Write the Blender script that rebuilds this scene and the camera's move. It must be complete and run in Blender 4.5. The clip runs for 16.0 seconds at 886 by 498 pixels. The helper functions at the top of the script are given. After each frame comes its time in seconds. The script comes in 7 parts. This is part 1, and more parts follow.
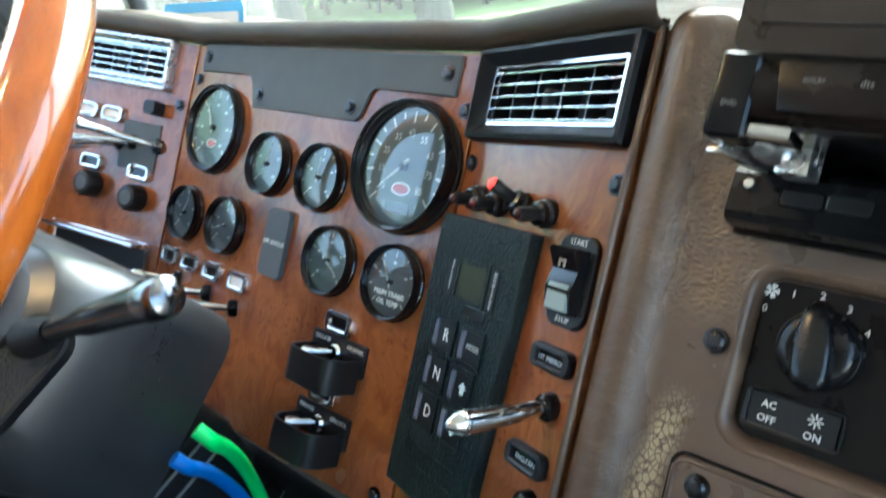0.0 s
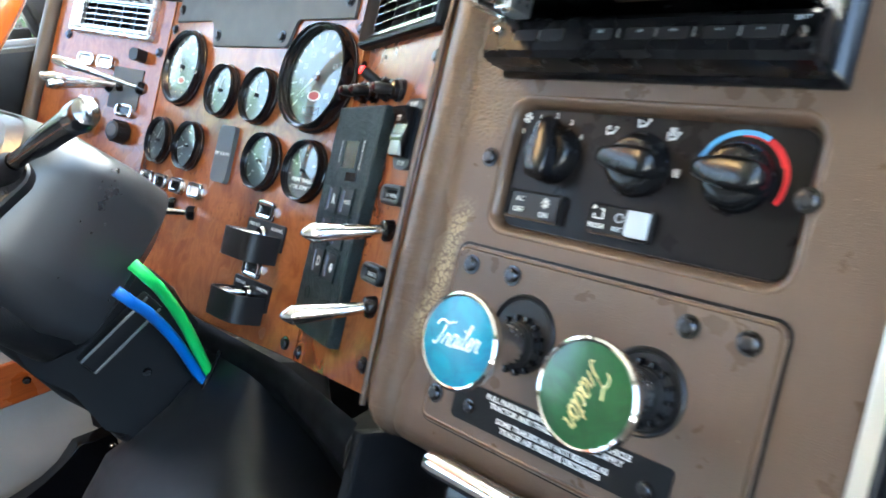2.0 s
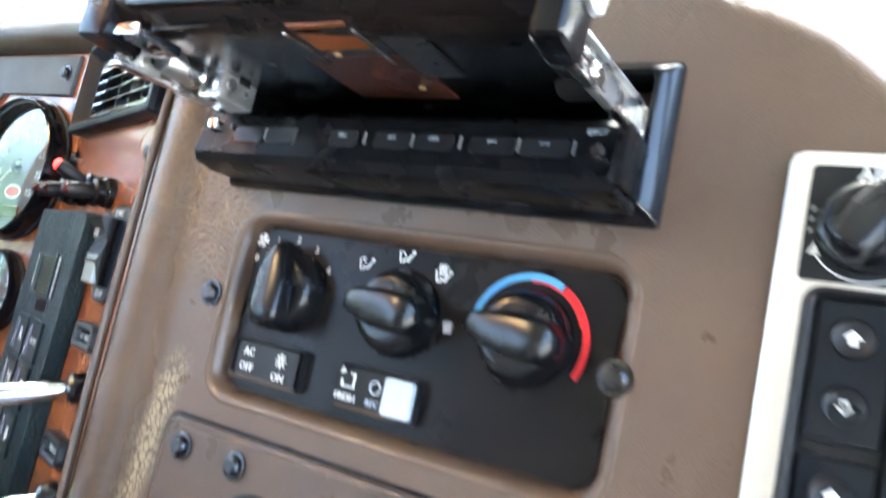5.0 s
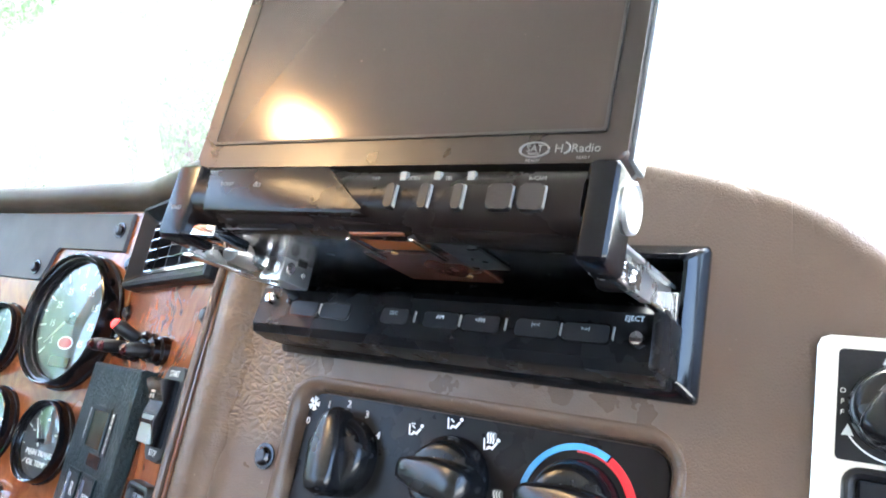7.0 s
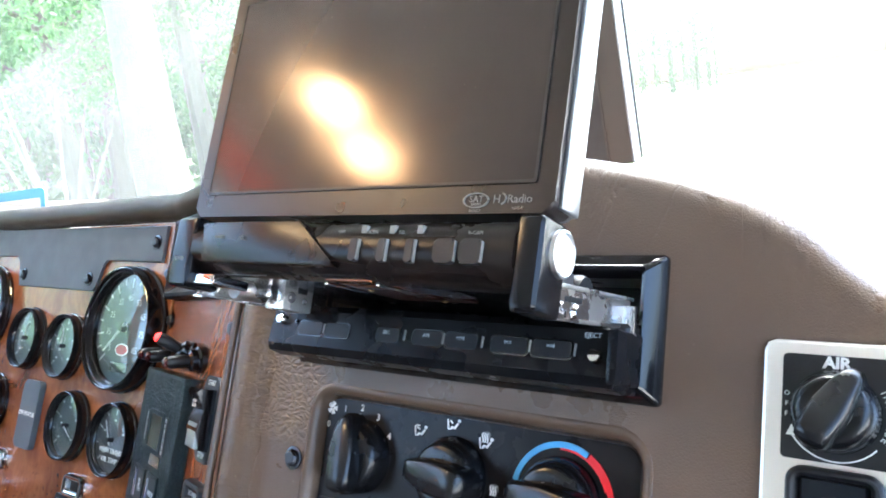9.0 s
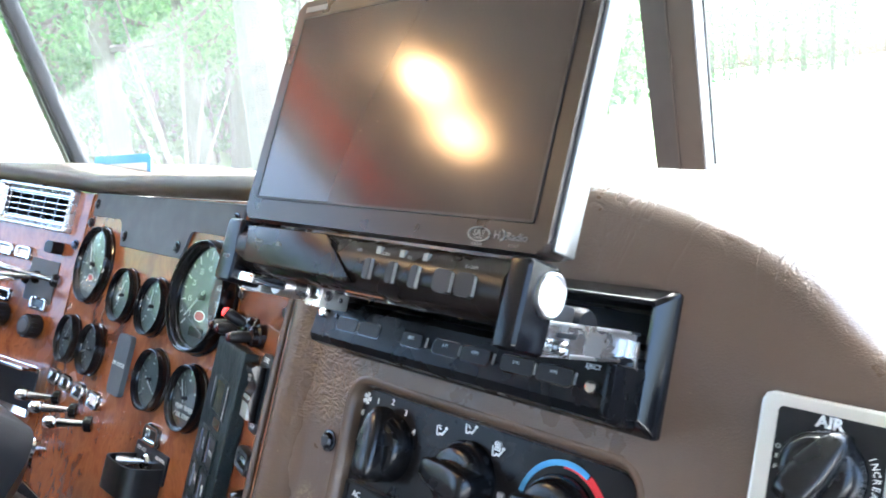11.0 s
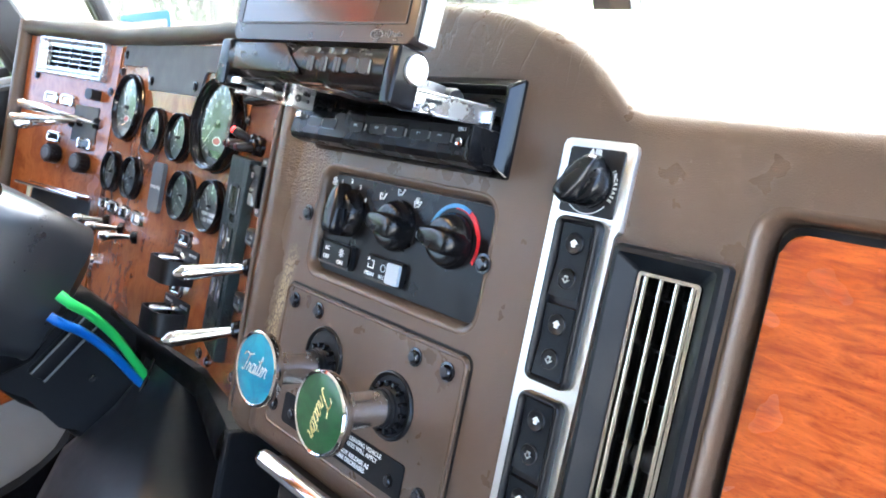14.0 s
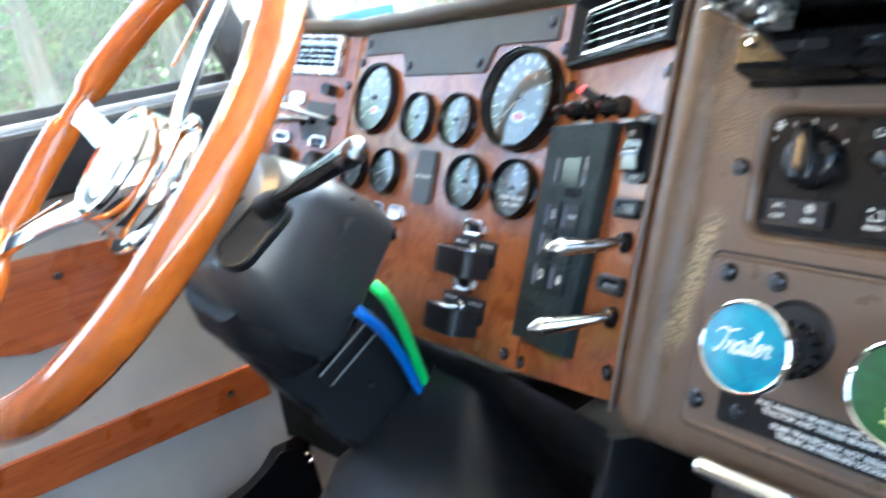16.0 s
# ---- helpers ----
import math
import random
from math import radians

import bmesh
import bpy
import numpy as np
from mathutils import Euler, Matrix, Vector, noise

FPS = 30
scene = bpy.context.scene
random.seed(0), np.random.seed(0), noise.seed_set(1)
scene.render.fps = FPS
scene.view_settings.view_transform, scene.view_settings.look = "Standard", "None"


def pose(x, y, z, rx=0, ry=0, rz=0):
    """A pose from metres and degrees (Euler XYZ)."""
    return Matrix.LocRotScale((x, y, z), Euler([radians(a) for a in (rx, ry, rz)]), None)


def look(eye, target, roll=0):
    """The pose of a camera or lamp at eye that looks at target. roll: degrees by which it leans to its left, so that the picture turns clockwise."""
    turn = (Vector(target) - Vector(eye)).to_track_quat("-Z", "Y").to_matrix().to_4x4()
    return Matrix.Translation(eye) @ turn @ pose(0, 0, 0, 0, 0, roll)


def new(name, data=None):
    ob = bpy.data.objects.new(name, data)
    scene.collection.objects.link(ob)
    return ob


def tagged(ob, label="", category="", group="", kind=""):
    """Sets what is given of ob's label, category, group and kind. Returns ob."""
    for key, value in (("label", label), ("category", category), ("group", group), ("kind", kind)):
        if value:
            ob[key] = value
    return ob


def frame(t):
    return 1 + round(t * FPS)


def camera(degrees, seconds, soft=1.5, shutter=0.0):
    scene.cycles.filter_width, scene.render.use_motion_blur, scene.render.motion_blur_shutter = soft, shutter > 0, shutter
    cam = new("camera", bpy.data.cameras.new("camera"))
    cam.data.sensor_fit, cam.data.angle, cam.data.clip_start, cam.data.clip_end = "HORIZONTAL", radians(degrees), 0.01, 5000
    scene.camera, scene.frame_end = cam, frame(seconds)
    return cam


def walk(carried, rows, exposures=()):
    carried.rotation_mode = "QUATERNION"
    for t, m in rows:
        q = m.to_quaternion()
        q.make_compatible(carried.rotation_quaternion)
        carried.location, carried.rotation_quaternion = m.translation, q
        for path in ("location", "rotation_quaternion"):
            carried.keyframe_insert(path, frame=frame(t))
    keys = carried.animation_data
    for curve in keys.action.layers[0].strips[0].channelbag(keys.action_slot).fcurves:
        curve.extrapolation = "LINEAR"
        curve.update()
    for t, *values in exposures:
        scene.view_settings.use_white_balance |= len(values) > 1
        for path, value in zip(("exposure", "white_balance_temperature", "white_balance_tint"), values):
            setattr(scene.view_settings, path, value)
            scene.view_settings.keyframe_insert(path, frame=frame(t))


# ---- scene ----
cam = camera(62.9, 16.0, 1.7, 0.5)
LEAN_BACK = 25.0  # the dash faces lean back by this much
DASH = pose(-0.012, 0.331, 0.985, -LEAN_BACK, 0, 0)  # x along the dash, y into it, z up its face
PATH = [
    (0, (0.024, -0.363, 0.034), (-1.275, 1.155, -0.072), 12.4),
    (0.5, (0.047, -0.339, 0.003), (-1.345, 1.086, -0.173), 15.0),
    (1, (0.076, -0.349, -0.011), (-1.308, 1.091, -0.136), 17.0),
    (1.5, (0.127, -0.36, -0.028), (-1.231, 1.105, -0.115), 14.3),
    (2, (0.218, -0.362, -0.051), (-1.153, 1.092, -0.115), 13.3),
    (2.5, (0.284, -0.359, -0.039), (-1.153, 1.032, -0.075), 14.0),
    (3, (0.303, -0.345, -0.042), (-1.155, 1.023, -0.052), 16.1),
    (3.5, (0.294, -0.338, -0.048), (-1.121, 1.076, -0.056), 15.8),
    (4, (0.258, -0.308, -0.045), (-1.032, 1.22, -0.031), 14.9),
    (4.5, (0.211, -0.266, -0.034), (-0.876, 1.409, 0.084), 14.5),
    (5, (0.172, -0.249, 0.0), (-0.851, 1.452, 0.249), 12.0),
    (5.2, (0.156, -0.244, 0.009), (-0.875, 1.443, 0.314), 12.0),
    (7.3, (0.172, -0.282, 0.022), (-0.911, 1.305, 0.58), 11.5),
    (7.5, (0.172, -0.28, 0.024), (-0.903, 1.303, 0.604), 12.1),
    (8, (0.19, -0.284, 0.04), (-0.88, 1.312, 0.596), 9.6),
    (8.5, (0.207, -0.284, 0.057), (-0.945, 1.294, 0.484), 6.9),
    (9, (0.213, -0.289, 0.058), (-1.001, 1.267, 0.384), 6.7),
    (9.5, (0.209, -0.291, 0.064), (-1.03, 1.245, 0.389), 5.5),
    (10, (0.21, -0.299, 0.073), (-1.059, 1.22, 0.356), 7.2),
    (10.2, (0.212, -0.3, 0.078), (-1.085, 1.206, 0.302), 7.9),
    (12.3, (0.313, -0.253, 0.088), (-1.234, 0.997, 0.298), 15.0),
    (12.5, (0.315, -0.274, 0.106), (-1.214, 1.001, 0.296), 15.3),
    (13, (0.334, -0.319, 0.116), (-1.145, 1.027, 0.055), 11.3),
    (13.5, (0.379, -0.33, 0.094), (-1.081, 1.012, -0.161), 10.2),
    (14, (0.403, -0.332, 0.04), (-1.025, 1.059, -0.12), 11.4),
    (14.5, (0.357, -0.361, 0.019), (-1.052, 1.058, 0.012), 7.2),
    (15, (0.269, -0.396, -0.021), (-1.143, 1.019, 0.049), 6.5),
    (15.5, (0.219, -0.421, -0.041), (-1.25, 0.935, 0.019), 7.6),
    (16, (0.175, -0.451, -0.065), (-1.404, 0.772, -0.17), 10.3),
]
walk(cam, [(t, DASH @ look(eye, target, roll)) for t, eye, target, roll in PATH], [(0, 3.58, 5450, -5), (0.4, 4.12, 5400, -6), (1, 4.42, 5450, -5), (1.5, 4.36, 5700, -2), (2, 4.36, 5800, 0), (3, 4.46, 5800, 2), (5, 4.6, 5700, 4), (7.5, 4.68, 5500, 6), (8.5, 4.14, 5400, 6), (10, 3.98, 5400, 6), (12.5, 3.66, 5600, 5), (13, 3.25, 5600, 5), (13.5, 3.82, 5700, 5), (14, 4.18, 5750, 7), (15, 4.36, 5650, 2), (16, 4.28, 5600, 1)])


# ---- world, sun, exposure ----
world = bpy.data.worlds.new("daylight")
scene.world = world
world.use_nodes = True
wn = world.node_tree.nodes
sky = wn.new("ShaderNodeTexSky")
sky.sky_type, sky.sun_disc = "NISHITA", False
SUN_UP, SUN_TURN = radians(61), radians(-24)
sky.sun_elevation, sky.sun_rotation = SUN_UP, SUN_TURN
sky.dust_density, sky.ozone_density = 7.0, 1.0
world.node_tree.links.new(sky.outputs["Color"], wn["Background"].inputs["Color"])
wn["Background"].inputs["Strength"].default_value = 0.15
sun = new("sun", bpy.data.lights.new("sun", "SUN"))
sun.data.energy, sun.data.angle, sun.data.color = 4.5, radians(0.8), (1.0, 0.95, 0.87)
SUN_DIR = Vector((math.sin(SUN_TURN) * math.cos(SUN_UP), math.cos(SUN_TURN) * math.cos(SUN_UP), math.sin(SUN_UP)))
sun.matrix_world = look(SUN_DIR * 20, (0, 0, 0))


# ---- materials ----
class Nodes:
    """A small wrapper that builds one node material."""

    def __init__(self, name, rough=0.5, metal=0.0, colour=(0.5, 0.5, 0.5), coat=0.0, coat_rough=0.05, spec=0.5):
        self.mat = bpy.data.materials.new(name)
        self.mat.use_nodes = True
        self.tree = self.mat.node_tree
        self.bsdf = self.tree.nodes["Principled BSDF"]
        self.set("Roughness", rough), self.set("Metallic", metal), self.set("Base Color", (*colour, 1))
        self.set("Coat Weight", coat), self.set("Coat Roughness", coat_rough), self.set("Specular IOR Level", spec)
        self.coord = self.add("ShaderNodeTexCoord").outputs["Object"]

    def set(self, key, value):
        self.bsdf.inputs[key].default_value = value

    def add(self, kind, **values):
        node = self.tree.nodes.new(kind)
        for key, value in values.items():
            node.inputs[key.replace("_", " ")].default_value = value
        return node

    def link(self, a, b):
        self.tree.links.new(a, b)

    def put(self, key, socket):
        self.link(socket, self.bsdf.inputs[key])

    def mapping(self, scale=(1, 1, 1), turn=(0, 0, 0)):
        node = self.add("ShaderNodeMapping")
        node.inputs["Scale"].default_value = scale
        node.inputs["Rotation"].default_value = turn
        self.link(self.coord, node.inputs["Vector"])
        return node.outputs["Vector"]

    def noise(self, scale, detail=4.0, rough=0.55, distort=0.0, vector=None):
        node = self.add("ShaderNodeTexNoise", Scale=scale, Detail=detail, Roughness=rough, Distortion=distort)
        self.link(vector or self.coord, node.inputs["Vector"])
        return node.outputs["Fac"]

    def voronoi(self, scale, feature="F1", vector=None):
        node = self.add("ShaderNodeTexVoronoi", Scale=scale)
        node.feature = feature
        self.link(vector or self.coord, node.inputs["Vector"])
        return node.outputs["Distance"]

    def ramp(self, fac, stops):
        node = self.add("ShaderNodeValToRGB")
        while len(node.color_ramp.elements) < len(stops):
            node.color_ramp.elements.new(0.5)
        for e, (at, colour) in zip(node.color_ramp.elements, stops):
            e.position, e.color = at, (*colour, 1) if len(colour) == 3 else colour
        self.link(fac, node.inputs["Fac"])
        return node.outputs["Color"]

    def math(self, op, a, b=0.5, clamp=False):
        node = self.add("ShaderNodeMath")
        node.operation, node.use_clamp = op, clamp
        for i, v in enumerate((a, b)):
            if isinstance(v, (int, float)):
                node.inputs[i].default_value = v
            else:
                self.link(v, node.inputs[i])
        return node.outputs["Value"]

    def mix(self, fac, a, b):
        node = self.add("ShaderNodeMix")
        node.data_type = "RGBA"
        for key, v in (("Factor", fac), ("A", a), ("B", b)):
            socket = next(s for s in node.inputs if s.name == key and (s.type == "RGBA" or key == "Factor" and s.type == "VALUE"))
            if isinstance(v, (int, float)):
                socket.default_value = v
            elif isinstance(v, tuple):
                socket.default_value = (*v, 1)
            else:
                self.link(v, socket)
        return next(s for s in node.outputs if s.type == "RGBA")

    def bump(self, height, strength=0.3, depth=0.001):
        node = self.add("ShaderNodeBump", Strength=strength, Distance=depth)
        self.link(height, node.inputs["Height"])
        self.put("Normal", node.outputs["Normal"])


def plastic(name, colour, rough, grain=900.0, depth=0.0003, strength=0.25, vary=0.25, spec=0.5):
    n = Nodes(name, rough, 0, colour, spec=spec)
    big = n.noise(14, 3)
    n.put("Base Color", n.mix(big, tuple(c * (1 - vary) for c in colour), tuple(c * (1 + vary) for c in colour)))
    n.put("Roughness", n.ramp(n.noise(40, 5), [(0.3, (rough * 0.8,) * 3), (0.75, (min(1, rough * 1.25),) * 3)]))
    n.bump(n.noise(grain, 2), strength, depth)
    return n.mat


def metal(name, colour, rough, scratch=0.15):
    n = Nodes(name, rough, 1.0, colour)
    n.put("Roughness", n.ramp(n.noise(60, 5), [(0.35, (rough * 0.7,) * 3), (0.8, (rough * (1 + 4 * scratch) + 0.02,) * 3)]))
    n.bump(n.noise(300, 3), 0.04, 0.0005)
    return n.mat


def wood_burl():
    """Varnished burl: cloudy figure, fine fibres that swirl round it, and clusters of small dark eyes."""
    n = Nodes("burl_veneer", 0.28, 0, coat=0.40, coat_rough=0.10, spec=0.4)
    push = n.add("ShaderNodeVectorMath")
    push.operation = "MULTIPLY_ADD"
    drift = n.add("ShaderNodeTexNoise", Scale=11.0, Detail=3.0, Roughness=0.55)
    n.link(n.coord, drift.inputs["Vector"])
    n.link(drift.outputs["Color"], push.inputs[0])
    push.inputs[1].default_value = (0.11, 0.11, 0.11)
    n.link(n.coord, push.inputs[2])
    swirl = push.outputs["Vector"]
    stretch = n.add("ShaderNodeMapping")
    stretch.inputs["Scale"].default_value = (1.0, 1.0, 0.55)
    n.link(swirl, stretch.inputs["Vector"])
    cloud = n.noise(17, 5, 0.6, 0.5, stretch.outputs["Vector"])
    fibre = n.add("ShaderNodeTexWave", Scale=34.0, Distortion=5.0, Detail=4.0, Detail_Scale=2.2, Detail_Roughness=0.65)
    fibre.bands_direction = "X"
    n.link(swirl, fibre.inputs["Vector"])
    base = n.ramp(cloud, [(0.26, (0.090, 0.020, 0.006)), (0.41, (0.185, 0.053, 0.016)), (0.53, (0.285, 0.097, 0.030)), (0.65, (0.215, 0.066, 0.021)), (0.82, (0.108, 0.028, 0.009))])
    lined = n.mix(n.ramp(fibre.outputs["Fac"], [(0.30, (0.0, 0.0, 0.0)), (0.85, (0.12, 0.12, 0.12))]), base, (0.080, 0.019, 0.006))
    clusters = n.ramp(n.noise(8, 2), [(0.50, (0, 0, 0)), (0.62, (1, 1, 1))])
    eyes = n.ramp(n.voronoi(120, vector=swirl), [(0.10, (0.75, 0.75, 0.75)), (0.30, (0, 0, 0))])
    eyed = n.mix(n.math("MULTIPLY", clusters, eyes), lined, (0.045, 0.012, 0.005))
    fine = n.noise(260, 3, 0.7, 0.6)
    n.put("Base Color", n.mix(n.math("MULTIPLY", fine, 0.22), eyed, (0.09, 0.024, 0.008)))
    n.put("Roughness", n.ramp(n.noise(7, 3, 0.5, 0.6), [(0.3, (0.16,) * 3), (0.7, (0.30,) * 3)]))
    n.bump(n.noise(30, 2), 0.03, 0.0004)
    return n.mat


def wood_grain(name, dark, light, stretch, scale=26.0, coat=0.8, rough=0.25):
    n = Nodes(name, rough, 0, coat=coat, coat_rough=0.04)
    v = n.mapping(stretch)
    grain = n.noise(scale, 7, 0.65, 0.9, v)
    pores = n.noise(scale * 9, 3, 0.6, 0.2, v)
    col = n.ramp(grain, [(0.3, dark), (0.5, tuple((a + b) / 2 for a, b in zip(dark, light))), (0.68, light)])
    n.put("Base Color", n.mix(n.ramp(pores, [(0.56, (0, 0, 0)), (0.7, (0.6, 0.6, 0.6))]), col, dark))
    n.put("Roughness", n.ramp(n.noise(9, 4), [(0.3, (rough * 0.7,) * 3), (0.75, (rough * 1.4,) * 3)]))
    n.bump(pores, 0.05, 0.0002)
    return n.mat


def vinyl(name, colour, worn=True, gloss=(0.24, 0.40)):
    """Grained brown vinyl; where worn, the skin is crazed down to a pale backing along the bolster."""
    n = Nodes(name, 0.42, 0, colour, spec=0.5)
    big = n.noise(9, 4)
    tone = n.mix(big, tuple(c * 0.78 for c in colour), tuple(c * 1.20 for c in colour))
    cells = n.ramp(n.voronoi(760, "DISTANCE_TO_EDGE"), [(0.0, (0, 0, 0)), (0.22, (1, 1, 1))])
    wrinkle = n.noise(42, 6, 0.68, 1.6)
    height = n.math("ADD", n.math("MULTIPLY", cells, 0.22), n.math("MULTIPLY", wrinkle, 0.45))
    if worn:
        sep = n.add("ShaderNodeSeparateXYZ")
        n.link(n.coord, sep.inputs["Vector"])
        x, z = sep.outputs["X"], sep.outputs["Z"]
        lean = n.math("ADD", n.math("ADD", x, n.math("MULTIPLY", z, -0.13)), n.math("MULTIPLY", n.math("SUBTRACT", n.noise(38, 3), 0.5), 0.014))
        across = n.math("ABSOLUTE", n.math("ADD", lean, 0.1085))
        band = n.ramp(across, [(0.0040, (1, 1, 1)), (0.0100, (0, 0, 0))])
        low = n.ramp(n.math("ADD", z, 0.2), [(0.060, (0, 0, 0)), (0.088, (1, 1, 1)), (0.152, (1, 1, 1)), (0.174, (0, 0, 0))])
        flakes = n.ramp(n.voronoi(330, "DISTANCE_TO_EDGE", n.mapping((1, 1, 0.75))), [(0.05, (0, 0, 0)), (0.11, (1, 1, 1))])
        mask = n.math("MULTIPLY", n.math("MULTIPLY", band, low), flakes)
        tone = n.mix(mask, tone, (0.36, 0.29, 0.17))
        crown = n.ramp(n.math("ABSOLUTE", n.math("ADD", x, 0.110)), [(0.018, (1, 1, 1)), (0.040, (0, 0, 0))])
        high = n.ramp(z, [(-0.03, (0, 0, 0)), (0.02, (1, 1, 1)), (0.135, (1, 1, 1)), (0.165, (0, 0, 0))])
        creased = n.math("MULTIPLY", crown, high)
        sway = n.add("ShaderNodeVectorMath")
        sway.operation = "MULTIPLY_ADD"
        drift = n.add("ShaderNodeTexNoise", Scale=60.0, Detail=3.0)
        n.link(n.coord, drift.inputs["Vector"])
        n.link(drift.outputs["Color"], sway.inputs[0])
        sway.inputs[1].default_value = (0.012, 0.012, 0.012)
        n.link(n.mapping((0.75, 1, 1.25), (0, 0.4, 0)), sway.inputs[2])
        lines = n.ramp(n.voronoi(250, "DISTANCE_TO_EDGE", sway.outputs["Vector"]), [(0.0, (0, 0, 0)), (0.40, (1, 1, 1))])
        # Warm lamp glint along the creases, put into the base colour.
        crease_glint = n.math("MULTIPLY", creased, n.math("MULTIPLY", n.math("SUBTRACT", 1.0, lines), n.ramp(n.noise(34, 3), [(0.40, (0.02, 0.02, 0.02)), (0.60, (0.34, 0.34, 0.34))])))
        tone = n.mix(crease_glint, tone, (0.27, 0.175, 0.075))
        height = n.math("ADD", height, n.math("MULTIPLY", n.math("MULTIPLY", creased, lines), 1.5))
        height = n.math("SUBTRACT", height, n.math("MULTIPLY", mask, 0.8))
        folds = n.ramp(n.math("ABSOLUTE", n.math("SUBTRACT", n.noise(46, 3, 0.55, 0.9, n.mapping((1.0, 0.7, 0.42), (0, 0.25, 0))), 0.5)), [(0.0, (0, 0, 0)), (0.05, (1, 1, 1))])
        upper = n.ramp(z, [(0.095, (0, 0, 0)), (0.135, (1, 1, 1))])
        height = n.math("ADD", height, n.math("MULTIPLY", n.math("MULTIPLY", folds, upper), 0.8))
    specks = n.ramp(n.noise(210, 2), [(0.73, (0, 0, 0)), (0.77, (0.35, 0.35, 0.35))])
    n.put("Base Color", n.mix(specks, tone, (0.28, 0.22, 0.15)))
    sheen = n.ramp(n.noise(30, 4), [(0.3, (gloss[0],) * 3), (0.7, (gloss[1],) * 3)])
    if worn:
        rolled = n.ramp(n.math("ABSOLUTE", n.math("ADD", x, 0.148)), [(0.010, (1, 1, 1)), (0.022, (0, 0, 0))])
        sheen = n.mix(rolled, sheen, (0.15, 0.15, 0.15))
        ripple = n.noise(70, 4, 0.6, 0.8, n.mapping((0.7, 1, 1.4)))
        height = n.math("ADD", height, n.math("MULTIPLY", n.math("MULTIPLY", rolled, ripple), 3.0))
    n.put("Roughness", sheen)
    n.bump(height, 0.42, 0.0008)
    return n.mat


def pane(name, tint=(1, 1, 1), gloss=0.06, film=0.045, rise=4.0):
    """Thin clear glass: straight through, with a mirror film that grows at a flat angle."""
    m = bpy.data.materials.new(name)
    m.use_nodes = True
    t = m.node_tree
    t.nodes.remove(t.nodes["Principled BSDF"])
    clear, shine, face, power, mix = (t.nodes.new(k) for k in ("ShaderNodeBsdfTransparent", "ShaderNodeBsdfGlossy", "ShaderNodeLayerWeight", "ShaderNodeMath", "ShaderNodeMixShader"))
    clear.inputs["Color"].default_value = (*tint, 1)
    shine.inputs["Roughness"].default_value = gloss
    face.inputs["Blend"].default_value = 0.5
    power.operation = "POWER"
    power.inputs[1].default_value = rise
    lift = t.nodes.new("ShaderNodeMath")
    lift.operation, lift.inputs[1].default_value, lift.inputs[2].default_value = "MULTIPLY_ADD", 0.9, film
    t.links.new(face.outputs["Facing"], power.inputs[0])
    t.links.new(power.outputs["Value"], lift.inputs[0])
    t.links.new(lift.outputs["Value"], mix.inputs["Fac"])
    t.links.new(clear.outputs["BSDF"], mix.inputs[1])
    t.links.new(shine.outputs["BSDF"], mix.inputs[2])
    t.links.new(mix.outputs["Shader"], t.nodes["Material Output"].inputs["Surface"])
    return m


def dusty(mat, amount):
    """A white scattering film on a pane: dust, and painted haze that pales the view."""
    t = mat.node_tree
    out = t.nodes["Material Output"]
    old = out.inputs["Surface"].links[0].from_socket
    dust, mix = t.nodes.new("ShaderNodeBsdfTranslucent"), t.nodes.new("ShaderNodeMixShader")
    dust.inputs["Color"].default_value = (0.9, 0.9, 0.88, 1)
    grime = t.nodes.new("ShaderNodeTexNoise")
    grime.inputs["Scale"].default_value, grime.inputs["Detail"].default_value = 3.0, 6.0
    level = t.nodes.new("ShaderNodeMath")
    level.operation, level.inputs[1].default_value = "MULTIPLY", amount * 2
    t.links.new(grime.outputs["Fac"], level.inputs[0])
    t.links.new(level.outputs["Value"], mix.inputs["Fac"])
    t.links.new(old, mix.inputs[1])
    t.links.new(dust.outputs["BSDF"], mix.inputs[2])
    t.links.new(mix.outputs["Shader"], out.inputs["Surface"])
    return mat


def glow(name, colour, strength):
    n = Nodes(name, 0.4, 0, colour)
    n.set("Emission Color", (*colour, 1)), n.set("Emission Strength", strength)
    return n.mat


BURL = wood_burl()
GLOVE_WOOD = wood_grain("orange_veneer", (0.22, 0.024, 0.004), (0.66, 0.132, 0.013), (1.0, 1.0, 6.0), 30)
RIM_WOOD = wood_grain("rim_wood", (0.30, 0.062, 0.006), (0.50, 0.128, 0.013), (1.0, 3.0, 1.0), 12, 1.0, 0.2)
DOOR_WOOD = wood_grain("door_wood", (0.20, 0.036, 0.008), (0.37, 0.088, 0.018), (0.8, 5.0, 8.0), 10, 0.6, 0.3)
VINYL = vinyl("brown_vinyl", (0.104, 0.067, 0.044))
DARK_VINYL = vinyl("dark_brown_vinyl", (0.092, 0.068, 0.048), False, (0.28, 0.42))
POLISHED_VINYL = vinyl("polished_vinyl", (0.104, 0.067, 0.044), False, (0.10, 0.18))
BLACK = plastic("black_plastic", (0.009, 0.009, 0.010), 0.40, spec=0.35)
BLACK_GLOSS = plastic("gloss_black", (0.006, 0.006, 0.007), 0.13, 400, 0.0001, 0.08, spec=0.45)
FACE_BLACK = plastic("face_black", (0.005, 0.0052, 0.006), 0.28, 600, 0.0001, 0.1, spec=0.18)
BOOT_BLACK = plastic("boot_black", (0.009, 0.009, 0.010), 0.40, 500, 0.0003, 0.2, spec=0.34)
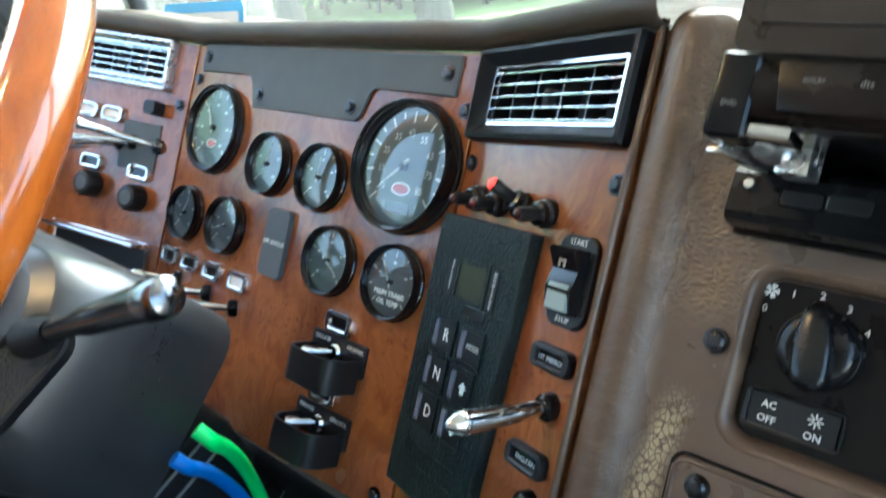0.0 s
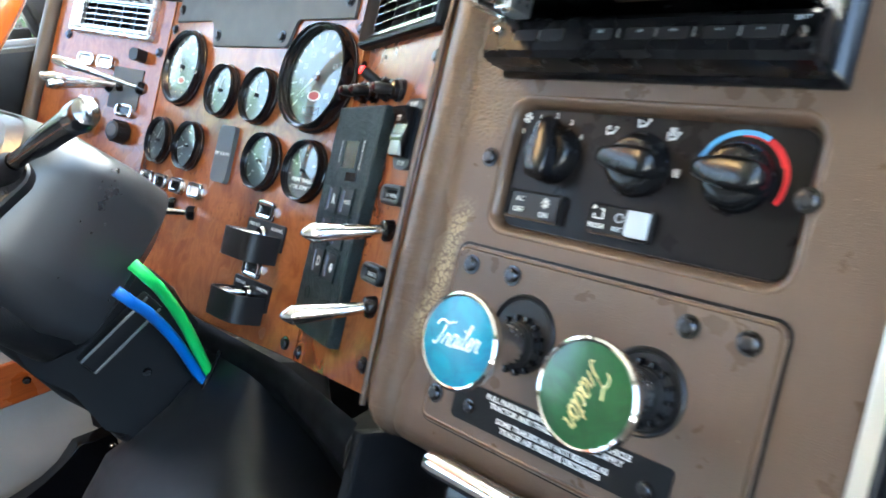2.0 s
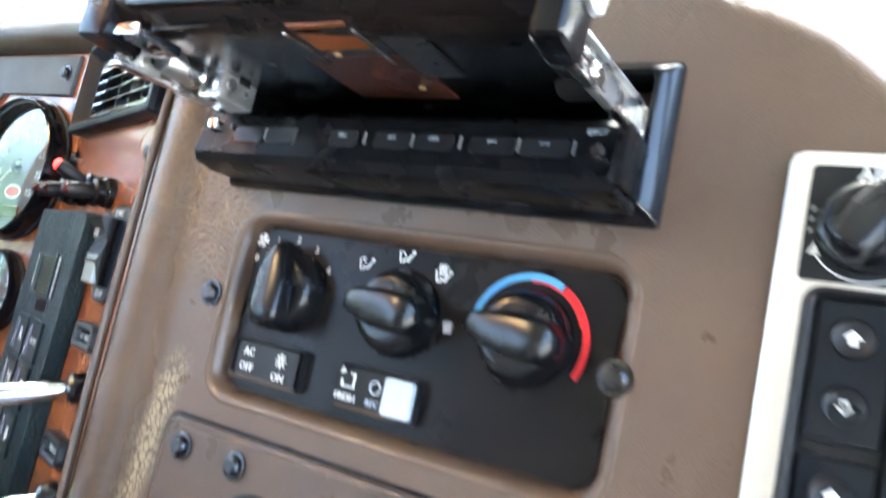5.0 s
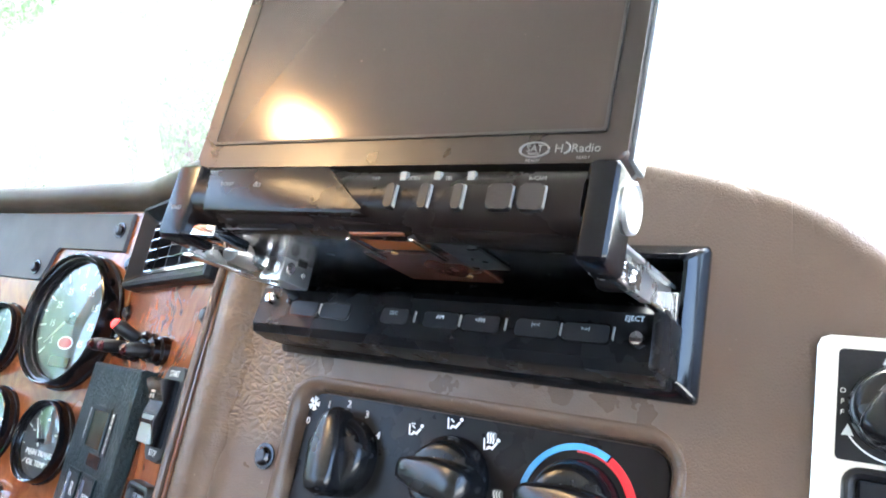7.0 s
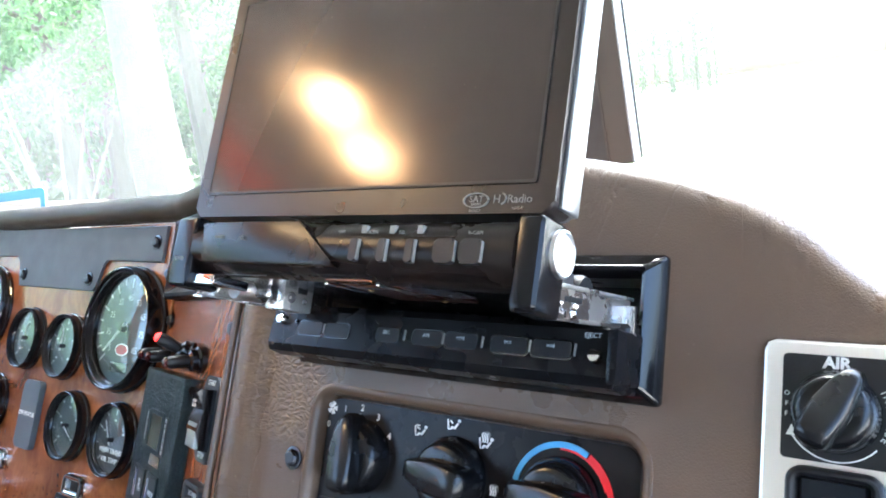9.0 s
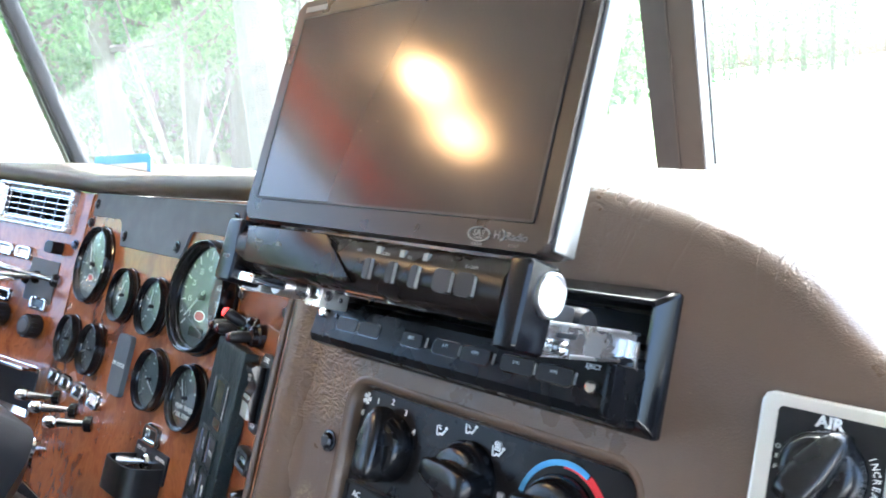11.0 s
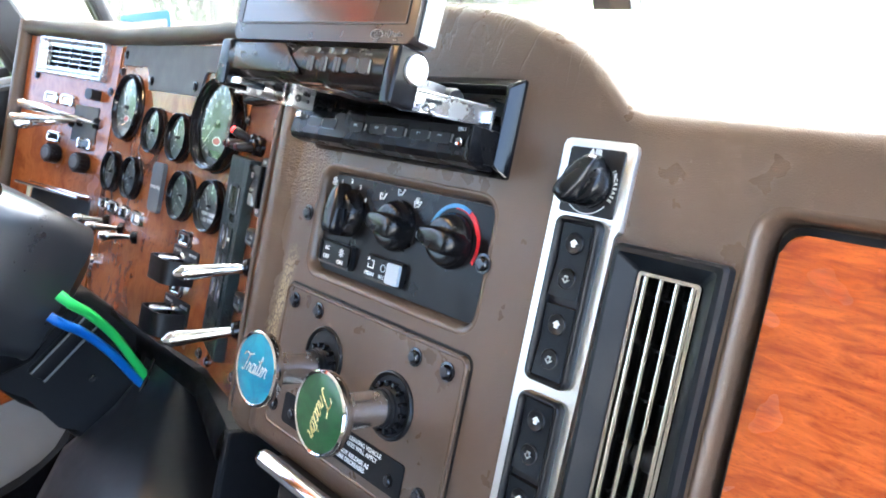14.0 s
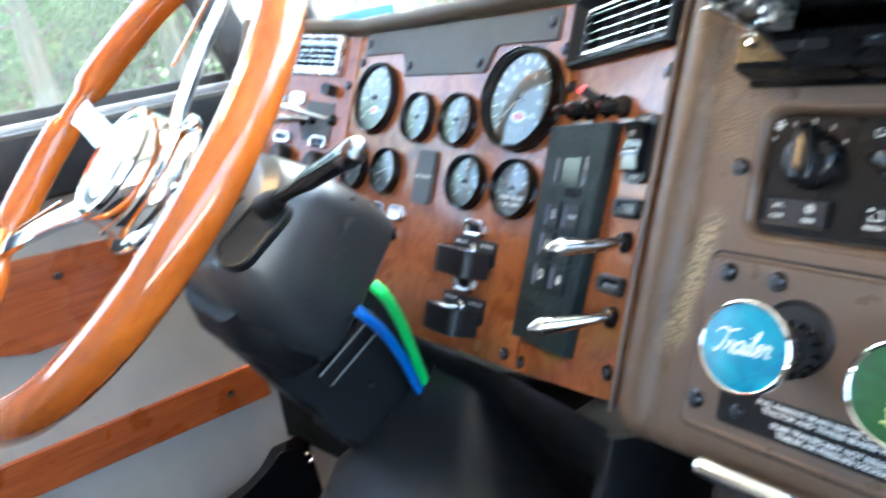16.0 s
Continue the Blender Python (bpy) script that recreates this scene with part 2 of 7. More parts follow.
CAP_BLACK = plastic("cap_black", (0.005, 0.005, 0.006), 0.20, 500, 0.0001, 0.08, spec=0.24)
BLACK_SOFT = plastic("soft_black", (0.008, 0.008, 0.009), 0.50, 700, 0.0005, 0.4, spec=0.20)
COVER_GREY = plastic("slate_plate", (0.088, 0.100, 0.110), 0.58, 700, 0.0004, 0.4, 0.1, 0.2)
KEYPAD = plastic("keypad_grain", (0.009, 0.016, 0.016), 0.46, 420, 0.0016, 1.0, 0.2, 0.20)
KNOB = plastic("knob_plastic", (0.005, 0.0055, 0.0065), 0.25, 600, 0.0001, 0.08, spec=0.42)
DIM_PRINT = plastic("dim_print", (0.16, 0.16, 0.155), 0.5)
COLUMN = plastic("column_plastic", (0.018, 0.019, 0.021), 0.33, 700, 0.0002, 0.18, 0.3, 0.95)
PANEL_BROWN = plastic("brown_black_panel", (0.008, 0.0065, 0.0065), 0.30, 900, 0.0002, 0.2, 0.15, 0.19)
CHROME = metal("chrome", (0.70, 0.70, 0.70), 0.06, 0.1)
BRIGHT_STEEL = metal("bright_steel", (0.86, 0.86, 0.85), 0.35, 0.1)
STEEL = metal("brushed_steel", (0.66, 0.66, 0.65), 0.22, 0.3)
GREY_METAL = metal("dark_metal", (0.20, 0.20, 0.21), 0.3, 0.3)


def brushed_plate():
    """Satin metal drawn lengthwise: very fine streaks in the roughness."""
    n = Nodes("satin_plate", 0.32, 1.0, (0.90, 0.89, 0.875))
    streak = n.noise(900, 3, 0.6, 0.0, n.mapping((1.0, 1.0, 0.03)))
    n.put("Roughness", n.ramp(streak, [(0.35, (0.29,) * 3), (0.65, (0.36,) * 3)]))
    n.bump(streak, 0.05, 0.0001)
    return n.mat


BRUSHED = brushed_plate()
SCREW = metal("black_oxide", (0.070, 0.070, 0.075), 0.20, 0.3)
CHAMPAGNE = metal("champagne_metal", (0.62, 0.585, 0.53), 0.22, 0.02)
BLACK_FRAME = plastic("vent_black", (0.006, 0.008, 0.011), 0.38, 500, 0.0003, 0.2, spec=0.22)
GAUGE_PRINT = plastic("gauge_print", (0.42, 0.44, 0.42), 0.5)
STEM_CHROME = metal("stem_chrome", (0.88, 0.89, 0.91), 0.24, 0.1)
STALK_CHROME = metal("stalk_chrome", (0.24, 0.24, 0.25), 0.16)
WHITE = plastic("white_print", (0.75, 0.75, 0.73), 0.5)
DIAL = plastic("dial_green_black", (0.045, 0.062, 0.055), 0.5, 500, 0.0001, 0.1)
DIAL_BLACK = plastic("dial_black", (0.034, 0.038, 0.040), 0.5, 500, 0.0001, 0.1)
GLASS = pane("gauge_glass", (0.97, 1.0, 0.98), 0.02, 0.085)
# The film amounts are set to imitate glare haze over the outside.
WINDOW = dusty(pane("window_glass", (0.97, 0.99, 0.98), 0.01, 0.012, 7.0), 0.014)
VENT_GLASS = dusty(pane("vent_glass", (0.97, 0.99, 0.98), 0.03, 0.03, 5.0), 0.22)
DOOR_GLASS = dusty(pane("door_glass", (0.97, 0.99, 0.98), 0.01, 0.02, 6.0), 0.028)
RED_GLOW = glow("red_lamp", (1.0, 0.02, 0.015), 0.4)
RED = plastic("red_print", (0.62, 0.012, 0.02), 0.4)
BADGE_RED = plastic("badge_red", (0.34, 0.030, 0.035), 0.4)
BLUE = plastic("blue_print", (0.08, 0.33, 0.62), 0.4)
GREEN_TUBE = plastic("green_hose", (0.06, 0.62, 0.12), 0.42, 300, 0.0003, 0.2, 0.15)
BLUE_TUBE = plastic("blue_hose", (0.012, 0.13, 0.50), 0.45, 300, 0.0003, 0.2, 0.2)
GREY_KEY = plastic("grey_key", (0.42, 0.48, 0.53), 0.4)
BEIGE = plastic("beige_vinyl", (0.34, 0.30, 0.26), 0.55, 500, 0.0005, 0.4, 0.12)
HEADLINER = plastic("headliner", (0.30, 0.285, 0.265), 0.9, 500, 0.001, 0.5, 0.15)
CARPET = plastic("black_carpet", (0.020, 0.019, 0.018), 0.95, 600, 0.003, 1.0, 0.4)
# Colour of an added strip that is only meant to reflect in the screen.
STREAK_RED = plastic("streak_red_brown", (0.50, 0.060, 0.016), 0.30, 300, 0.0005, 0.3, 0.3)
SILL_GREY = plastic("sill_grey", (0.30, 0.32, 0.34), 0.35)
GASKET = plastic("rubber_gasket", (0.030, 0.031, 0.033), 0.55)
POST_GREY = plastic("post_grey", (0.042, 0.038, 0.034), 0.5)


# ---- building blocks ----
def link_mesh(name, bm, mat, smooth=True, angle=35):
    me = bpy.data.meshes.new(name)
    bmesh.ops.recalc_face_normals(bm, faces=bm.faces)
    if smooth:
        for f in bm.faces:
            f.smooth = True
        for e in bm.edges:
            e.smooth = len(e.link_faces) == 2 and e.calc_face_angle(0) < radians(angle)
            if e.smooth and e.calc_face_angle(0) > 0.05:
                small, large = sorted(f.calc_area() for f in e.link_faces)
                e.smooth = large < 25 * small
    bm.to_mesh(me)
    bm.free()
    me.materials.append(mat)
    return new(name, me)


def thing(name, m, label, category, group="", kind=""):
    ob = new(name)
    ob.empty_display_size = 0.01
    ob.matrix_world = m
    return tagged(ob, label, category, group, kind)


def part(name, bm, mat, parent, label="", m=None, angle=35):
    ob = link_mesh(name, bm, mat, True, angle)
    ob.parent = parent
    if m is not None:
        ob.matrix_basis = m
    if label:
        ob["label"] = label
    return ob


def single(name, bm, mat, m, label, category, group="", kind="", angle=35):
    ob = link_mesh(name, bm, mat, True, angle)
    ob.matrix_world = m
    return tagged(ob, label, category, group, kind)


def box(bm, c, s, bevel=0.0, seg=2):
    g = bmesh.ops.create_cube(bm, size=1.0, matrix=Matrix.LocRotScale(Vector(c), None, Vector(s)))
    if bevel:
        edges = {e for v in g["verts"] for e in v.link_edges}
        bmesh.ops.bevel(bm, geom=list(edges), offset=bevel, segments=seg, affect="EDGES", profile=0.6)
    return bm


def block(c, s, bevel=0.0, seg=2):
    return box(bmesh.new(), c, s, bevel, seg)


def rounded(w, h, r, n=5, cx=0.0, cz=0.0):
    """Outline of a rounded rectangle in x, z."""
    out = []
    for sx, sz, a0 in ((1, 1, 0), (-1, 1, 90), (-1, -1, 180), (1, -1, 270)):
        for i in range(n + 1):
            a = radians(a0 + 90 * i / n)
            out.append((cx + sx * (w / 2 - r) + r * math.cos(a), cz + sz * (h / 2 - r) + r * math.sin(a)))
    return out


def prism(bm, outline, y0, y1, bevel=0.0, seg=2, m=None):
    """An outline in x, z drawn out from y0 to y1, its y0 rim bevelled."""
    a = [bm.verts.new((x, y0, z)) for x, z in outline]
    b = [bm.verts.new((x, y1, z)) for x, z in outline]
    n = len(a)
    front = bm.faces.new(a)
    bm.faces.new(list(reversed(b)))
    for i in range(n):
        bm.faces.new((a[i], b[i], b[(i + 1) % n], a[(i + 1) % n]))
    if bevel:
        bmesh.ops.bevel(bm, geom=list(front.edges), offset=bevel, segments=seg, affect="EDGES", profile=0.5)
    if m is not None:
        bmesh.ops.transform(bm, matrix=m, verts=list({v for v in bm.verts if v in set(a + b)}))
    return bm


def slab(w, h, r, y0, y1, bevel=0.0, cx=0.0, cz=0.0, n=5, seg=2):
    return prism(bmesh.new(), rounded(w, h, r, n, cx, cz), y0, y1, bevel, seg)


def frame_ring(outer, inner, y0, y1, inner_y0=None):
    """A frame between two outlines of equal count; its inner rim may sit at another depth."""
    bm = bmesh.new()
    iy = y0 if inner_y0 is None else inner_y0
    of, inf = ([bm.verts.new((x, y, z)) for x, z in o] for o, y in ((outer, y0), (inner, iy)))
    ob, inb = ([bm.verts.new((x, y1, z)) for x, z in o] for o in (outer, inner))
    n = len(of)
    for i in range(n):
        j = (i + 1) % n
        bm.faces.new((of[i], of[j], inf[j], inf[i]))
        bm.faces.new((ob[j], ob[i], inb[i], inb[j]))
        bm.faces.new((of[j], of[i], ob[i], ob[j]))
        bm.faces.new((inf[i], inf[j], inb[j], inb[i]))
    return bm


def ring_stack(rings, n=5):
    """Rounded rectangles (width, height, corner, centre x, centre z, y) joined one to the next."""
    bm = bmesh.new()
    loops = [[bm.verts.new((x, y, z)) for x, z in rounded(w, h, r, n, cx, cz)] for w, h, r, cx, cz, y in rings]
    for a, c in zip(loops, loops[1:]):
        for i in range(len(a)):
            j = (i + 1) % len(a)
            bm.faces.new((a[i], a[j], c[j], c[i]))
    return bm


def lathe(profile, n=32, bm=None, m=None):
    """A profile of (radius, y) turned round the y axis."""
    bm = bm or bmesh.new()
    rings = []
    for r, y in profile:
        if r < 1e-6:
            rings.append([bm.verts.new((0, y, 0))])
        else:
            rings.append([bm.verts.new((r * math.cos(2 * math.pi * i / n), y, r * math.sin(2 * math.pi * i / n))) for i in range(n)])
    for a, b in zip(rings, rings[1:]):
        for i in range(n):
            j = (i + 1) % n
            if len(a) == 1 and len(b) == 1:
                continue
            if len(a) == 1:
                bm.faces.new((a[0], b[i], b[j]))
            elif len(b) == 1:
                bm.faces.new((a[i], a[j], b[0]))
            else:
                bm.faces.new((a[i], a[j], b[j], b[i]))
    if m is not None:
        bmesh.ops.transform(bm, matrix=m, verts=[v for ring in rings for v in ring])
    return bm


def smooth_path(points, steps=6):
    pts = [Vector(p) for p in points]
    out = []
    for i in range(len(pts) - 1):
        p0, p1, p2, p3 = pts[max(i - 1, 0)], pts[i], pts[i + 1], pts[min(i + 2, len(pts) - 1)]
        for k in range(steps):
            t = k / steps
            out.append(0.5 * (2 * p1 + (p2 - p0) * t + (2 * p0 - 5 * p1 + 4 * p2 - p3) * t * t + (3 * p1 - p0 - 3 * p2 + p3) * t ** 3))
    return out + [pts[-1]]


def tube(path, radius, n=10, bm=None, closed=False):
    bm = bm or bmesh.new()
    pts = [Vector(p) for p in path]
    up, rings = None, []
    for i, p in enumerate(pts):
        a, b = (pts[i - 1], pts[(i + 1) % len(pts)]) if closed else (pts[max(i - 1, 0)], pts[min(i + 1, len(pts) - 1)])
        d = (b - a).normalized()
        if up is None:
            up = d.orthogonal().normalized()
        up = (up - d * up.dot(d)).normalized()
        side = d.cross(up)
        r = radius(i / (len(pts) - 1)) if callable(radius) else radius
        rings.append([bm.verts.new(p + r * (up * math.cos(2 * math.pi * k / n) + side * math.sin(2 * math.pi * k / n))) for k in range(n)])
    for a, b in zip(rings, rings[1:] + ([rings[0]] if closed else [])):
        for k in range(n):
            bm.faces.new((a[k], a[(k + 1) % n], b[(k + 1) % n], b[k]))
    if not closed:
        bm.faces.new(list(reversed(rings[0])))
        bm.faces.new(rings[-1])
    return bm


def grid_sheet(columns, bm=None):
    """A sheet through columns of equally many points."""
    bm = bm or bmesh.new()
    cols = [[bm.verts.new(p) for p in c] for c in columns]
    for a, b in zip(cols, cols[1:]):
        for i in range(len(a) - 1):
            bm.faces.new((a[i], b[i], b[i + 1], a[i + 1]))
    return bm


def cut(ob, cutters):
    """Cuts meshes out of ob for good."""
    for c in cutters:
        mod = ob.modifiers.new("cut", "BOOLEAN")
        mod.operation, mod.object, mod.solver = "DIFFERENCE", c, "EXACT"
    bpy.context.view_layer.update()
    got = bpy.data.meshes.new_from_object(ob.evaluated_get(bpy.context.evaluated_depsgraph_get()))
    ob.modifiers.clear()
    ob.data = got
    for c in cutters:
        bpy.data.objects.remove(c)
    bm = bmesh.new()
    bm.from_mesh(got)
    bmesh.ops.remove_doubles(bm, verts=bm.verts[:], dist=2e-5)
    bmesh.ops.dissolve_degenerate(bm, edges=bm.edges[:], dist=2e-5)
    bm.to_mesh(got)
    bm.free()
    for p in got.polygons:
        p.use_smooth = True
    got.set_sharp_from_angle(angle=radians(40))


def lettering(text, size, mat, parent, at, turn=0.0, name="lettering", depth=0.0003, shear=0.0, align="CENTER", m=None, label="", bold=0.0):
    """Text on a face that looks along -y, at (x, y, z) of its thing."""
    cu = bpy.data.curves.new(name, "FONT")
    cu.body, cu.size, cu.extrude, cu.align_x, cu.align_y, cu.shear = text, size, depth, align, "CENTER", shear
    cu.resolution_u, cu.offset = 2, bold
    src = new("source", cu)
    bpy.context.view_layer.update()
    me = bpy.data.meshes.new_from_object(src.evaluated_get(bpy.context.evaluated_depsgraph_get()))
    bpy.data.objects.remove(src)
    me.materials.clear()
    me.materials.append(mat)
    ob = new(name, me)
    ob.parent = parent
    ob.matrix_basis = m if m is not None else pose(*at, 90, 0, 0) @ pose(0, 0, 0, 0, 0, turn)
    if label:
        ob["label"] = label
    return ob


def screw_mesh(r=0.0045):
    """A pan head with a cross slot, on a flat washer."""
    bm = lathe([(0, 0.0), (r * 1.35, 0.0), (r * 1.35, -r * 0.22), (r, -r * 0.25), (r * 0.95, -r * 0.55), (r * 0.7, -r * 0.8), (r * 0.5, -r * 0.85)], 16)
    rim = [v for v in bm.verts if abs(v.co.y + r * 0.85) < 1e-7]
    for k in range(4):
        a = k * math.pi / 2 + 0.5
        m = Matrix.Rotation(a, 4, "Y") @ Matrix.Translation((r * 0.36, -r * 0.72, 0))
        g = bmesh.ops.create_cube(bm, size=1.0, matrix=m @ Matrix.Diagonal((r * 0.34, r * 0.25, r * 0.36, 1)).to_4x4() @ Matrix.Translation((0.35, 0, 0.7)))
    bm.faces.new(rim)
    me = bpy.data.meshes.new("screw")
    bmesh.ops.recalc_face_normals(bm, faces=bm.faces)
    for f in bm.faces:
        f.smooth = False
    bm.to_mesh(me)
    bm.free()
    me.materials.append(SCREW)
    return me


SCREW_MESH, SMALL_SCREW = screw_mesh(0.0048), screw_mesh(0.0034)


def screw(parent, x, y, z, small=False):
    ob = new("screw", SMALL_SCREW if small else SCREW_MESH)
    ob.parent = parent
    ob.matrix_basis = pose(x, y, z, 0, random.uniform(0, 90), 0)
    return ob


# ---- cab shell (world: x right, y ahead, z up) ----
def wall_box(name, c, s, mat, label, category="wall"):
    return single(name, block(c, s, 0.01), mat, Matrix(), label, category, kind="structure")


wall_box("floor", (-0.05, -0.55, -0.03), (2.5, 3.0, 0.06), CARPET, "black carpet on the cab floor", "floor")
# Overhang past the windshield is added, unseen, to keep sun off the column.
wall_box("ceiling", (-0.05, -0.446, 1.93), (2.5, 2.608, 0.06), HEADLINER, "tan padded headliner of the cab, with an added unseen overhang against the sun", "ceiling")
wall_box("wall_back", (-0.05, -1.75, 0.95), (2.5, 0.06, 2.0), HEADLINER, "tan padded back wall of the cab", "wall")


def firewall():
    bm = bmesh.new()
    box(bm, (-0.05, 0.80, 0.48), (2.5, 0.06, 0.96), 0.005)
    return single("wall_front", bm, BLACK_SOFT, Matrix(), "black firewall below the dashboard", "wall", kind="structure")


firewall()


def side_wall(name, x, label, sill, back):
    """A door side with its window opening, as sill, header and rear post."""
    bm = bmesh.new()
    box(bm, (x, -0.67, sill / 2), (0.07, 3.2, sill), 0.004)
    box(bm, (x, -0.75, 1.84), (0.07, 3.0, 0.22), 0.004)
    box(bm, (x, (back - 1.75) / 2, (sill + 1.73) / 2), (0.07, back + 1.75, 1.73 - sill), 0.004)
    return single(name, bm, BEIGE, Matrix(), label, "wall", kind="structure")


side_wall("wall_left", -1.085, "beige door side with a closed window", 1.06, -1.30)
side_wall("wall_right", 0.985, "beige passenger side with a wide window", 0.80, -1.50)

# windshield posts and glass
LEFT_FOOT, MID_FOOT, RIGHT_FOOT = Vector((-1.07, 0.545, 1.095)), Vector((-0.075, 0.712, 1.095)), Vector((0.97, 0.545, 1.075))
LEAN = Vector((0.0, -0.215, 1.0)).normalized()


def post(name, foot, length, w, d, mat, label, lean=LEAN, turn=0.0):
    m = Matrix.Translation(foot) @ Vector((0, 0, 1)).rotation_difference(lean).to_matrix().to_4x4() @ Matrix.Rotation(turn, 4, "Z")
    bm = block((0, 0, length / 2), (w, d, length), min(w, d) * 0.3, 3)
    box(bm, (0, -d * 0.42, length / 2), (w * 0.35, d * 0.5, length), d * 0.1)
    return single(name, bm, mat, m, label, "window post", kind="structure")


post("trim_left", LEFT_FOOT, 0.85, 0.024, 0.024, GASKET, "dark rubber-edged windshield post")


def centre_post():
    """The post of the split windshield: two flat strips that meet in a fine ridge, with a paler side and a rubber seal, cut square at its foot."""
    m = Matrix.Translation(MID_FOOT) @ Vector((0, 0, 1)).rotation_difference(Vector((0.045, -0.195, 0.98))).to_matrix().to_4x4()
    t = thing("trim_middle", m, "dark grey centre post of the split windshield", "window post", kind="structure")
    part("strip", block((-0.0118, 0, 0.42), (0.0225, 0.015, 0.84), 0.0010), GASKET, t)
    part("strip", block((0.0110, 0, 0.42), (0.0222, 0.015, 0.84), 0.0010), POST_GREY, t, "brown-grey strip")
    part("ridge", block((0, -0.0072, 0.42), (0.0020, 0.0030, 0.84), 0.0006), POST_GREY, t, "fine raised seam")
    part("side", block((0.0228, 0.0010, 0.42), (0.0016, 0.0150, 0.84), 0.0005), SILL_GREY, t, "pale grey painted side")
    part("seal", block((0.0236, 0.0098, 0.42), (0.0030, 0.0030, 0.84), 0.0008), BLACK, t, "black rubber seal")


centre_post()
post("trim_right", RIGHT_FOOT, 0.85, 0.05, 0.06, GASKET, "dark windshield post on the passenger side")
post("trim_door", Vector((-1.06, 0.40, 1.05)), 0.85, 0.05, 0.06, GASKET, "dark door window frame post", Vector((0, -0.34, 1)).normalized())


def glass_sheet(name, a, b, label):
    a, b, up = a - LEAN * 0.10, b - LEAN * 0.10, LEAN * 0.95
    bm = bmesh.new()
    vs = [bm.verts.new(p) for p in (a, b, b + up, a + up)]
    bm.faces.new(vs)
    g = bmesh.ops.extrude_face_region(bm, geom=bm.faces[:])
    bmesh.ops.translate(bm, vec=(0, 0.004, 0), verts=[v for v in g["geom"] if isinstance(v, bmesh.types.BMVert)])
    ob = single(name, bm, WINDOW, Matrix(), label, "window", kind="structure")
    ob.visible_shadow = False
    return ob


glass_sheet("window_1", LEFT_FOOT, MID_FOOT, "clear driver side windshield pane")


def door_glass():
    # Its scattering film imitates the haze that lightens the trees behind.
    bm = block((-1.098, -0.42, 1.40), (0.004, 1.78, 0.66), 0.0)
    ob = single("window_3", bm, DOOR_GLASS, Matrix(), "clear driver door window with a film of painted haze", "window", kind="structure")
    ob.visible_shadow = False


door_glass()


def vent_glass():
    """The fixed quarter pane between the door post and the windshield post; a heavy white film imitates its glare."""
    up = LEAN * 0.80
    a, b = LEFT_FOOT + Vector((0, -0.012, -0.05)), Vector((-1.068, 0.425, 1.045))
    bm = bmesh.new()
    bm.faces.new([bm.verts.new(p) for p in (a, b, b + Vector((0, -0.34, 1)).normalized() * 0.80, a + up)])
    g = bmesh.ops.extrude_face_region(bm, geom=bm.faces[:])
    bmesh.ops.translate(bm, vec=(-0.004, 0, 0), verts=[v for v in g["geom"] if isinstance(v, bmesh.types.BMVert)])
    ob = single("window_4", bm, VENT_GLASS, Matrix(), "quarter pane ahead of the door, whitened by painted glare", "window", kind="structure")
    ob.visible_shadow = False


vent_glass()
glass_sheet("window_2", MID_FOOT, RIGHT_FOOT, "clear passenger side windshield pane")


# ---- dashboard body ----
def lerp_table(table, x):
    if x <= table[0][0]:
        return table[0][1]
    for (x0, v0), (x1, v1) in zip(table, table[1:]):
        if x <= x1:
            t = (x - x0) / (x1 - x0)
            t = t * t * (3 - 2 * t) if len(table) < 4 else t
            return v0 + (v1 - v0) * t
    return table[-1][1]


dashboard = thing("dashboard", DASH, "brown grained vinyl truck dashboard with a raised centre pod", "dashboard")
CREST = [(-0.17, 0.167), (-0.08, 0.170), (-0.01, 0.171), (0.057, 0.1655), (0.10, 0.1555), (0.134, 0.1435), (0.150, 0.1345), (0.164, 0.1225), (0.174, 0.111), (0.183, 0.1055), (0.21, 0.1050), (0.3, 0.105), (0.8, 0.103)]


def crest(x):
    return sum(lerp_table(CREST, x + d) for d in (-0.006, 0, 0.006)) / 3


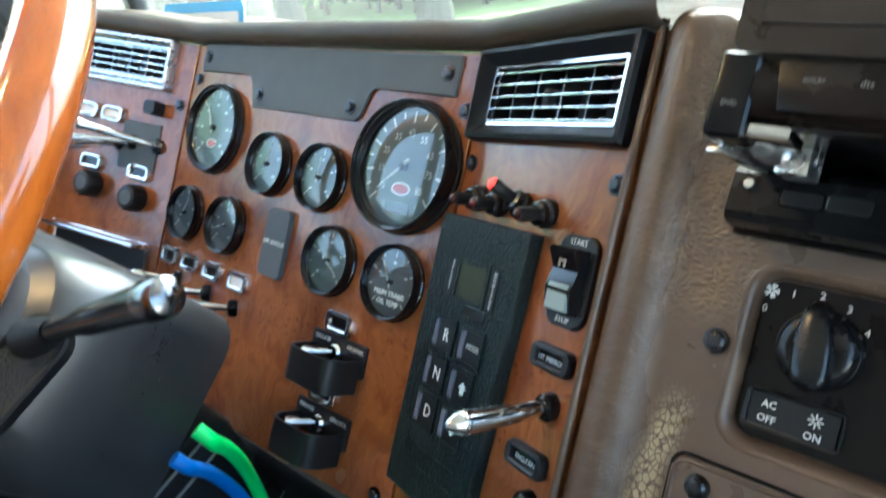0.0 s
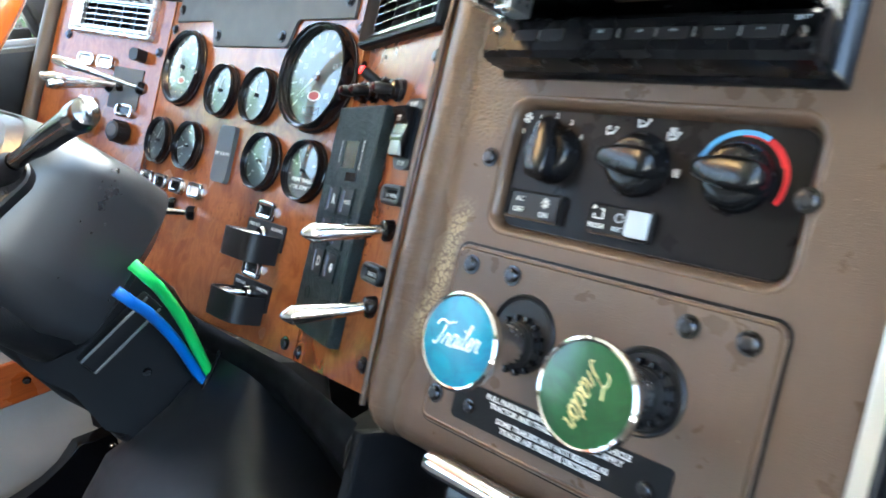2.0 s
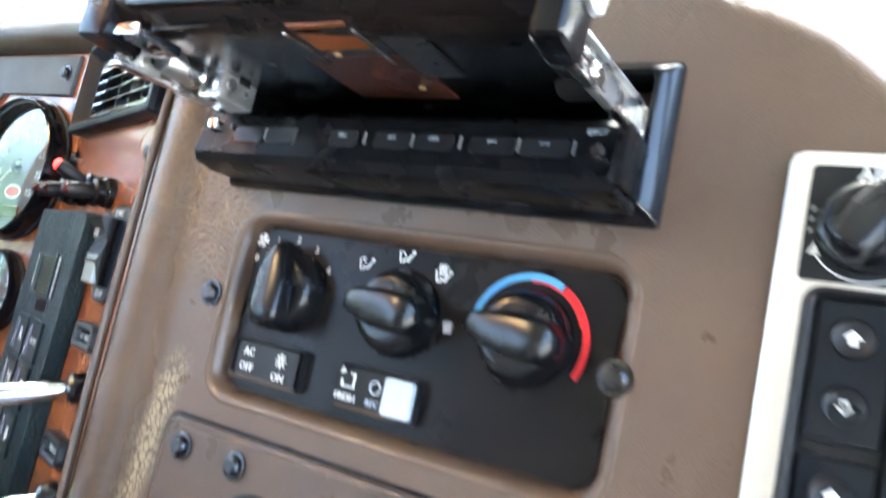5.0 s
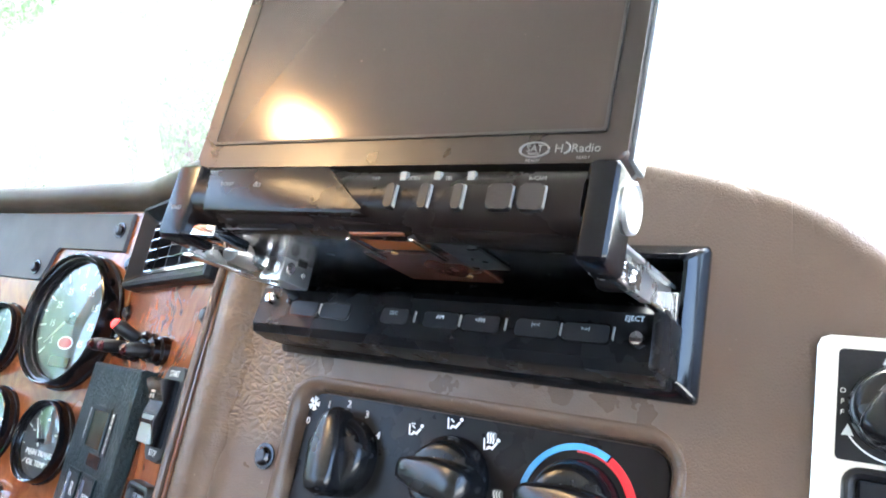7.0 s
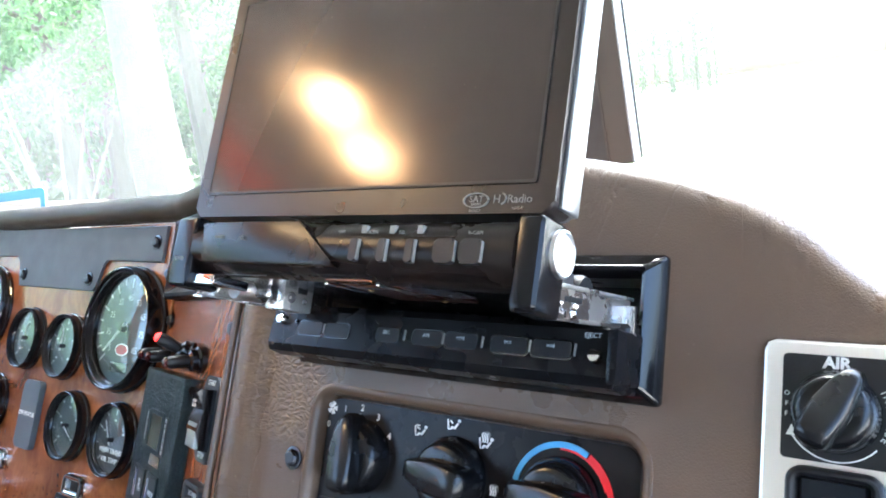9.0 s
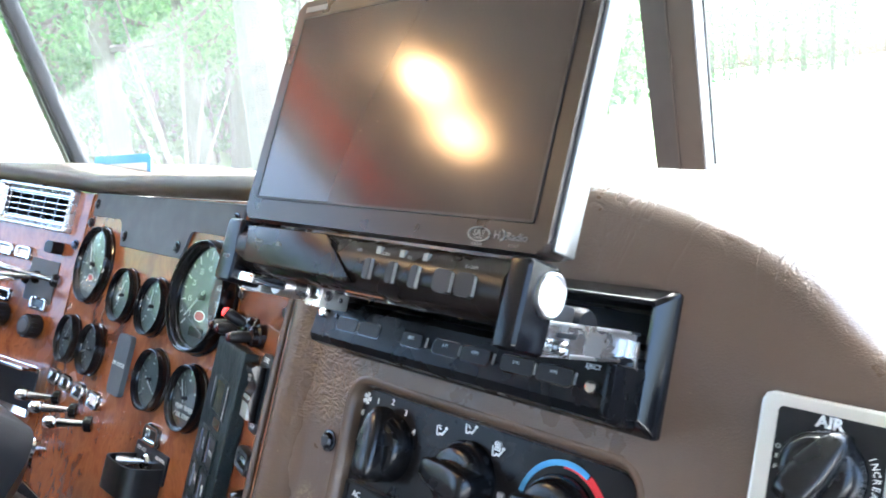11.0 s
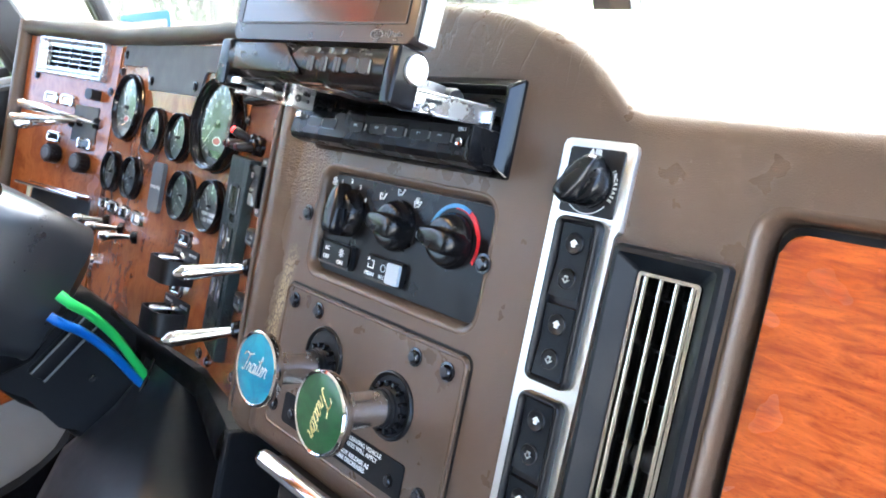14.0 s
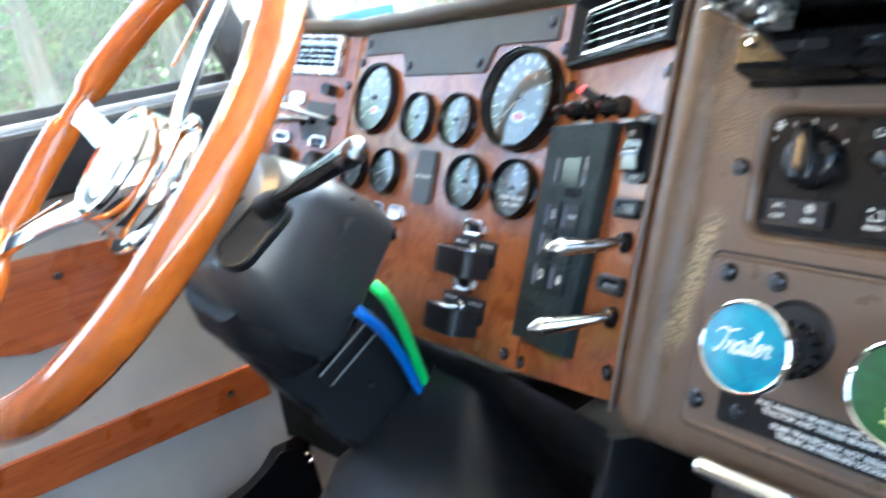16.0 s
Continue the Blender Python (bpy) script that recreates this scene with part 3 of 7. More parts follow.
def console():
    """The pod: padded face, rolled crest, top running ahead to the windshield; closed behind so that openings can be cut."""
    xs = [-0.166, -0.1655, -0.164, -0.161, -0.157, -0.152, -0.146, -0.140, -0.134, -0.128] + [-0.12 + 0.01 * i for i in range(34)] + [0.23 + 0.03 * i for i in range(25)]
    cols = []
    for x in xs:
        t = max(0.0, min(1.0, (x + 0.166) / 0.038))
        swell = -0.010 * math.sin(math.pi * t) + 0.012 * (1 - min(1, (x + 0.166) / 0.008)) ** 2 if x < -0.128 else 0.0
        top, low = crest(x), -0.203 - 0.05 * max(0.0, min(1.0, (x - 0.12) / 0.04))
        corner = 0.022 * (1 - min(1.0, (x + 0.166) / 0.03)) ** 2
        low += corner
        prof = [(0.34, low + 0.10), (0.06, low - 0.004), (0.022, low - 0.004), (0.010, low - 0.001), (0.004, low + 0.004), (0.0, low + 0.012)]
        r = 0.016
        prof += [(0.0, low + 0.012 + (top - r - low - 0.012) * i / 24) for i in range(1, 25)]
        prof += [(r - r * math.cos(a), top - r + r * math.sin(a)) for a in (radians(10 * k) for k in range(1, 10))]
        prof += [(r + 0.906 * s, top + 0.4226 * s - 0.34 * s) for s in (0.03, 0.08, 0.15, 0.25, 0.34)]
        cols.append([(x, y + (swell if y < 0.05 else 0), z) for y, z in prof])
    bm = grid_sheet(cols)
    for side in (0, -1):
        bm.verts.ensure_lookup_table()
        n = len(cols[0])
        first = 0 if side == 0 else (len(cols) - 1) * n
        ring = [bm.verts[first + i] for i in range(n)]
        bm.faces.new(ring)
    n = len(cols[0])
    a = [bm.verts[i * n] for i in range(len(cols))]
    b = [bm.verts[i * n + n - 1] for i in range(len(cols))]
    for i in range(len(cols) - 1):
        bm.faces.new((a[i], b[i], b[i + 1], a[i + 1]))
    ob = part("console_skin", bm, VINYL, dashboard, "brown grained vinyl, crazed and worn along its bolster", angle=50)

    def cutter(w, h, r, depth, cx, cz):
        c = link_mesh("cutter", slab(w, h, r, -0.05, depth, 0, cx, cz), VINYL)
        c.matrix_world = DASH
        return c

    cut(ob, [cutter(0.198, 0.092, 0.017, 0.0100, 0.006, -0.0025), cutter(0.190, 0.046, 0.002, 0.16, 0.003, 0.083),
             cutter(0.058, 0.155, 0.003, 0.10, 0.2255, -0.0475), cutter(0.4515, 0.326, 0.016, 0.022, 0.484, -0.100)])
    return ob


console()
part("edge_piping", tube([(-0.1655, -0.0015 - 0.004 * math.sin(math.pi * k / 30), 0.160 - 0.352 * k / 30) for k in range(31)], 0.0024, 10), POLISHED_VINYL, dashboard, "thin vinyl piping along the bolster")


def recess_lip(w, h, r, cx, cz, roll, deep):
    """A rolled vinyl lip round an opening: swells, then turns in."""
    steps = ((0.0, 0.0004), (0.10, -0.0002), (0.28, -0.0004), (0.48, 0.0002), (0.68, 0.0016), (0.86, 0.0042), (1.0, deep))
    bm = ring_stack([(w + 0.001 - 2 * roll * f, h + 0.001 - 2 * roll * f, max(0.004, r - roll * f), cx, cz, y) for f, y in steps], 6)
    return part("recess_lip", bm, POLISHED_VINYL, dashboard, "rolled vinyl lip with polished wear", angle=60)


recess_lip(0.198, 0.092, 0.017, 0.006, -0.0025, 0.0077, 0.0098)
recess_lip(0.4515, 0.326, 0.016, 0.484, -0.100, 0.0065, 0.0215)

PLAN = [(-0.960, -0.020), (-0.742, 0.052), (-0.327, 0.052), (-0.160, -0.003)]


def plan_offset(o):
    """The panel line moved by o towards the driver."""
    pts = [Vector(p) for p in PLAN]
    out = []
    for i, p in enumerate(pts):
        ns = []
        for a, b in ((i - 1, i), (i, i + 1)):
            if a >= 0 and b < len(pts):
                d = (pts[b] - pts[a]).normalized()
                ns.append(Vector((d.y, -d.x)))
        n = sum(ns, Vector((0, 0))).normalized()
        out.append(p + n * (o / max(0.5, n.dot(ns[0]))))
    return out


def brow():
    """The padded lip over the instrument panels, and the dash top behind it."""
    prof = [(-0.004, 0.156), (0.006, 0.1555), (0.012, 0.158), (0.0155, 0.163), (0.0155, 0.169), (0.012, 0.1745), (0.005, 0.1785), (-0.006, 0.180)]
    prof += [(-0.006 - 0.906 * s, 0.180 + 0.4226 * s - 0.16 * s) for s in (0.02, 0.06, 0.12, 0.2, 0.34)]
    rows = []
    for o, z in prof:
        line = plan_offset(max(o, -0.02))
        back = -min(0.0, o + 0.02)
        rows.append([Vector((p.x, p.y + back, z)) for p in line])
    cols = []
    for k in range(len(PLAN) - 1):
        for i in range(12 if k < 2 else 13):
            t = i / 12
            cols.append([r[k].lerp(r[k + 1], t) for r in rows])
    bm = grid_sheet(cols)
    bmesh.ops.solidify(bm, geom=bm.faces[:], thickness=0.003)
    return part("brow", bm, DARK_VINYL, dashboard, "rolled brown vinyl lip above the gauges")


brow()


def end_roll():
    p = Vector((-0.966, -0.022, 0))
    path = [(p.x, p.y - 0.004, z) for z in (0.176, 0.16, 0.10, 0.0, -0.1, -0.2, -0.23)]
    bm = tube(path, 0.011, 12)
    box(bm, (p.x - 0.004, p.y + 0.06, -0.03), (0.014, 0.13, 0.41), 0.005)
    return part("end_roll", bm, DARK_VINYL, dashboard, "rolled vinyl edge at the end of the dash")


end_roll()


def under_dash():
    bm = bmesh.new()
    cols = []
    for p, q in zip(plan_offset(0.006), plan_offset(-0.10)):
        cols.append([(p.x, p.y + 0.004, -0.205 if p.x > -0.2 else -0.214), (p.x, p.y - 0.002, -0.222), (p.x, p.y, -0.238), (p.x, p.y + 0.03, -0.262), (q.x, q.y + 0.05, -0.40), (q.x, q.y + 0.10, -0.52)])
    grid_sheet(cols, bm)
    bmesh.ops.solidify(bm, geom=bm.faces[:], thickness=0.004)
    return part("knee_panel", bm, BLACK_SOFT, dashboard, "black panel under the gauges", angle=50)


under_dash()
part("console_skirt", block((-0.160, 0.195, -0.410), (0.010, 0.400, 0.400), 0.003), BLACK_SOFT, dashboard, "black side panel under the console")

# ---- wood panels ----
RIGHT_FACE = DASH @ pose(-0.327, 0.052, 0, 0, 0, -18.3)
LEFT_FACE = DASH @ pose(-0.742, 0.052, 0, 0, 0, 18.3)
MAIN_FACE = DASH @ pose(0, 0.052, 0)


def wood_panel(name, outline, face, label, screws):
    t = thing(name, face, label, "instrument panel", "wood panels of the dash")
    part("board", prism(bmesh.new(), outline, 0.0, 0.012, 0.0012), BURL, t)
    for x, z in screws:
        screw(t, x, -0.0002, z)
    return t


wood_panel("gauge_board", [(-0.740, 0.155), (-0.740, -0.215), (-0.50, -0.2145), (-0.3285, -0.2075), (-0.3285, 0.155)], MAIN_FACE,
           "glossy burl veneer board that carries the gauges", [(-0.728, 0.117), (-0.338, 0.110), (-0.345, -0.195), (-0.728, -0.19)])
wood_panel("switch_board", [(0.0005, 0.0900), (0.0005, -0.2075), (0.168, -0.186), (0.171, 0.155), (0.1640, 0.155), (0.1640, 0.0900)], RIGHT_FACE,
           "glossy burl veneer board with the shift keypad", [(0.0095, 0.072), (0.163, 0.068), (0.011, -0.196), (0.158, -0.166)])
wood_panel("toggle_board", [(-0.0005, 0.155), (-0.0005, -0.215), (-0.226, -0.225), (-0.226, 0.155), (-0.1870, 0.155), (-0.1870, 0.0985), (-0.0300, 0.0985), (-0.0300, 0.155)], LEFT_FACE,
           "glossy burl veneer board with chrome toggle switches", [(-0.012, 0.085), (-0.195, 0.092), (-0.012, -0.19)])


def cover_plate():
    t = thing("cover_plate", MAIN_FACE, "slate grey blanking plate screwed above the gauges", "cover plate")
    pts = [(-0.722, 0.156), (-0.722, 0.126), (-0.629, 0.126), (-0.622, 0.120), (-0.614, 0.094), (-0.458, 0.092), (-0.452, 0.097), (-0.446, 0.118), (-0.441, 0.122), (-0.350, 0.1195), (-0.350, 0.1515)]
    part("plate", prism(bmesh.new(), list(reversed(pts)), -0.003, 0.0, 0.0008), COVER_GREY, t)
    for x, z in ((-0.712, 0.141), (-0.361, 0.137), (-0.605, 0.106), (-0.466, 0.103)):
        screw(t, x, -0.003, z)


cover_plate()


# ---- gauges ----
def gauge(x, z, r, dial, label, group, pointer, marks=9, sweep=(225, -45), depth=0.014, text=None, badge=False, window=False, numbers=()):
    t = thing("gauge", MAIN_FACE @ pose(x - 0.004, 0, z), label, "gauge", group)
    depth *= 0.82
    part("bezel", lathe([(r * 1.03, 0.0), (r * 1.03, -0.0025), (r * 1.0, -0.0035), (r * 1.0, -depth * 0.60), (r * 0.99, -depth * 0.82), (r * 0.975, -depth * 0.97), (r * 0.955, -depth), (r * 0.94, -depth * 0.96), (r * 0.933, -depth * 0.80), (r * 0.915, -depth * 0.78), (r * 0.905, -depth * 0.66), (r * 0.895, -depth * 0.5), (r * 0.875, -depth * 0.44), (r * 0.87, -0.002)], 48), BLACK_GLOSS, t)
    part("dial", lathe([(0, -0.0045), (r * 0.875, -0.0045), (r * 0.875, -0.001)], 40), dial, t)
    bm = bmesh.new()
    for i in range(marks):
        a = radians(sweep[0] + (sweep[1] - sweep[0]) * i / (marks - 1))
        long = 0.16 if i % 2 == 0 else 0.09
        m = Matrix.Rotation(-a, 4, "Y") @ Matrix.Translation((r * (0.82 - long / 2), -0.0048, 0))
        bmesh.ops.create_cube(bm, size=1, matrix=m @ Matrix.Diagonal((r * long, 0.0004, r * 0.028, 1)).to_4x4())
    part("scale_marks", bm, GAUGE_PRINT, t)
    n_text = (marks + 1) // 2
    for i in range(n_text):
        a = radians(sweep[0] + (sweep[1] - sweep[0]) * i / max(1, n_text - 1))
        if numbers:
            lettering(str(numbers[i]), r * 0.15, GAUGE_PRINT, t, (r * 0.50 * math.cos(a), -0.0048, r * 0.50 * math.sin(a)), name="numeral", depth=0.0001)
        else:
            part("numeral_bar", block((r * 0.52 * math.cos(a), -0.0048, r * 0.52 * math.sin(a)), (r * 0.10, 0.0004, r * 0.05)), GAUGE_PRINT, t)
    a = radians(pointer)
    needle = bmesh.new()
    bmesh.ops.create_cone(needle, cap_ends=True, segments=6, radius1=r * 0.026, radius2=r * 0.010, depth=r * 0.72,
                          matrix=Matrix.Rotation(-a, 4, "Y") @ Matrix.Translation((r * 0.22, -0.0085, 0)) @ Matrix.Rotation(radians(90), 4, "Y"))
    part("needle", needle, GAUGE_PRINT, t, "thin white pointer")
    part("hub", lathe([(0, -0.0098), (r * 0.05, -0.0098), (r * 0.065, -0.0090), (r * 0.065, -0.0046)], 14), BLACK, t)
    if text:
        for k, line in enumerate(text):
            lettering(line, r * 0.19, WHITE, t, (0, -0.0049, -r * (0.30 + 0.24 * k)))
    if badge:
        part("badge", lathe([(0, -0.0051), (r * 0.13, -0.0051), (r * 0.13, -0.0046)], 24), BADGE_RED, t, "small red oval badge", m=pose(0, 0, -r * 0.34) @ Matrix.Diagonal((1.25, 1, 0.6, 1)).to_4x4())
        part("badge_rim", lathe([(0, -0.0049), (r * 0.155, -0.0049), (r * 0.155, -0.0046)], 24), WHITE, t, m=pose(0, 0, -r * 0.34) @ Matrix.Diagonal((1.25, 1, 0.64, 1)).to_4x4())
    if window:
        part("odometer", block((0, -0.005, -r * 0.62), (r * 0.5, 0.001, r * 0.16), 0.0003), BLACK_GLOSS, t)
    glass = part("glass", lathe([(0, -depth * 0.62), (r * 0.55, -depth * 0.60), (r * 0.885, -depth * 0.5)], 40), GLASS, t, "clear reflective glass")
    glass.visible_shadow = False
    return t


SMALL, BIG = "small round gauges", "large round gauges"
gauge(-0.668, 0.066, 0.047, DIAL, "large round tachometer with a white pointer", BIG, 118, 13, badge=True)
gauge(-0.380, 0.061, 0.0535, DIAL, "large round speedometer with a deep black bezel", BIG, 222, 17, (222, -42), 0.020, badge=True, window=True, numbers=tuple(range(5, 90, 10)))
gauge(-0.561, 0.041, 0.0305, DIAL, "small round gauge with a pale green-black dial", SMALL, 70)
gauge(-0.481, 0.0385, 0.0305, DIAL, "small round gauge with its pointer upright", SMALL, 88)
gauge(-0.692, -0.0285, 0.0295, DIAL_BLACK, "small round gauge with twin short scales", SMALL, 60)
gauge(-0.613, -0.0285, 0.0295, DIAL_BLACK, "small round gauge with a black dial", SMALL, 200)
gauge(-0.447, -0.030, 0.0305, DIAL, "small round gauge with a dark green dial", SMALL, 330)
gauge(-0.368, -0.031, 0.0305, DIAL_BLACK, "small round transmission oil temperature gauge", SMALL, 120, text=("MAIN TRANS", "OIL TEMP"))


# ---- air vents ----
SATIN_FRAME = metal("satin_silver", (0.62, 0.62, 0.63), 0.30)


def air_vent(m, w, h, slats, label, inner_in=(0.014, 0.014, 0.012, 0.012), upright=False, steel=CHROME, surround=None):
    """A black framed vent with chrome slats and darker vanes behind."""
    t = thing("air_vent", m, label, "air vent", "dash air vents")
    iw, ih = w - inner_in[0] - inner_in[1], h - inner_in[2] - inner_in[3]
    icx, icz = (inner_in[0] - inner_in[1]) / 2, (inner_in[3] - inner_in[2]) / 2
    part("frame", ring_stack([(w, h, 0.003, 0, 0, 0.004), (w, h, 0.003, 0, 0, -0.0055), (w - 0.003, h - 0.003, 0.002, 0, 0, -0.0085), (w - 0.008, h - 0.008, 0.002, 0, 0, -0.0090), (iw + 0.003, ih + 0.003, 0.002, icx, icz, -0.0015), (iw, ih, 0.002, icx, icz, 0.001), (iw, ih, 0.002, icx, icz, 0.02)], 3), surround or BLACK_FRAME, t, angle=20)
    part("duct", slab(iw + 0.004, ih + 0.004, 0.002, 0.045, 0.048, 0, icx, icz), BLACK, t)
    for s in (-1, 1):
        part("duct_side", block((icx + s * iw / 2, 0.0265, icz), (0.002, 0.041, ih)), BLACK, t)
        part("duct_side", block((icx, 0.0265, icz + s * ih / 2), (iw, 0.041, 0.002)), BLACK, t)
    part("chrome_edge", frame_ring(rounded(iw, ih, 0.002, 3, icx, icz), rounded(iw - 0.004, ih - 0.004, 0.001, 3, icx, icz), -0.001, 0.004), steel, t)
    span = iw if upright else ih
    for i in range(slats):
        at = -span / 2 + span * (i + 0.5) / slats
        size = (0.0024, 0.008, ih - 0.004) if upright else (iw - 0.004, 0.0045, 0.0013)
        c = (icx + at, 0.004, icz) if upright else (icx, 0.004, icz + at)
        part("slat", block(c, size, 0.0006), steel, t)
    across = ih if upright else iw
    for i in range(5):
        at = -across / 2 + across * (i + 0.5) / 5
        c = (icx, 0.024, icz + at) if upright else (icx + at, 0.018, icz)
        part("vane", block(c, (iw, 0.016, 0.0015) if upright else (0.0015, 0.016, ih)), BLACK if upright else GREY_METAL, t)
    c = (icx + 0.1 * iw, 0.012, icz - 0.20 * ih) if upright else (icx - 0.1 * iw, 0.014, icz)
    part("thumb_wheel", lathe([(0, -0.006), (0.006, -0.006), (0.007, -0.004), (0.007, 0.006), (0, 0.006)], 16), BLACK, t, m=pose(*c, 0, 0, 90) if upright else pose(*c, 90, 0, 0))
    return t


air_vent(RIGHT_FACE @ pose(0.0835, -0.001, 0.1215), 0.163, 0.066, 5, "black framed dash vent with chrome slats")
air_vent(LEFT_FACE @ pose(-0.1085, -0.001, 0.126), 0.160, 0.058, 5, "silver framed dash vent with bright chrome slats", (0.012, 0.012, 0.009, 0.009), surround=SATIN_FRAME)
air_vent(DASH @ pose(0.2255, -0.001, -0.0475), 0.062, 0.158, 4, "tall black framed vent with upright chrome slats", (0.0135, 0.0135, 0.012, 0.012), True, CHAMPAGNE)

# ---- glovebox ----
glove = thing("glovebox", DASH @ pose(0.484, 0.012, -0.100), "orange glossy wood glovebox lid set in brown vinyl", "glovebox")
part("lid", slab(0.428, 0.304, 0.010, -0.003, 0.0095, 0.0020, 0, 0, 6, 3), GLOVE_WOOD, glove)
part("gasket", frame_ring(rounded(0.437, 0.312, 0.011, 4), rounded(0.420, 0.296, 0.008, 4), 0.0060, 0.0096), BLACK, glove, "black gap seal")


# ---- climate controls ----
def control_knob(parent_m, x, y, z, r, grip, label, group, pale=False, h=0.023):
    """A skirted rotary knob with a tapered grip bar; grip is where its pointer end looks, degrees from +x."""
    t = thing("control_knob", parent_m @ pose(x, y, z), label, "knob", group)
    part("skirt", lathe([(0, -0.007), (r * 0.80, -0.007), (r * 0.94, -0.006), (r, -0.003), (r, 0.0)], 36), KNOB, t)
    turn = Matrix.Rotation(-radians(grip), 4, "Y")
    bm = bmesh.new()
    cols = []
    for k in range(15):
        u = -0.98 + 2.14 * k / 14
        end = math.sqrt(max(0.0, 1 - abs((u - 0.09) / 1.07) ** 5))
        taper = 1.0 - 0.42 * max(0.0, (u - 0.1) / 1.06)
        wide, crown = 0.50 * r * taper * (0.35 + 0.65 * end), 0.42 * r * taper * (0.35 + 0.65 * end)
        top = h * (1.0 - 0.30 * (u + 0.98) / 2.14) * (0.72 + 0.28 * end)
        half = [(wide, 0.004), (wide * 0.93, top * 0.45), (crown * 1.02, top * 0.84), (crown * 0.93, top * 0.95), (crown * 0.70, top * 0.995)]
        cols.append([(u * r, -d, w) for w, d in half] + [(u * r, -top, 0.0)] + [(u * r, -d, -w) for w, d in reversed(half)])
    grid_sheet(cols, bm)
    for col in (cols[0], cols[-1]):
        bm.faces.new([bm.verts.new(p) for p in col])
    bmesh.ops.remove_doubles(bm, verts=bm.verts[:], dist=1e-6)
    part("grip", bm, KNOB, t, m=turn, angle=62)
    part("body", lathe([(0, -h * 0.50), (r * 0.60, -h * 0.52), (r * 0.74, -h * 0.51), (r * 0.83, -h * 0.46), (r * 0.88, -h * 0.38), (r * 0.93, -0.006)], 40), KNOB, t, angle=50)
    part("pointer_line", block((r * 0.78, -h * 0.63, 0), (r * 0.22, 0.0012, r * (0.12 if pale else 0.05))), WHITE if pale else DIM_PRINT, t, m=turn)
    return t


def small_shape(parent, pts, x, y, z, mat=None, name="symbol", thick=0.0004, turn=0.0):
    bm = prism(bmesh.new(), pts, -thick, 0.0002)
    return part(name, bm, mat or WHITE, parent, m=pose(x, y, z, 0, -turn, 0))


def arc_band(r0, r1, a0, a1, n=20):
    pts = [(r1 * math.cos(radians(a0 + (a1 - a0) * i / n)), r1 * math.sin(radians(a0 + (a1 - a0) * i / n))) for i in range(n + 1)]
    return pts + [(r0 * math.cos(radians(a1 + (a0 - a1) * i / n)), r0 * math.sin(radians(a1 + (a0 - a1) * i / n))) for i in range(n + 1)]


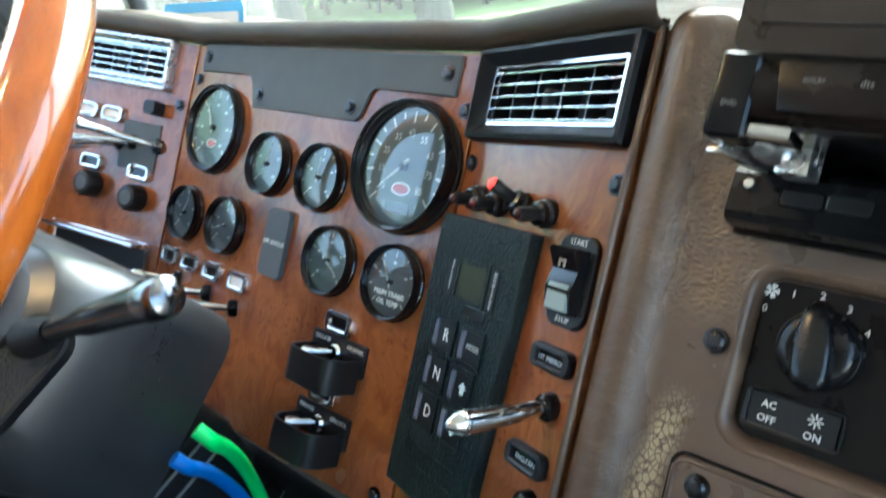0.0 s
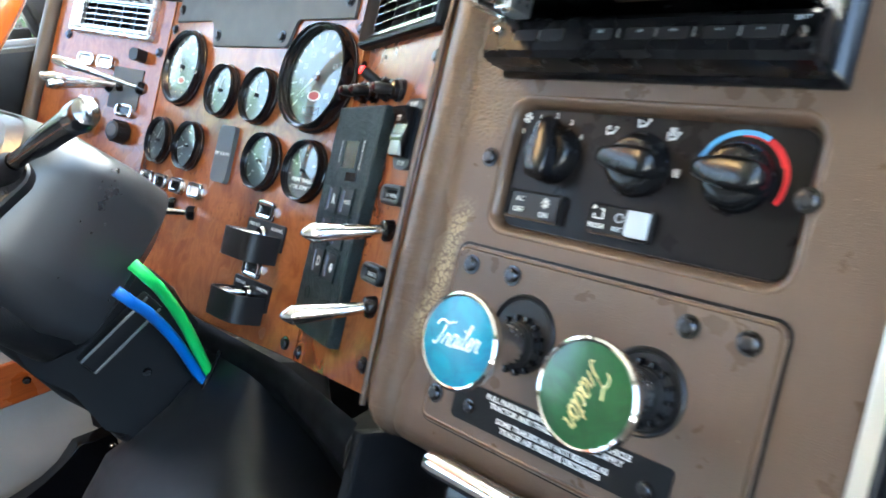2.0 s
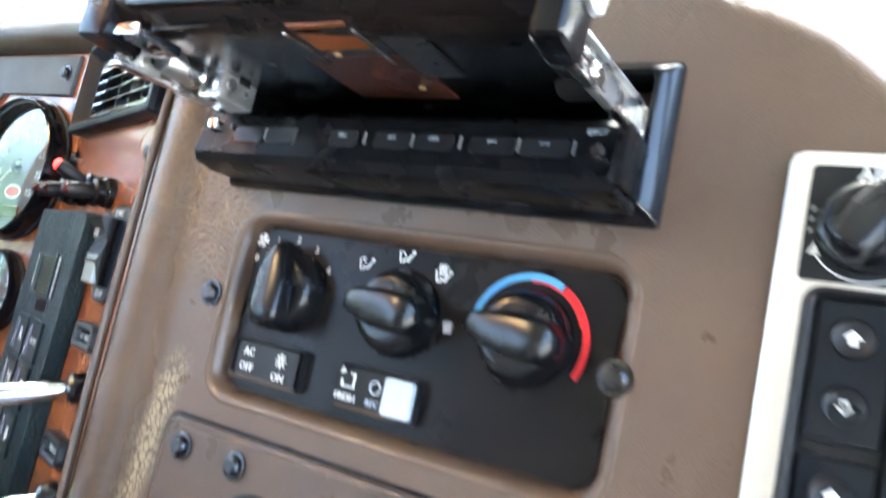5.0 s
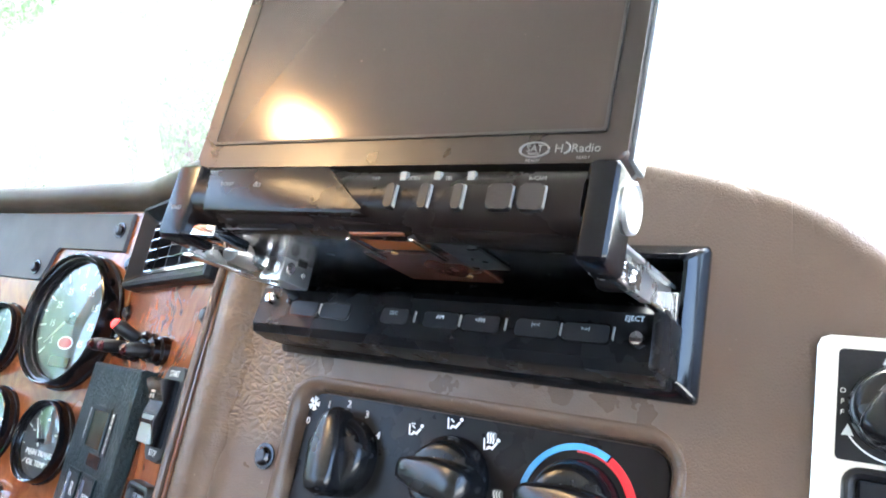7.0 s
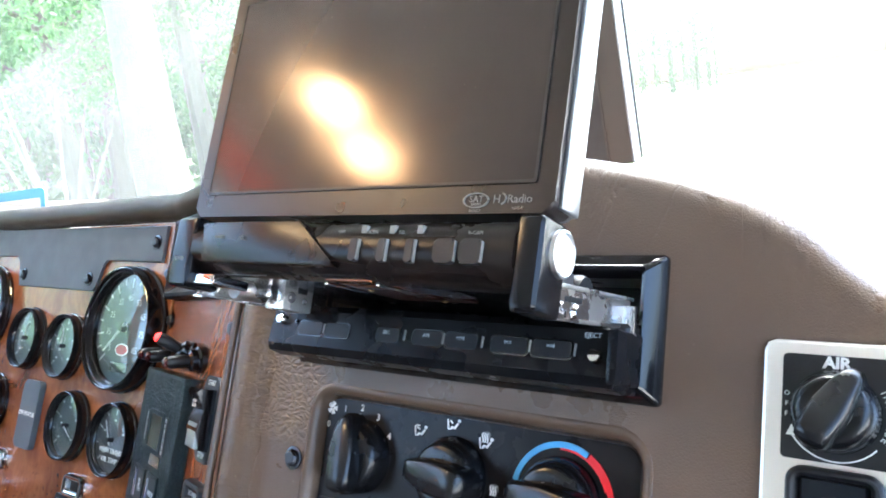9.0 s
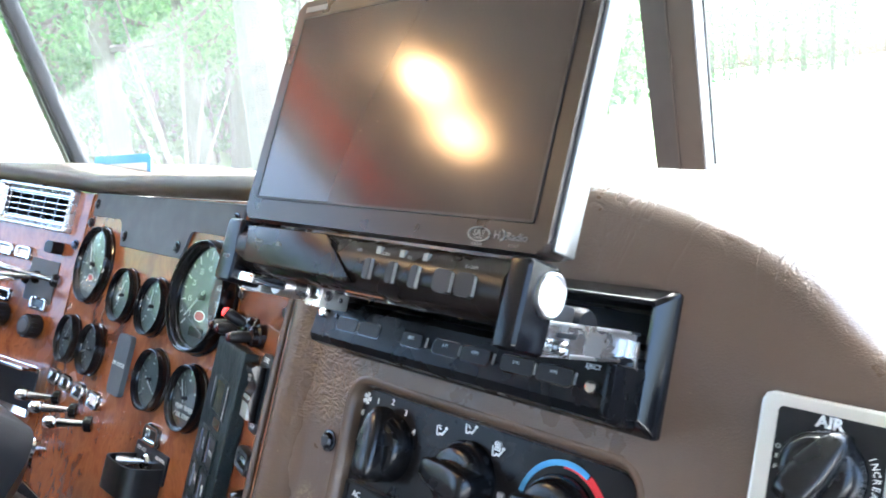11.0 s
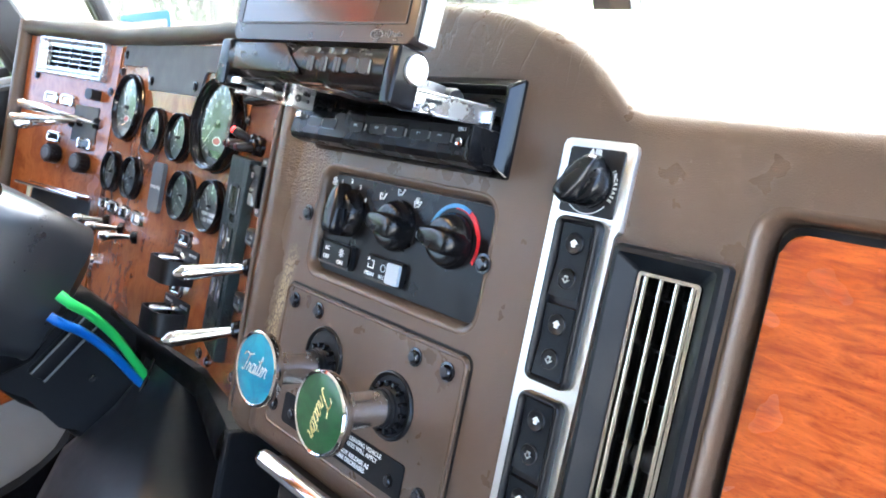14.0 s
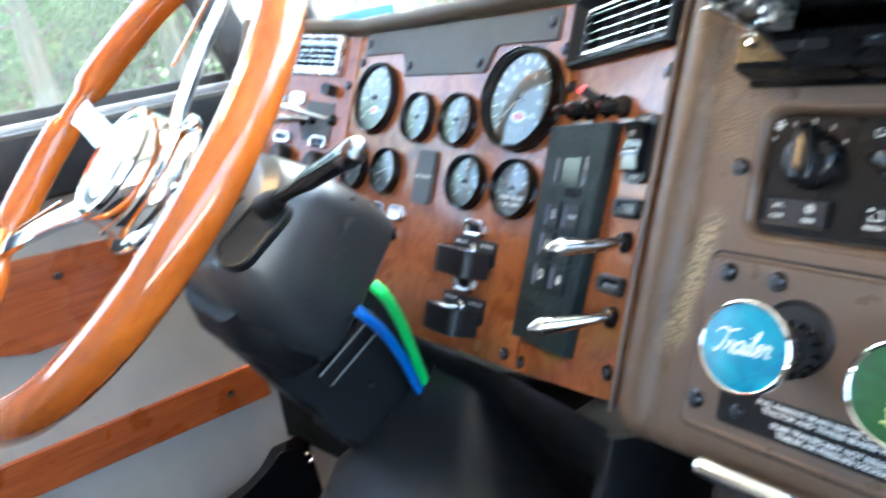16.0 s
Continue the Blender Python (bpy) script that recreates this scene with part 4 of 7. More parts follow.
def climate_panel():
    t = thing("climate_panel", DASH, "black climate control panel set into brown vinyl", "control panel")
    part("face", slab(0.1825, 0.0765, 0.0085, 0.0075, 0.0096, 0.0005, 0.006, -0.0025), PANEL_BROWN, t)
    y = 0.0073
    screw(t, -0.100, -0.0002, 0.0)
    screw(t, 0.1005, -0.0002, 0.0)
    for text, x, z in (("0", -0.084, 0.021), ("1", -0.0725, 0.0305), ("2", -0.060, 0.0325), ("3", -0.048, 0.0290), ("4", -0.039, 0.0205)):
        lettering(text, 0.0050, WHITE, t, (x, y, z), name="numeral")
    for k in range(5):
        small_shape(t, [(0.0006, -0.0005), (0.0034, -0.0013), (0.0034, 0.0013), (0.0006, 0.0005)], -0.0825, y, 0.0300, turn=72 * k, name="fan_symbol")
    for x, z, kind in ((-0.0185, 0.0262, 0), (0.0015, 0.0320, 1), (0.0212, 0.0260, 2), (0.0278, 0.0078, 3)):
        if kind < 3:
            small_shape(t, rounded(0.0017, 0.0017, 0.0008, 3), x + 0.0030, y, z + 0.0022, name="airflow_dot")
            small_shape(t, [(0.0030, 0.0010), (0.0020, 0.0012), (0.0004, -0.0010), (-0.0012, -0.0006), (-0.0024, -0.0022), (-0.0018, -0.0026), (-0.0006, -0.0015), (0.0008, -0.0021)], x, y, z, name="airflow_symbol")
            small_shape(t, [(-0.0042, 0.0024), (-0.0037, 0.0024), (-0.0031, -0.0006), (-0.0028, -0.0026), (-0.0033, -0.0026), (-0.0037, -0.0008)], x, y, z, name="seat_symbol")
            if kind == 1:
                small_shape(t, [(-0.0026, 0.0018), (-0.0010, 0.0004), (-0.0006, 0.0009), (-0.0022, 0.0022)], x, y, z, name="airflow_symbol")
            if kind == 0:
                small_shape(t, [(-0.0030, 0.0030), (-0.0010, 0.0030), (-0.0010, 0.0024), (-0.0030, 0.0024)], x, y, z, name="airflow_symbol")
                small_shape(t, [(-0.0026, 0.0016), (-0.0008, 0.0006), (-0.0005, 0.0011), (-0.0022, 0.0021)], x, y, z, name="airflow_symbol")
        if kind >= 2:
            dx, dz = (-0.0006, 0.0016) if kind == 2 else (0.0, -0.0030)
            small_shape(t, [(-0.0026, 0.0008), (-0.0020, 0.0008), (0.0, 0.0012), (0.0020, 0.0008), (0.0026, 0.0008), (0.0022, 0.0034), (0.0008, 0.0039), (-0.0008, 0.0039), (-0.0022, 0.0034)], x + dx, y, z + dz, DIM_PRINT, "defrost_symbol")
            for k in (-1, 0, 1):
                small_shape(t, [(-0.0003, -0.0012), (0.0003, -0.0012), (0.0005, 0.0004), (-0.0001, 0.0024), (0.0004, 0.0032), (-0.0003, 0.0032), (-0.0007, 0.0022), (-0.0001, 0.0004)], x + dx + 0.0013 * k, y - 0.0003, z + dz, WHITE, "defrost_jet")
    small_shape(t, arc_band(0.0225, 0.0252, 62, 168), 0.062, y, 0.0078, BLUE, "cold_arc")
    small_shape(t, arc_band(0.0225, 0.0252, -28, 60), 0.062, y, 0.0078, RED, "warm_arc")
    small_shape(t, arc_band(0.0216, 0.0224, 20, 95), 0.062, y, 0.0078, RED, "warm_arc")
    for cx, w, name, label in ((-0.0600, 0.0435, "rocker_switch", "black air conditioning rocker switch with white print"), (0.0023, 0.0405, "rocker_switch", "black fresh air rocker switch with a pale key")):
        s = thing(name, DASH @ pose(cx, 0.0075, -0.0262), label, "switch", "climate switches")
        part("bezel", frame_ring(rounded(w, 0.0185, 0.0022, 4), rounded(w - 0.003, 0.0155, 0.0016, 4), -0.0042, 0.0, -0.0036), BLACK, s)
        bm = bmesh.new()
        side = 1 if cx < 0 else -1
        for k, (x0, x1) in enumerate(((-w / 2 + 0.0016, 0.0), (0.0, w / 2 - 0.0016))):
            tilt = 0.0022 if (k == 0) == (cx < 0) else 0.0052
            vs = [bm.verts.new(p) for p in ((x0, -0.0036 if k else -tilt, -0.0076), (x1, -tilt if k else -0.0036, -0.0076), (x1, -tilt if k else -0.0036, 0.0076), (x0, -0.0036 if k else -tilt, 0.0076))]
            bm.faces.new(vs)
        part("rocker", bm, BLACK, s, angle=5)
        if cx < 0:
            lettering("AC", 0.0049, WHITE, s, (-0.0105, -0.0042, 0.0033))
            lettering("OFF", 0.0049, WHITE, s, (-0.0105, -0.0042, -0.0036))
            lettering("ON", 0.0049, WHITE, s, (0.0105, -0.0056, -0.0048))
            for k in range(8):
                small_shape(s, [(0.0008, -0.0003), (0.0034, -0.0003), (0.0034, 0.0003), (0.0008, 0.0003)], 0.0105, -0.0054, 0.0028, turn=45 * k, name="snow_symbol")
        else:
            part("key", slab(0.0135, 0.0150, 0.001, -0.0066, -0.003, 0.0006, 0.0125, 0), GREY_KEY, s, "pale grey raised key")
            lettering("FRESH", 0.0040, WHITE, s, (-0.0128, -0.0064, -0.0046))
            lettering("REC", 0.0038, GREY_KEY, s, (0.0008, -0.0056, -0.0046))
            small_shape(s, [(-0.0032, -0.0026), (0.0036, -0.0026), (0.0036, 0.0036), (0.0008, 0.0036), (0.0008, 0.0029), (0.0029, 0.0029), (0.0029, -0.0019), (-0.0025, -0.0019), (-0.0025, 0.0004), (-0.0032, 0.0004)], -0.0128, -0.0062, 0.0022, name="vehicle_symbol")
            small_shape(s, [(-0.0045, 0.0026), (-0.0015, 0.0036), (-0.0035, 0.0056)], -0.0128, -0.0062, 0.0022, name="arrow_symbol")
            small_shape(s, arc_band(0.0022, 0.0029, 0, 350, 14), 0.0008, -0.0054, 0.0020, mat=GREY_KEY, name="vehicle_symbol")


climate_panel()
CLIMATE = "climate control knobs"
control_knob(DASH, -0.0560, 0.0075, 0.0080, 0.0190, 97, "black fan speed knob with an upright grip", CLIMATE)
control_knob(DASH, 0.0040, 0.0075, 0.0080, 0.0190, 176, "black air direction knob with a level grip", CLIMATE)
control_knob(DASH, 0.0620, 0.0075, 0.0078, 0.0190, 176, "black temperature knob inside a blue and red arc", CLIMATE)


# ---- parking brake plate and knobs ----
def brake_plate():
    t = thing("brake_plate", DASH @ pose(0.0, 0, -0.118), "brown screwed-on plate round the brake valve knobs", "cover plate")
    ob = part("plate", slab(0.214, 0.120, 0.007, -0.0030, 0.0, 0.0022, 0.0005, -0.001, 6, 3), VINYL_PLAIN, t)
    part("plate_rim", ring_stack([(0.2142, 0.1202, 0.0072, 0.0005, -0.001, -0.0004), (0.2138, 0.1198, 0.0070, 0.0005, -0.001, -0.0020), (0.2120, 0.1180, 0.0062, 0.0005, -0.001, -0.0034), (0.2095, 0.1155, 0.0052, 0.0005, -0.001, -0.0036), (0.2075, 0.1135, 0.0045, 0.0005, -0.001, -0.0029)], 6), POLISHED_VINYL, t, "polished rolled rim")
    part("seam", frame_ring(rounded(0.2175, 0.1235, 0.0085, 6, 0.0005, -0.001), rounded(0.2125, 0.1185, 0.0065, 6, 0.0005, -0.001), -0.0005, 0.0), PANEL_BROWN, t, "dark seam round the plate")
    for x, z in ((-0.0915, 0.0465), (-0.0570, 0.0465), (0.0600, 0.0455), (0.0915, 0.0455), (-0.0965, -0.042), (0.0885, -0.040)):
        screw(t, x, -0.0030, z)
    part("recess_ring", lathe([(0.0242, -0.0026), (0.0240, -0.0040), (0.0228, -0.0052), (0.0214, -0.0046), (0.0206, -0.0033), (0, -0.0032)], 40), BLACK, t, "black rubber recess", m=pose(-0.040, 0, 0.014))
    part("recess_ring", lathe([(0.0242, -0.0026), (0.0240, -0.0040), (0.0228, -0.0052), (0.0214, -0.0046), (0.0206, -0.0033), (0, -0.0032)], 40), BLACK, t, "black rubber recess", m=pose(0.0445, 0, 0.006))


VINYL_PLAIN = vinyl("brown_vinyl_plate", (0.106, 0.070, 0.047), False)
brake_plate()


def warning_label():
    t = thing("warning_label", DASH @ pose(-0.004, -0.0032, -0.1565), "black warning plate with white print under the brake knobs", "label")
    part("plate", slab(0.151, 0.0245, 0.003, -0.0012, 0.0, 0.0003), BLACK_SOFT, t)
    screw(t, -0.0615, -0.0012, -0.002, True)
    screw(t, 0.0630, -0.0012, -0.003, True)
    for k, (text, x) in enumerate((("PULL PARKING BRAKE BEFORE LEAVING VEHICLE", 0.001), ("TRACTOR AND TRAILER BRAKES WILL APPLY", 0.001), ("SOME TRAILERS MAY NOT RELEASE AS", 0.001), ("TRAILER AIR PRESSURE DECREASES", 0.001))):
        lettering(text, 0.0046, WHITE, t, (x, -0.0013, 0.0086 - 0.0046 * k - (0.0028 if k > 1 else 0)), depth=0.0001, bold=0.00012)
    return t


warning_label()


def enamel(name, a, b):
    n = Nodes(name, 0.3, 0, a, coat=0.5, coat_rough=0.12)
    n.put("Base Color", n.mix(n.ramp(n.noise(55, 3, 0.6, 1.2), [(0.4, (0, 0, 0)), (0.62, (1, 1, 1))]), a, b))
    return n.mat


PEN = {
    "T": (1.05, [(-0.1, 1.55), (0.1, 1.9), (0.5, 1.95), (1.0, 1.8), (1.7, 2.0)], [(0.95, 1.82), (0.8, 1.1), (0.6, 0.35), (0.35, 0.0), (0.1, 0.2)]),
    "r": (0.72, [(-0.05, 0.12), (0.2, 0.75), (0.28, 1.05), (0.36, 0.86), (0.60, 0.90), (0.52, 0.45), (0.54, 0.08), (0.72, 0.12)]),
    "a": (0.84, [(0.66, 0.86), (0.40, 1.0), (0.12, 0.62), (0.10, 0.18), (0.30, 0.0), (0.55, 0.34), (0.70, 0.96), (0.62, 0.34), (0.70, 0.02), (0.88, 0.14)]),
    "i": (0.42, [(0.0, 0.12), (0.24, 0.95), (0.16, 0.34), (0.25, 0.02), (0.44, 0.14)], [(0.30, 1.38), (0.36, 1.46)]),
    "l": (0.46, [(0.0, 0.12), (0.34, 1.25), (0.46, 1.85), (0.30, 1.90), (0.20, 1.20), (0.15, 0.30), (0.27, 0.02), (0.48, 0.14)]),
    "e": (0.58, [(0.0, 0.14), (0.36, 0.48), (0.50, 0.82), (0.35, 1.0), (0.12, 0.60), (0.15, 0.15), (0.36, 0.0), (0.60, 0.16)]),
    "c": (0.58, [(0.50, 0.82), (0.34, 1.0), (0.12, 0.60), (0.15, 0.15), (0.36, 0.0), (0.60, 0.16)]),
    "t": (0.48, [(0.0, 0.14), (0.30, 1.0), (0.42, 1.60), (0.26, 0.75), (0.20, 0.15), (0.32, 0.0), (0.50, 0.14)], [(0.06, 1.12), (0.60, 1.20)]),
    "o": (0.68, [(0.36, 1.0), (0.10, 0.60), (0.15, 0.12), (0.36, 0.0), (0.56, 0.40), (0.50, 0.88), (0.36, 1.0), (0.50, 0.82), (0.70, 0.88)]),
}


def script(word, unit):
    """A word in joined script: pen strokes laid flat on a face that looks along -y."""
    bm = bmesh.new()
    x, width = 0.0, sum(PEN[ch][0] for ch in word)
    for ch in word:
        step, *strokes = PEN[ch]
        for pts in strokes:
            path = [((x + px - width / 2 + 0.30 * (pz - 0.5)) * unit, 0.0, (pz - 0.55) * unit) for px, pz in pts]
            tube(smooth_path(path, 4), 0.088 * unit, 6, bm)
        x += step
    for v in bm.verts:
        v.co.y = v.co.y * 0.5
    return bm


def brake_knob(x, z, colour, word, word_mat, turn, label, reach=0.060):
    t = thing("brake_valve", DASH @ pose(x, 0, z), label, "knob", "brake valve knobs")
    R = 0.0272
    part("rim", lathe([(0, -reach + 0.009), (R * 0.80, -reach + 0.009), (R * 0.96, -reach + 0.007), (R * 1.02, -reach + 0.003), (R * 1.01, -reach), (R * 0.96, -reach - 0.0012), (R * 0.92, -reach - 0.0005)], 48), CHROME, t, "polished chrome rim")
    part("face", lathe([(0, -reach - 0.0014), (R * 0.6, -reach - 0.0011), (R * 0.925, -reach - 0.0002), (R * 0.925, -reach + 0.002)], 48), colour, t)
    part("stem", lathe([(0.0135, -reach + 0.009), (0.0122, -reach + 0.013), (0.0122, -0.0150), (0.0110, -0.0135), (0.0098, -0.004)], 32), STEM_CHROME, t, "polished chrome stem")
    part("boot", lathe([(0.0100, -0.0140), (0.0130, -0.0134), (0.0132, -0.0120), (0.0120, -0.0112), (0.0138, -0.0102), (0.0138, -0.0088), (0.0126, -0.0080), (0.0150, -0.0064), (0.0150, -0.0052), (0.0172, -0.0040), (0.0172, 0.003)], 32), BLACK_SOFT, t, "ribbed black rubber boot")
    for k in range(14):
        part("boot_rib", block((0.0165, -0.0055, 0), (0.0040, 0.0050, 0.0026), 0.0006), BLACK_GLOSS, t, m=pose(0, 0, 0, 0, 360 * k / 14, 0))
    part("lettering", script(word, 0.0071 if "i" in word else 0.0066), word_mat, t, "flowing script word", m=pose(0, -reach - 0.0014, 0, 0, -turn, 0))
    return t


GOLD = metal("gold_script", (0.86, 0.72, 0.36), 0.32, 0.1)
SILVER_SCRIPT = metal("silver_script", (0.92, 0.92, 0.90), 0.32, 0.1)
brake_knob(-0.0400, -0.1112, enamel("blue_enamel", (0.003, 0.165, 0.29), (0.010, 0.26, 0.38)), "Trailer", SILVER_SCRIPT, 5, "blue enamel trailer brake knob with a chrome rim")
brake_knob(0.0445, -0.1130, enamel("green_enamel", (0.007, 0.060, 0.014), (0.013, 0.088, 0.022)), "Tractor", GOLD, -103, "green enamel tractor brake knob with a chrome rim", 0.061)


# ---- seat air and window switches ----
def air_plate():
    t = thing("rocker_bank", DASH, "satin metal bezel round the air knob and rocker switches", "switch plate")
    edge = [(0.1933, 0.0360), (0.1933, 0.0790), (0.1922, 0.0818), (0.1893, 0.0832), (0.1490, 0.0832), (0.1460, 0.0820), (0.1448, 0.0790), (0.1452, -0.1790), (0.1892, -0.1790), (0.1892, 0.0330)]
    part("plate", prism(bmesh.new(), edge, -0.0036, 0.0, 0.0012, 2), BRUSHED, t, "bright satin metal plate")
    for z in (-0.00725, -0.1080):
        rings = ((0.0300, 0.0945, 0.0055, 0.0), (0.0300, 0.0945, 0.0055, -0.0028), (0.0292, 0.0937, 0.0052, -0.0046), (0.0276, 0.0921, 0.0046, -0.0056), (0.0254, 0.0905, 0.0036, -0.0058), (0.0234, 0.0888, 0.0026, -0.0050), (0.0222, 0.0876, 0.0018, -0.0032), (0.0219, 0.0873, 0.0016, -0.0002))
        part("switch_bezel", ring_stack([(w, h, r, 0, 0, y) for w, h, r, y in rings]), BLACK, t, "rounded black bezel of two rockers", m=pose(0.1690, -0.0036, z))
        part("switch_bed", slab(0.0240, 0.0890, 0.003, -0.0006, 0.0), BLACK, t, m=pose(0.1690, -0.0036, z))
    part("air_face", slab(0.0355, 0.0365, 0.0015, -0.0048, -0.003, 0.0004, 0.1695, 0.0600), BLACK, t)
    lettering("AIR", 0.0056, WHITE, t, (0.1690, -0.0050, 0.0756), bold=0.0002)
    word = "INCREASE"
    for k, ch in enumerate(word):
        a = radians(30 - 8.2 * k)
        lettering(ch, 0.0031, WHITE, t, (0.1690 + 0.0162 * math.cos(a), -0.0050, 0.0590 + 0.0164 * math.sin(a)), turn=math.degrees(a) - 90, name="letter")
    for k, ch in enumerate("OFF"):
        lettering(ch, 0.0024, WHITE, t, (0.1534, -0.0050, 0.0640 - 0.0036 * k), name="letter")
    small_shape(t, arc_band(0.0158, 0.0163, 210, 320), 0.1690, -0.0048, 0.0585, name="scale_arc")
    small_shape(t, [(-0.0018, -0.001), (0.0018, -0.001), (0, 0.0028)], 0.1552, -0.0048, 0.0506, name="arrow_symbol")
    return t


air_plate()
knob = control_knob(DASH, 0.1690, -0.0048, 0.0592, 0.0140, 62, "black air pressure knob with a white pointer", "seat air knob", True, 0.022)

ARROW = [(0.0, 0.0045), (0.0048, 0.0002), (0.0022, 0.0002), (0.0022, -0.0036), (-0.0022, -0.0036), (-0.0022, 0.0002), (-0.0048, 0.0002)]


def window_switch(z):
    s = thing("window_switch", DASH @ pose(0.1690, -0.0034, z), "black rocker switch with raised white arrows", "switch", "window switches")
    bm = bmesh.new()
    prof = [(-0.0207, -0.0010, 0), (-0.0203, -0.0046, 1), (-0.010, -0.0038, 1), (0.0, -0.0026, 1), (0.010, -0.0034, 1), (0.0203, -0.0040, 1), (0.0207, -0.0010, 0)]
    cols = [[(x, y + (drop if on else 0), zz) for zz, y, on in prof] for x, drop in ((-0.0104, 0.0028), (-0.0102, 0.0007), (-0.0095, 0.0), (0.0095, 0.0), (0.0102, 0.0007), (0.0104, 0.0028))]
    grid_sheet(cols, bm)
    part("rocker", bm, BLACK_FRAME, s, angle=25)
    for zz in (0.0098, -0.0100):
        part("dimple", lathe([(0.0062, -0.0036), (0.0055, -0.0045), (0.0046, -0.0038), (0, -0.0035)], 24), BLACK, s, m=pose(0, 0, zz))
    small_shape(s, [(x * 0.54, y * 0.54) for x, y in ARROW], 0, -0.0038, 0.0098, WHITE, "arrow", 0.0008)
    small_shape(s, [(x * 0.54, y * 0.54) for x, y in ARROW], 0, -0.0042, -0.0100, GAUGE_PRINT, "arrow", 0.0006, 180)
    small_shape(s, [(x * 0.28, y * 0.28) for x, y in ARROW], 0, -0.0044, -0.0100, BLACK, "arrow_core", 0.0006, 180)


for z in (0.0155, -0.0300, -0.0850, -0.1310):
    window_switch(z)


# ---- pull-out radio with raised screen ----
def radio_trim():
    """The trim frame: a short wall, a chamfer, a flat rim and the slot's lip."""
    bm = bmesh.new()
    rings = [(0.2110, 0.0615, 0.001, 0.0838, 0.002), (0.2110, 0.0615, 0.001, 0.0838, -0.0025), (0.2100, 0.0605, 0.001, 0.0838, -0.0036), (0.2010, 0.0515, 0.001, 0.0838, -0.0092), (0.1985, 0.0498, 0.001, 0.0838, -0.0100), (0.1930, 0.0470, 0.002, 0.0835, -0.0092), (0.1885, 0.0445, 0.003, 0.0832, 0.004)]
    loops = [[bm.verts.new((x, y, z)) for x, z in rounded(w, h, 0.002, 3, cx, cz)] for w, h, cx, cz, y in rings]
    for a, b in zip(loops, loops[1:]):
        for i in range(len(a)):
            j = (i + 1) % len(a)
            bm.faces.new((a[i], a[j], b[j], b[i]))
    return bm


def radio():
    t = thing("car_radio", DASH @ pose(0, 0, 0), "black flip-out car stereo with its motor slot open", "car stereo")
    part("trim", radio_trim(), BLACK_GLOSS, t, "bevelled gloss black trim frame", angle=20)
    part("slot_back", slab(0.190, 0.046, 0.001, 0.034, 0.040, 0, 0.003, 0.083), SLATE_DARK, t, "dark slate inner plate")
    part("slot_opening", slab(0.150, 0.008, 0.001, 0.0332, 0.036, 0, 0.000, 0.092), BLACK, t)
    bm = bmesh.new()
    prof = [(0.030, 0.0570), (-0.020, 0.0560), (-0.0290, 0.0580), (-0.0310, 0.0620), (-0.0285, 0.0800), (-0.0255, 0.0832), (-0.012, 0.0845), (0.030, 0.0850)]
    cols = [[(x, y, z) for y, z in prof] for x in (-0.1010, -0.1000, -0.095, 0.093, 0.0980, 0.0990)]
    for k in (0, 5):
        cols[k] = [(x, y * 0.92 + 0.001, 0.0705 + (z - 0.0705) * 0.9) for x, y, z in cols[k]]
    grid_sheet(cols, bm)
    for col in (cols[0], cols[-1]):
        bm.faces.new([bm.verts.new(p) for p in col])
    part("face_bar", bm, FACE_BLACK, t, "black faceplate with gloss keys", angle=25)
    face = pose(0, -0.0300, 0.0705, -7, 0, 0)
    for x, w in ((-0.0690, 0.018), (-0.0500, 0.018), (-0.0160, 0.015), (0.0080, 0.018), (0.0270, 0.018), (0.0515, 0.019), (0.0715, 0.019)):
        part("key", slab(w * 0.94, 0.0068, 0.0016, -0.0007, 0.003, 0.0004), BLACK, t, m=face @ pose(x, 0, 0.0005))
        part("key_gap", frame_ring(rounded(w * 0.94 + 0.0014, 0.0082, 0.002, 3), rounded(w * 0.94, 0.0068, 0.0016, 3), -0.0003, 0.0005), BLACK_GLOSS, t, m=face @ pose(x, 0, 0.0005))
    for x, text in ((-0.0160, "SRC"), (0.0080, "AM"), (0.0270, "+FM"), (0.0515, "I<<"), (0.0715, ">>I")):
        lettering(text, 0.0026, GREY_KEY, t, (0, 0, 0), m=face @ pose(x, -0.0014, 0.0015, 90, 0, 0), depth=0.0001)
    lettering("EJECT", 0.0028, GREY_KEY, t, (0, 0, 0), m=face @ pose(0.0890, -0.0008, 0.0070, 90, 0, 0), depth=0.0001)
    part("eject_button", lathe([(0, -0.0042), (0.0024, -0.0040), (0.0030, -0.0026), (0.0030, 0.0)], 20), CHROME, t, "small chrome eject button", m=face @ pose(0.0915, 0, -0.0010))
    part("release_button", lathe([(0, -0.0036), (0.0022, -0.0034), (0.0028, -0.0022), (0.0028, 0.0)], 20), CHROME, t, "small chrome button", m=face @ pose(-0.0915, 0, 0.0040))
    for x in (-0.0585, -0.0050, 0.0175, 0.0385, 0.0618, 0.0822):
        part("key_divider", block((0, 0, 0), (0.0005, 0.0014, 0.0050), 0.0002), DIM_PRINT, t, "pale dividing mark", m=face @ pose(x, -0.0008, 0.0008))
    part("power_lamp", lathe([(0, -0.0014), (0.0012, -0.0012), (0.0014, 0.0)], 12), BLACK_GLOSS, t, "tiny unlit lamp", m=face @ pose(-0.0800, 0, 0.0035))
    part("cheek", block((0.0985, -0.016, 0.0700), (0.0045, 0.034, 0.0210), 0.0016), FACE_BLACK, t, "raised end of the faceplate")
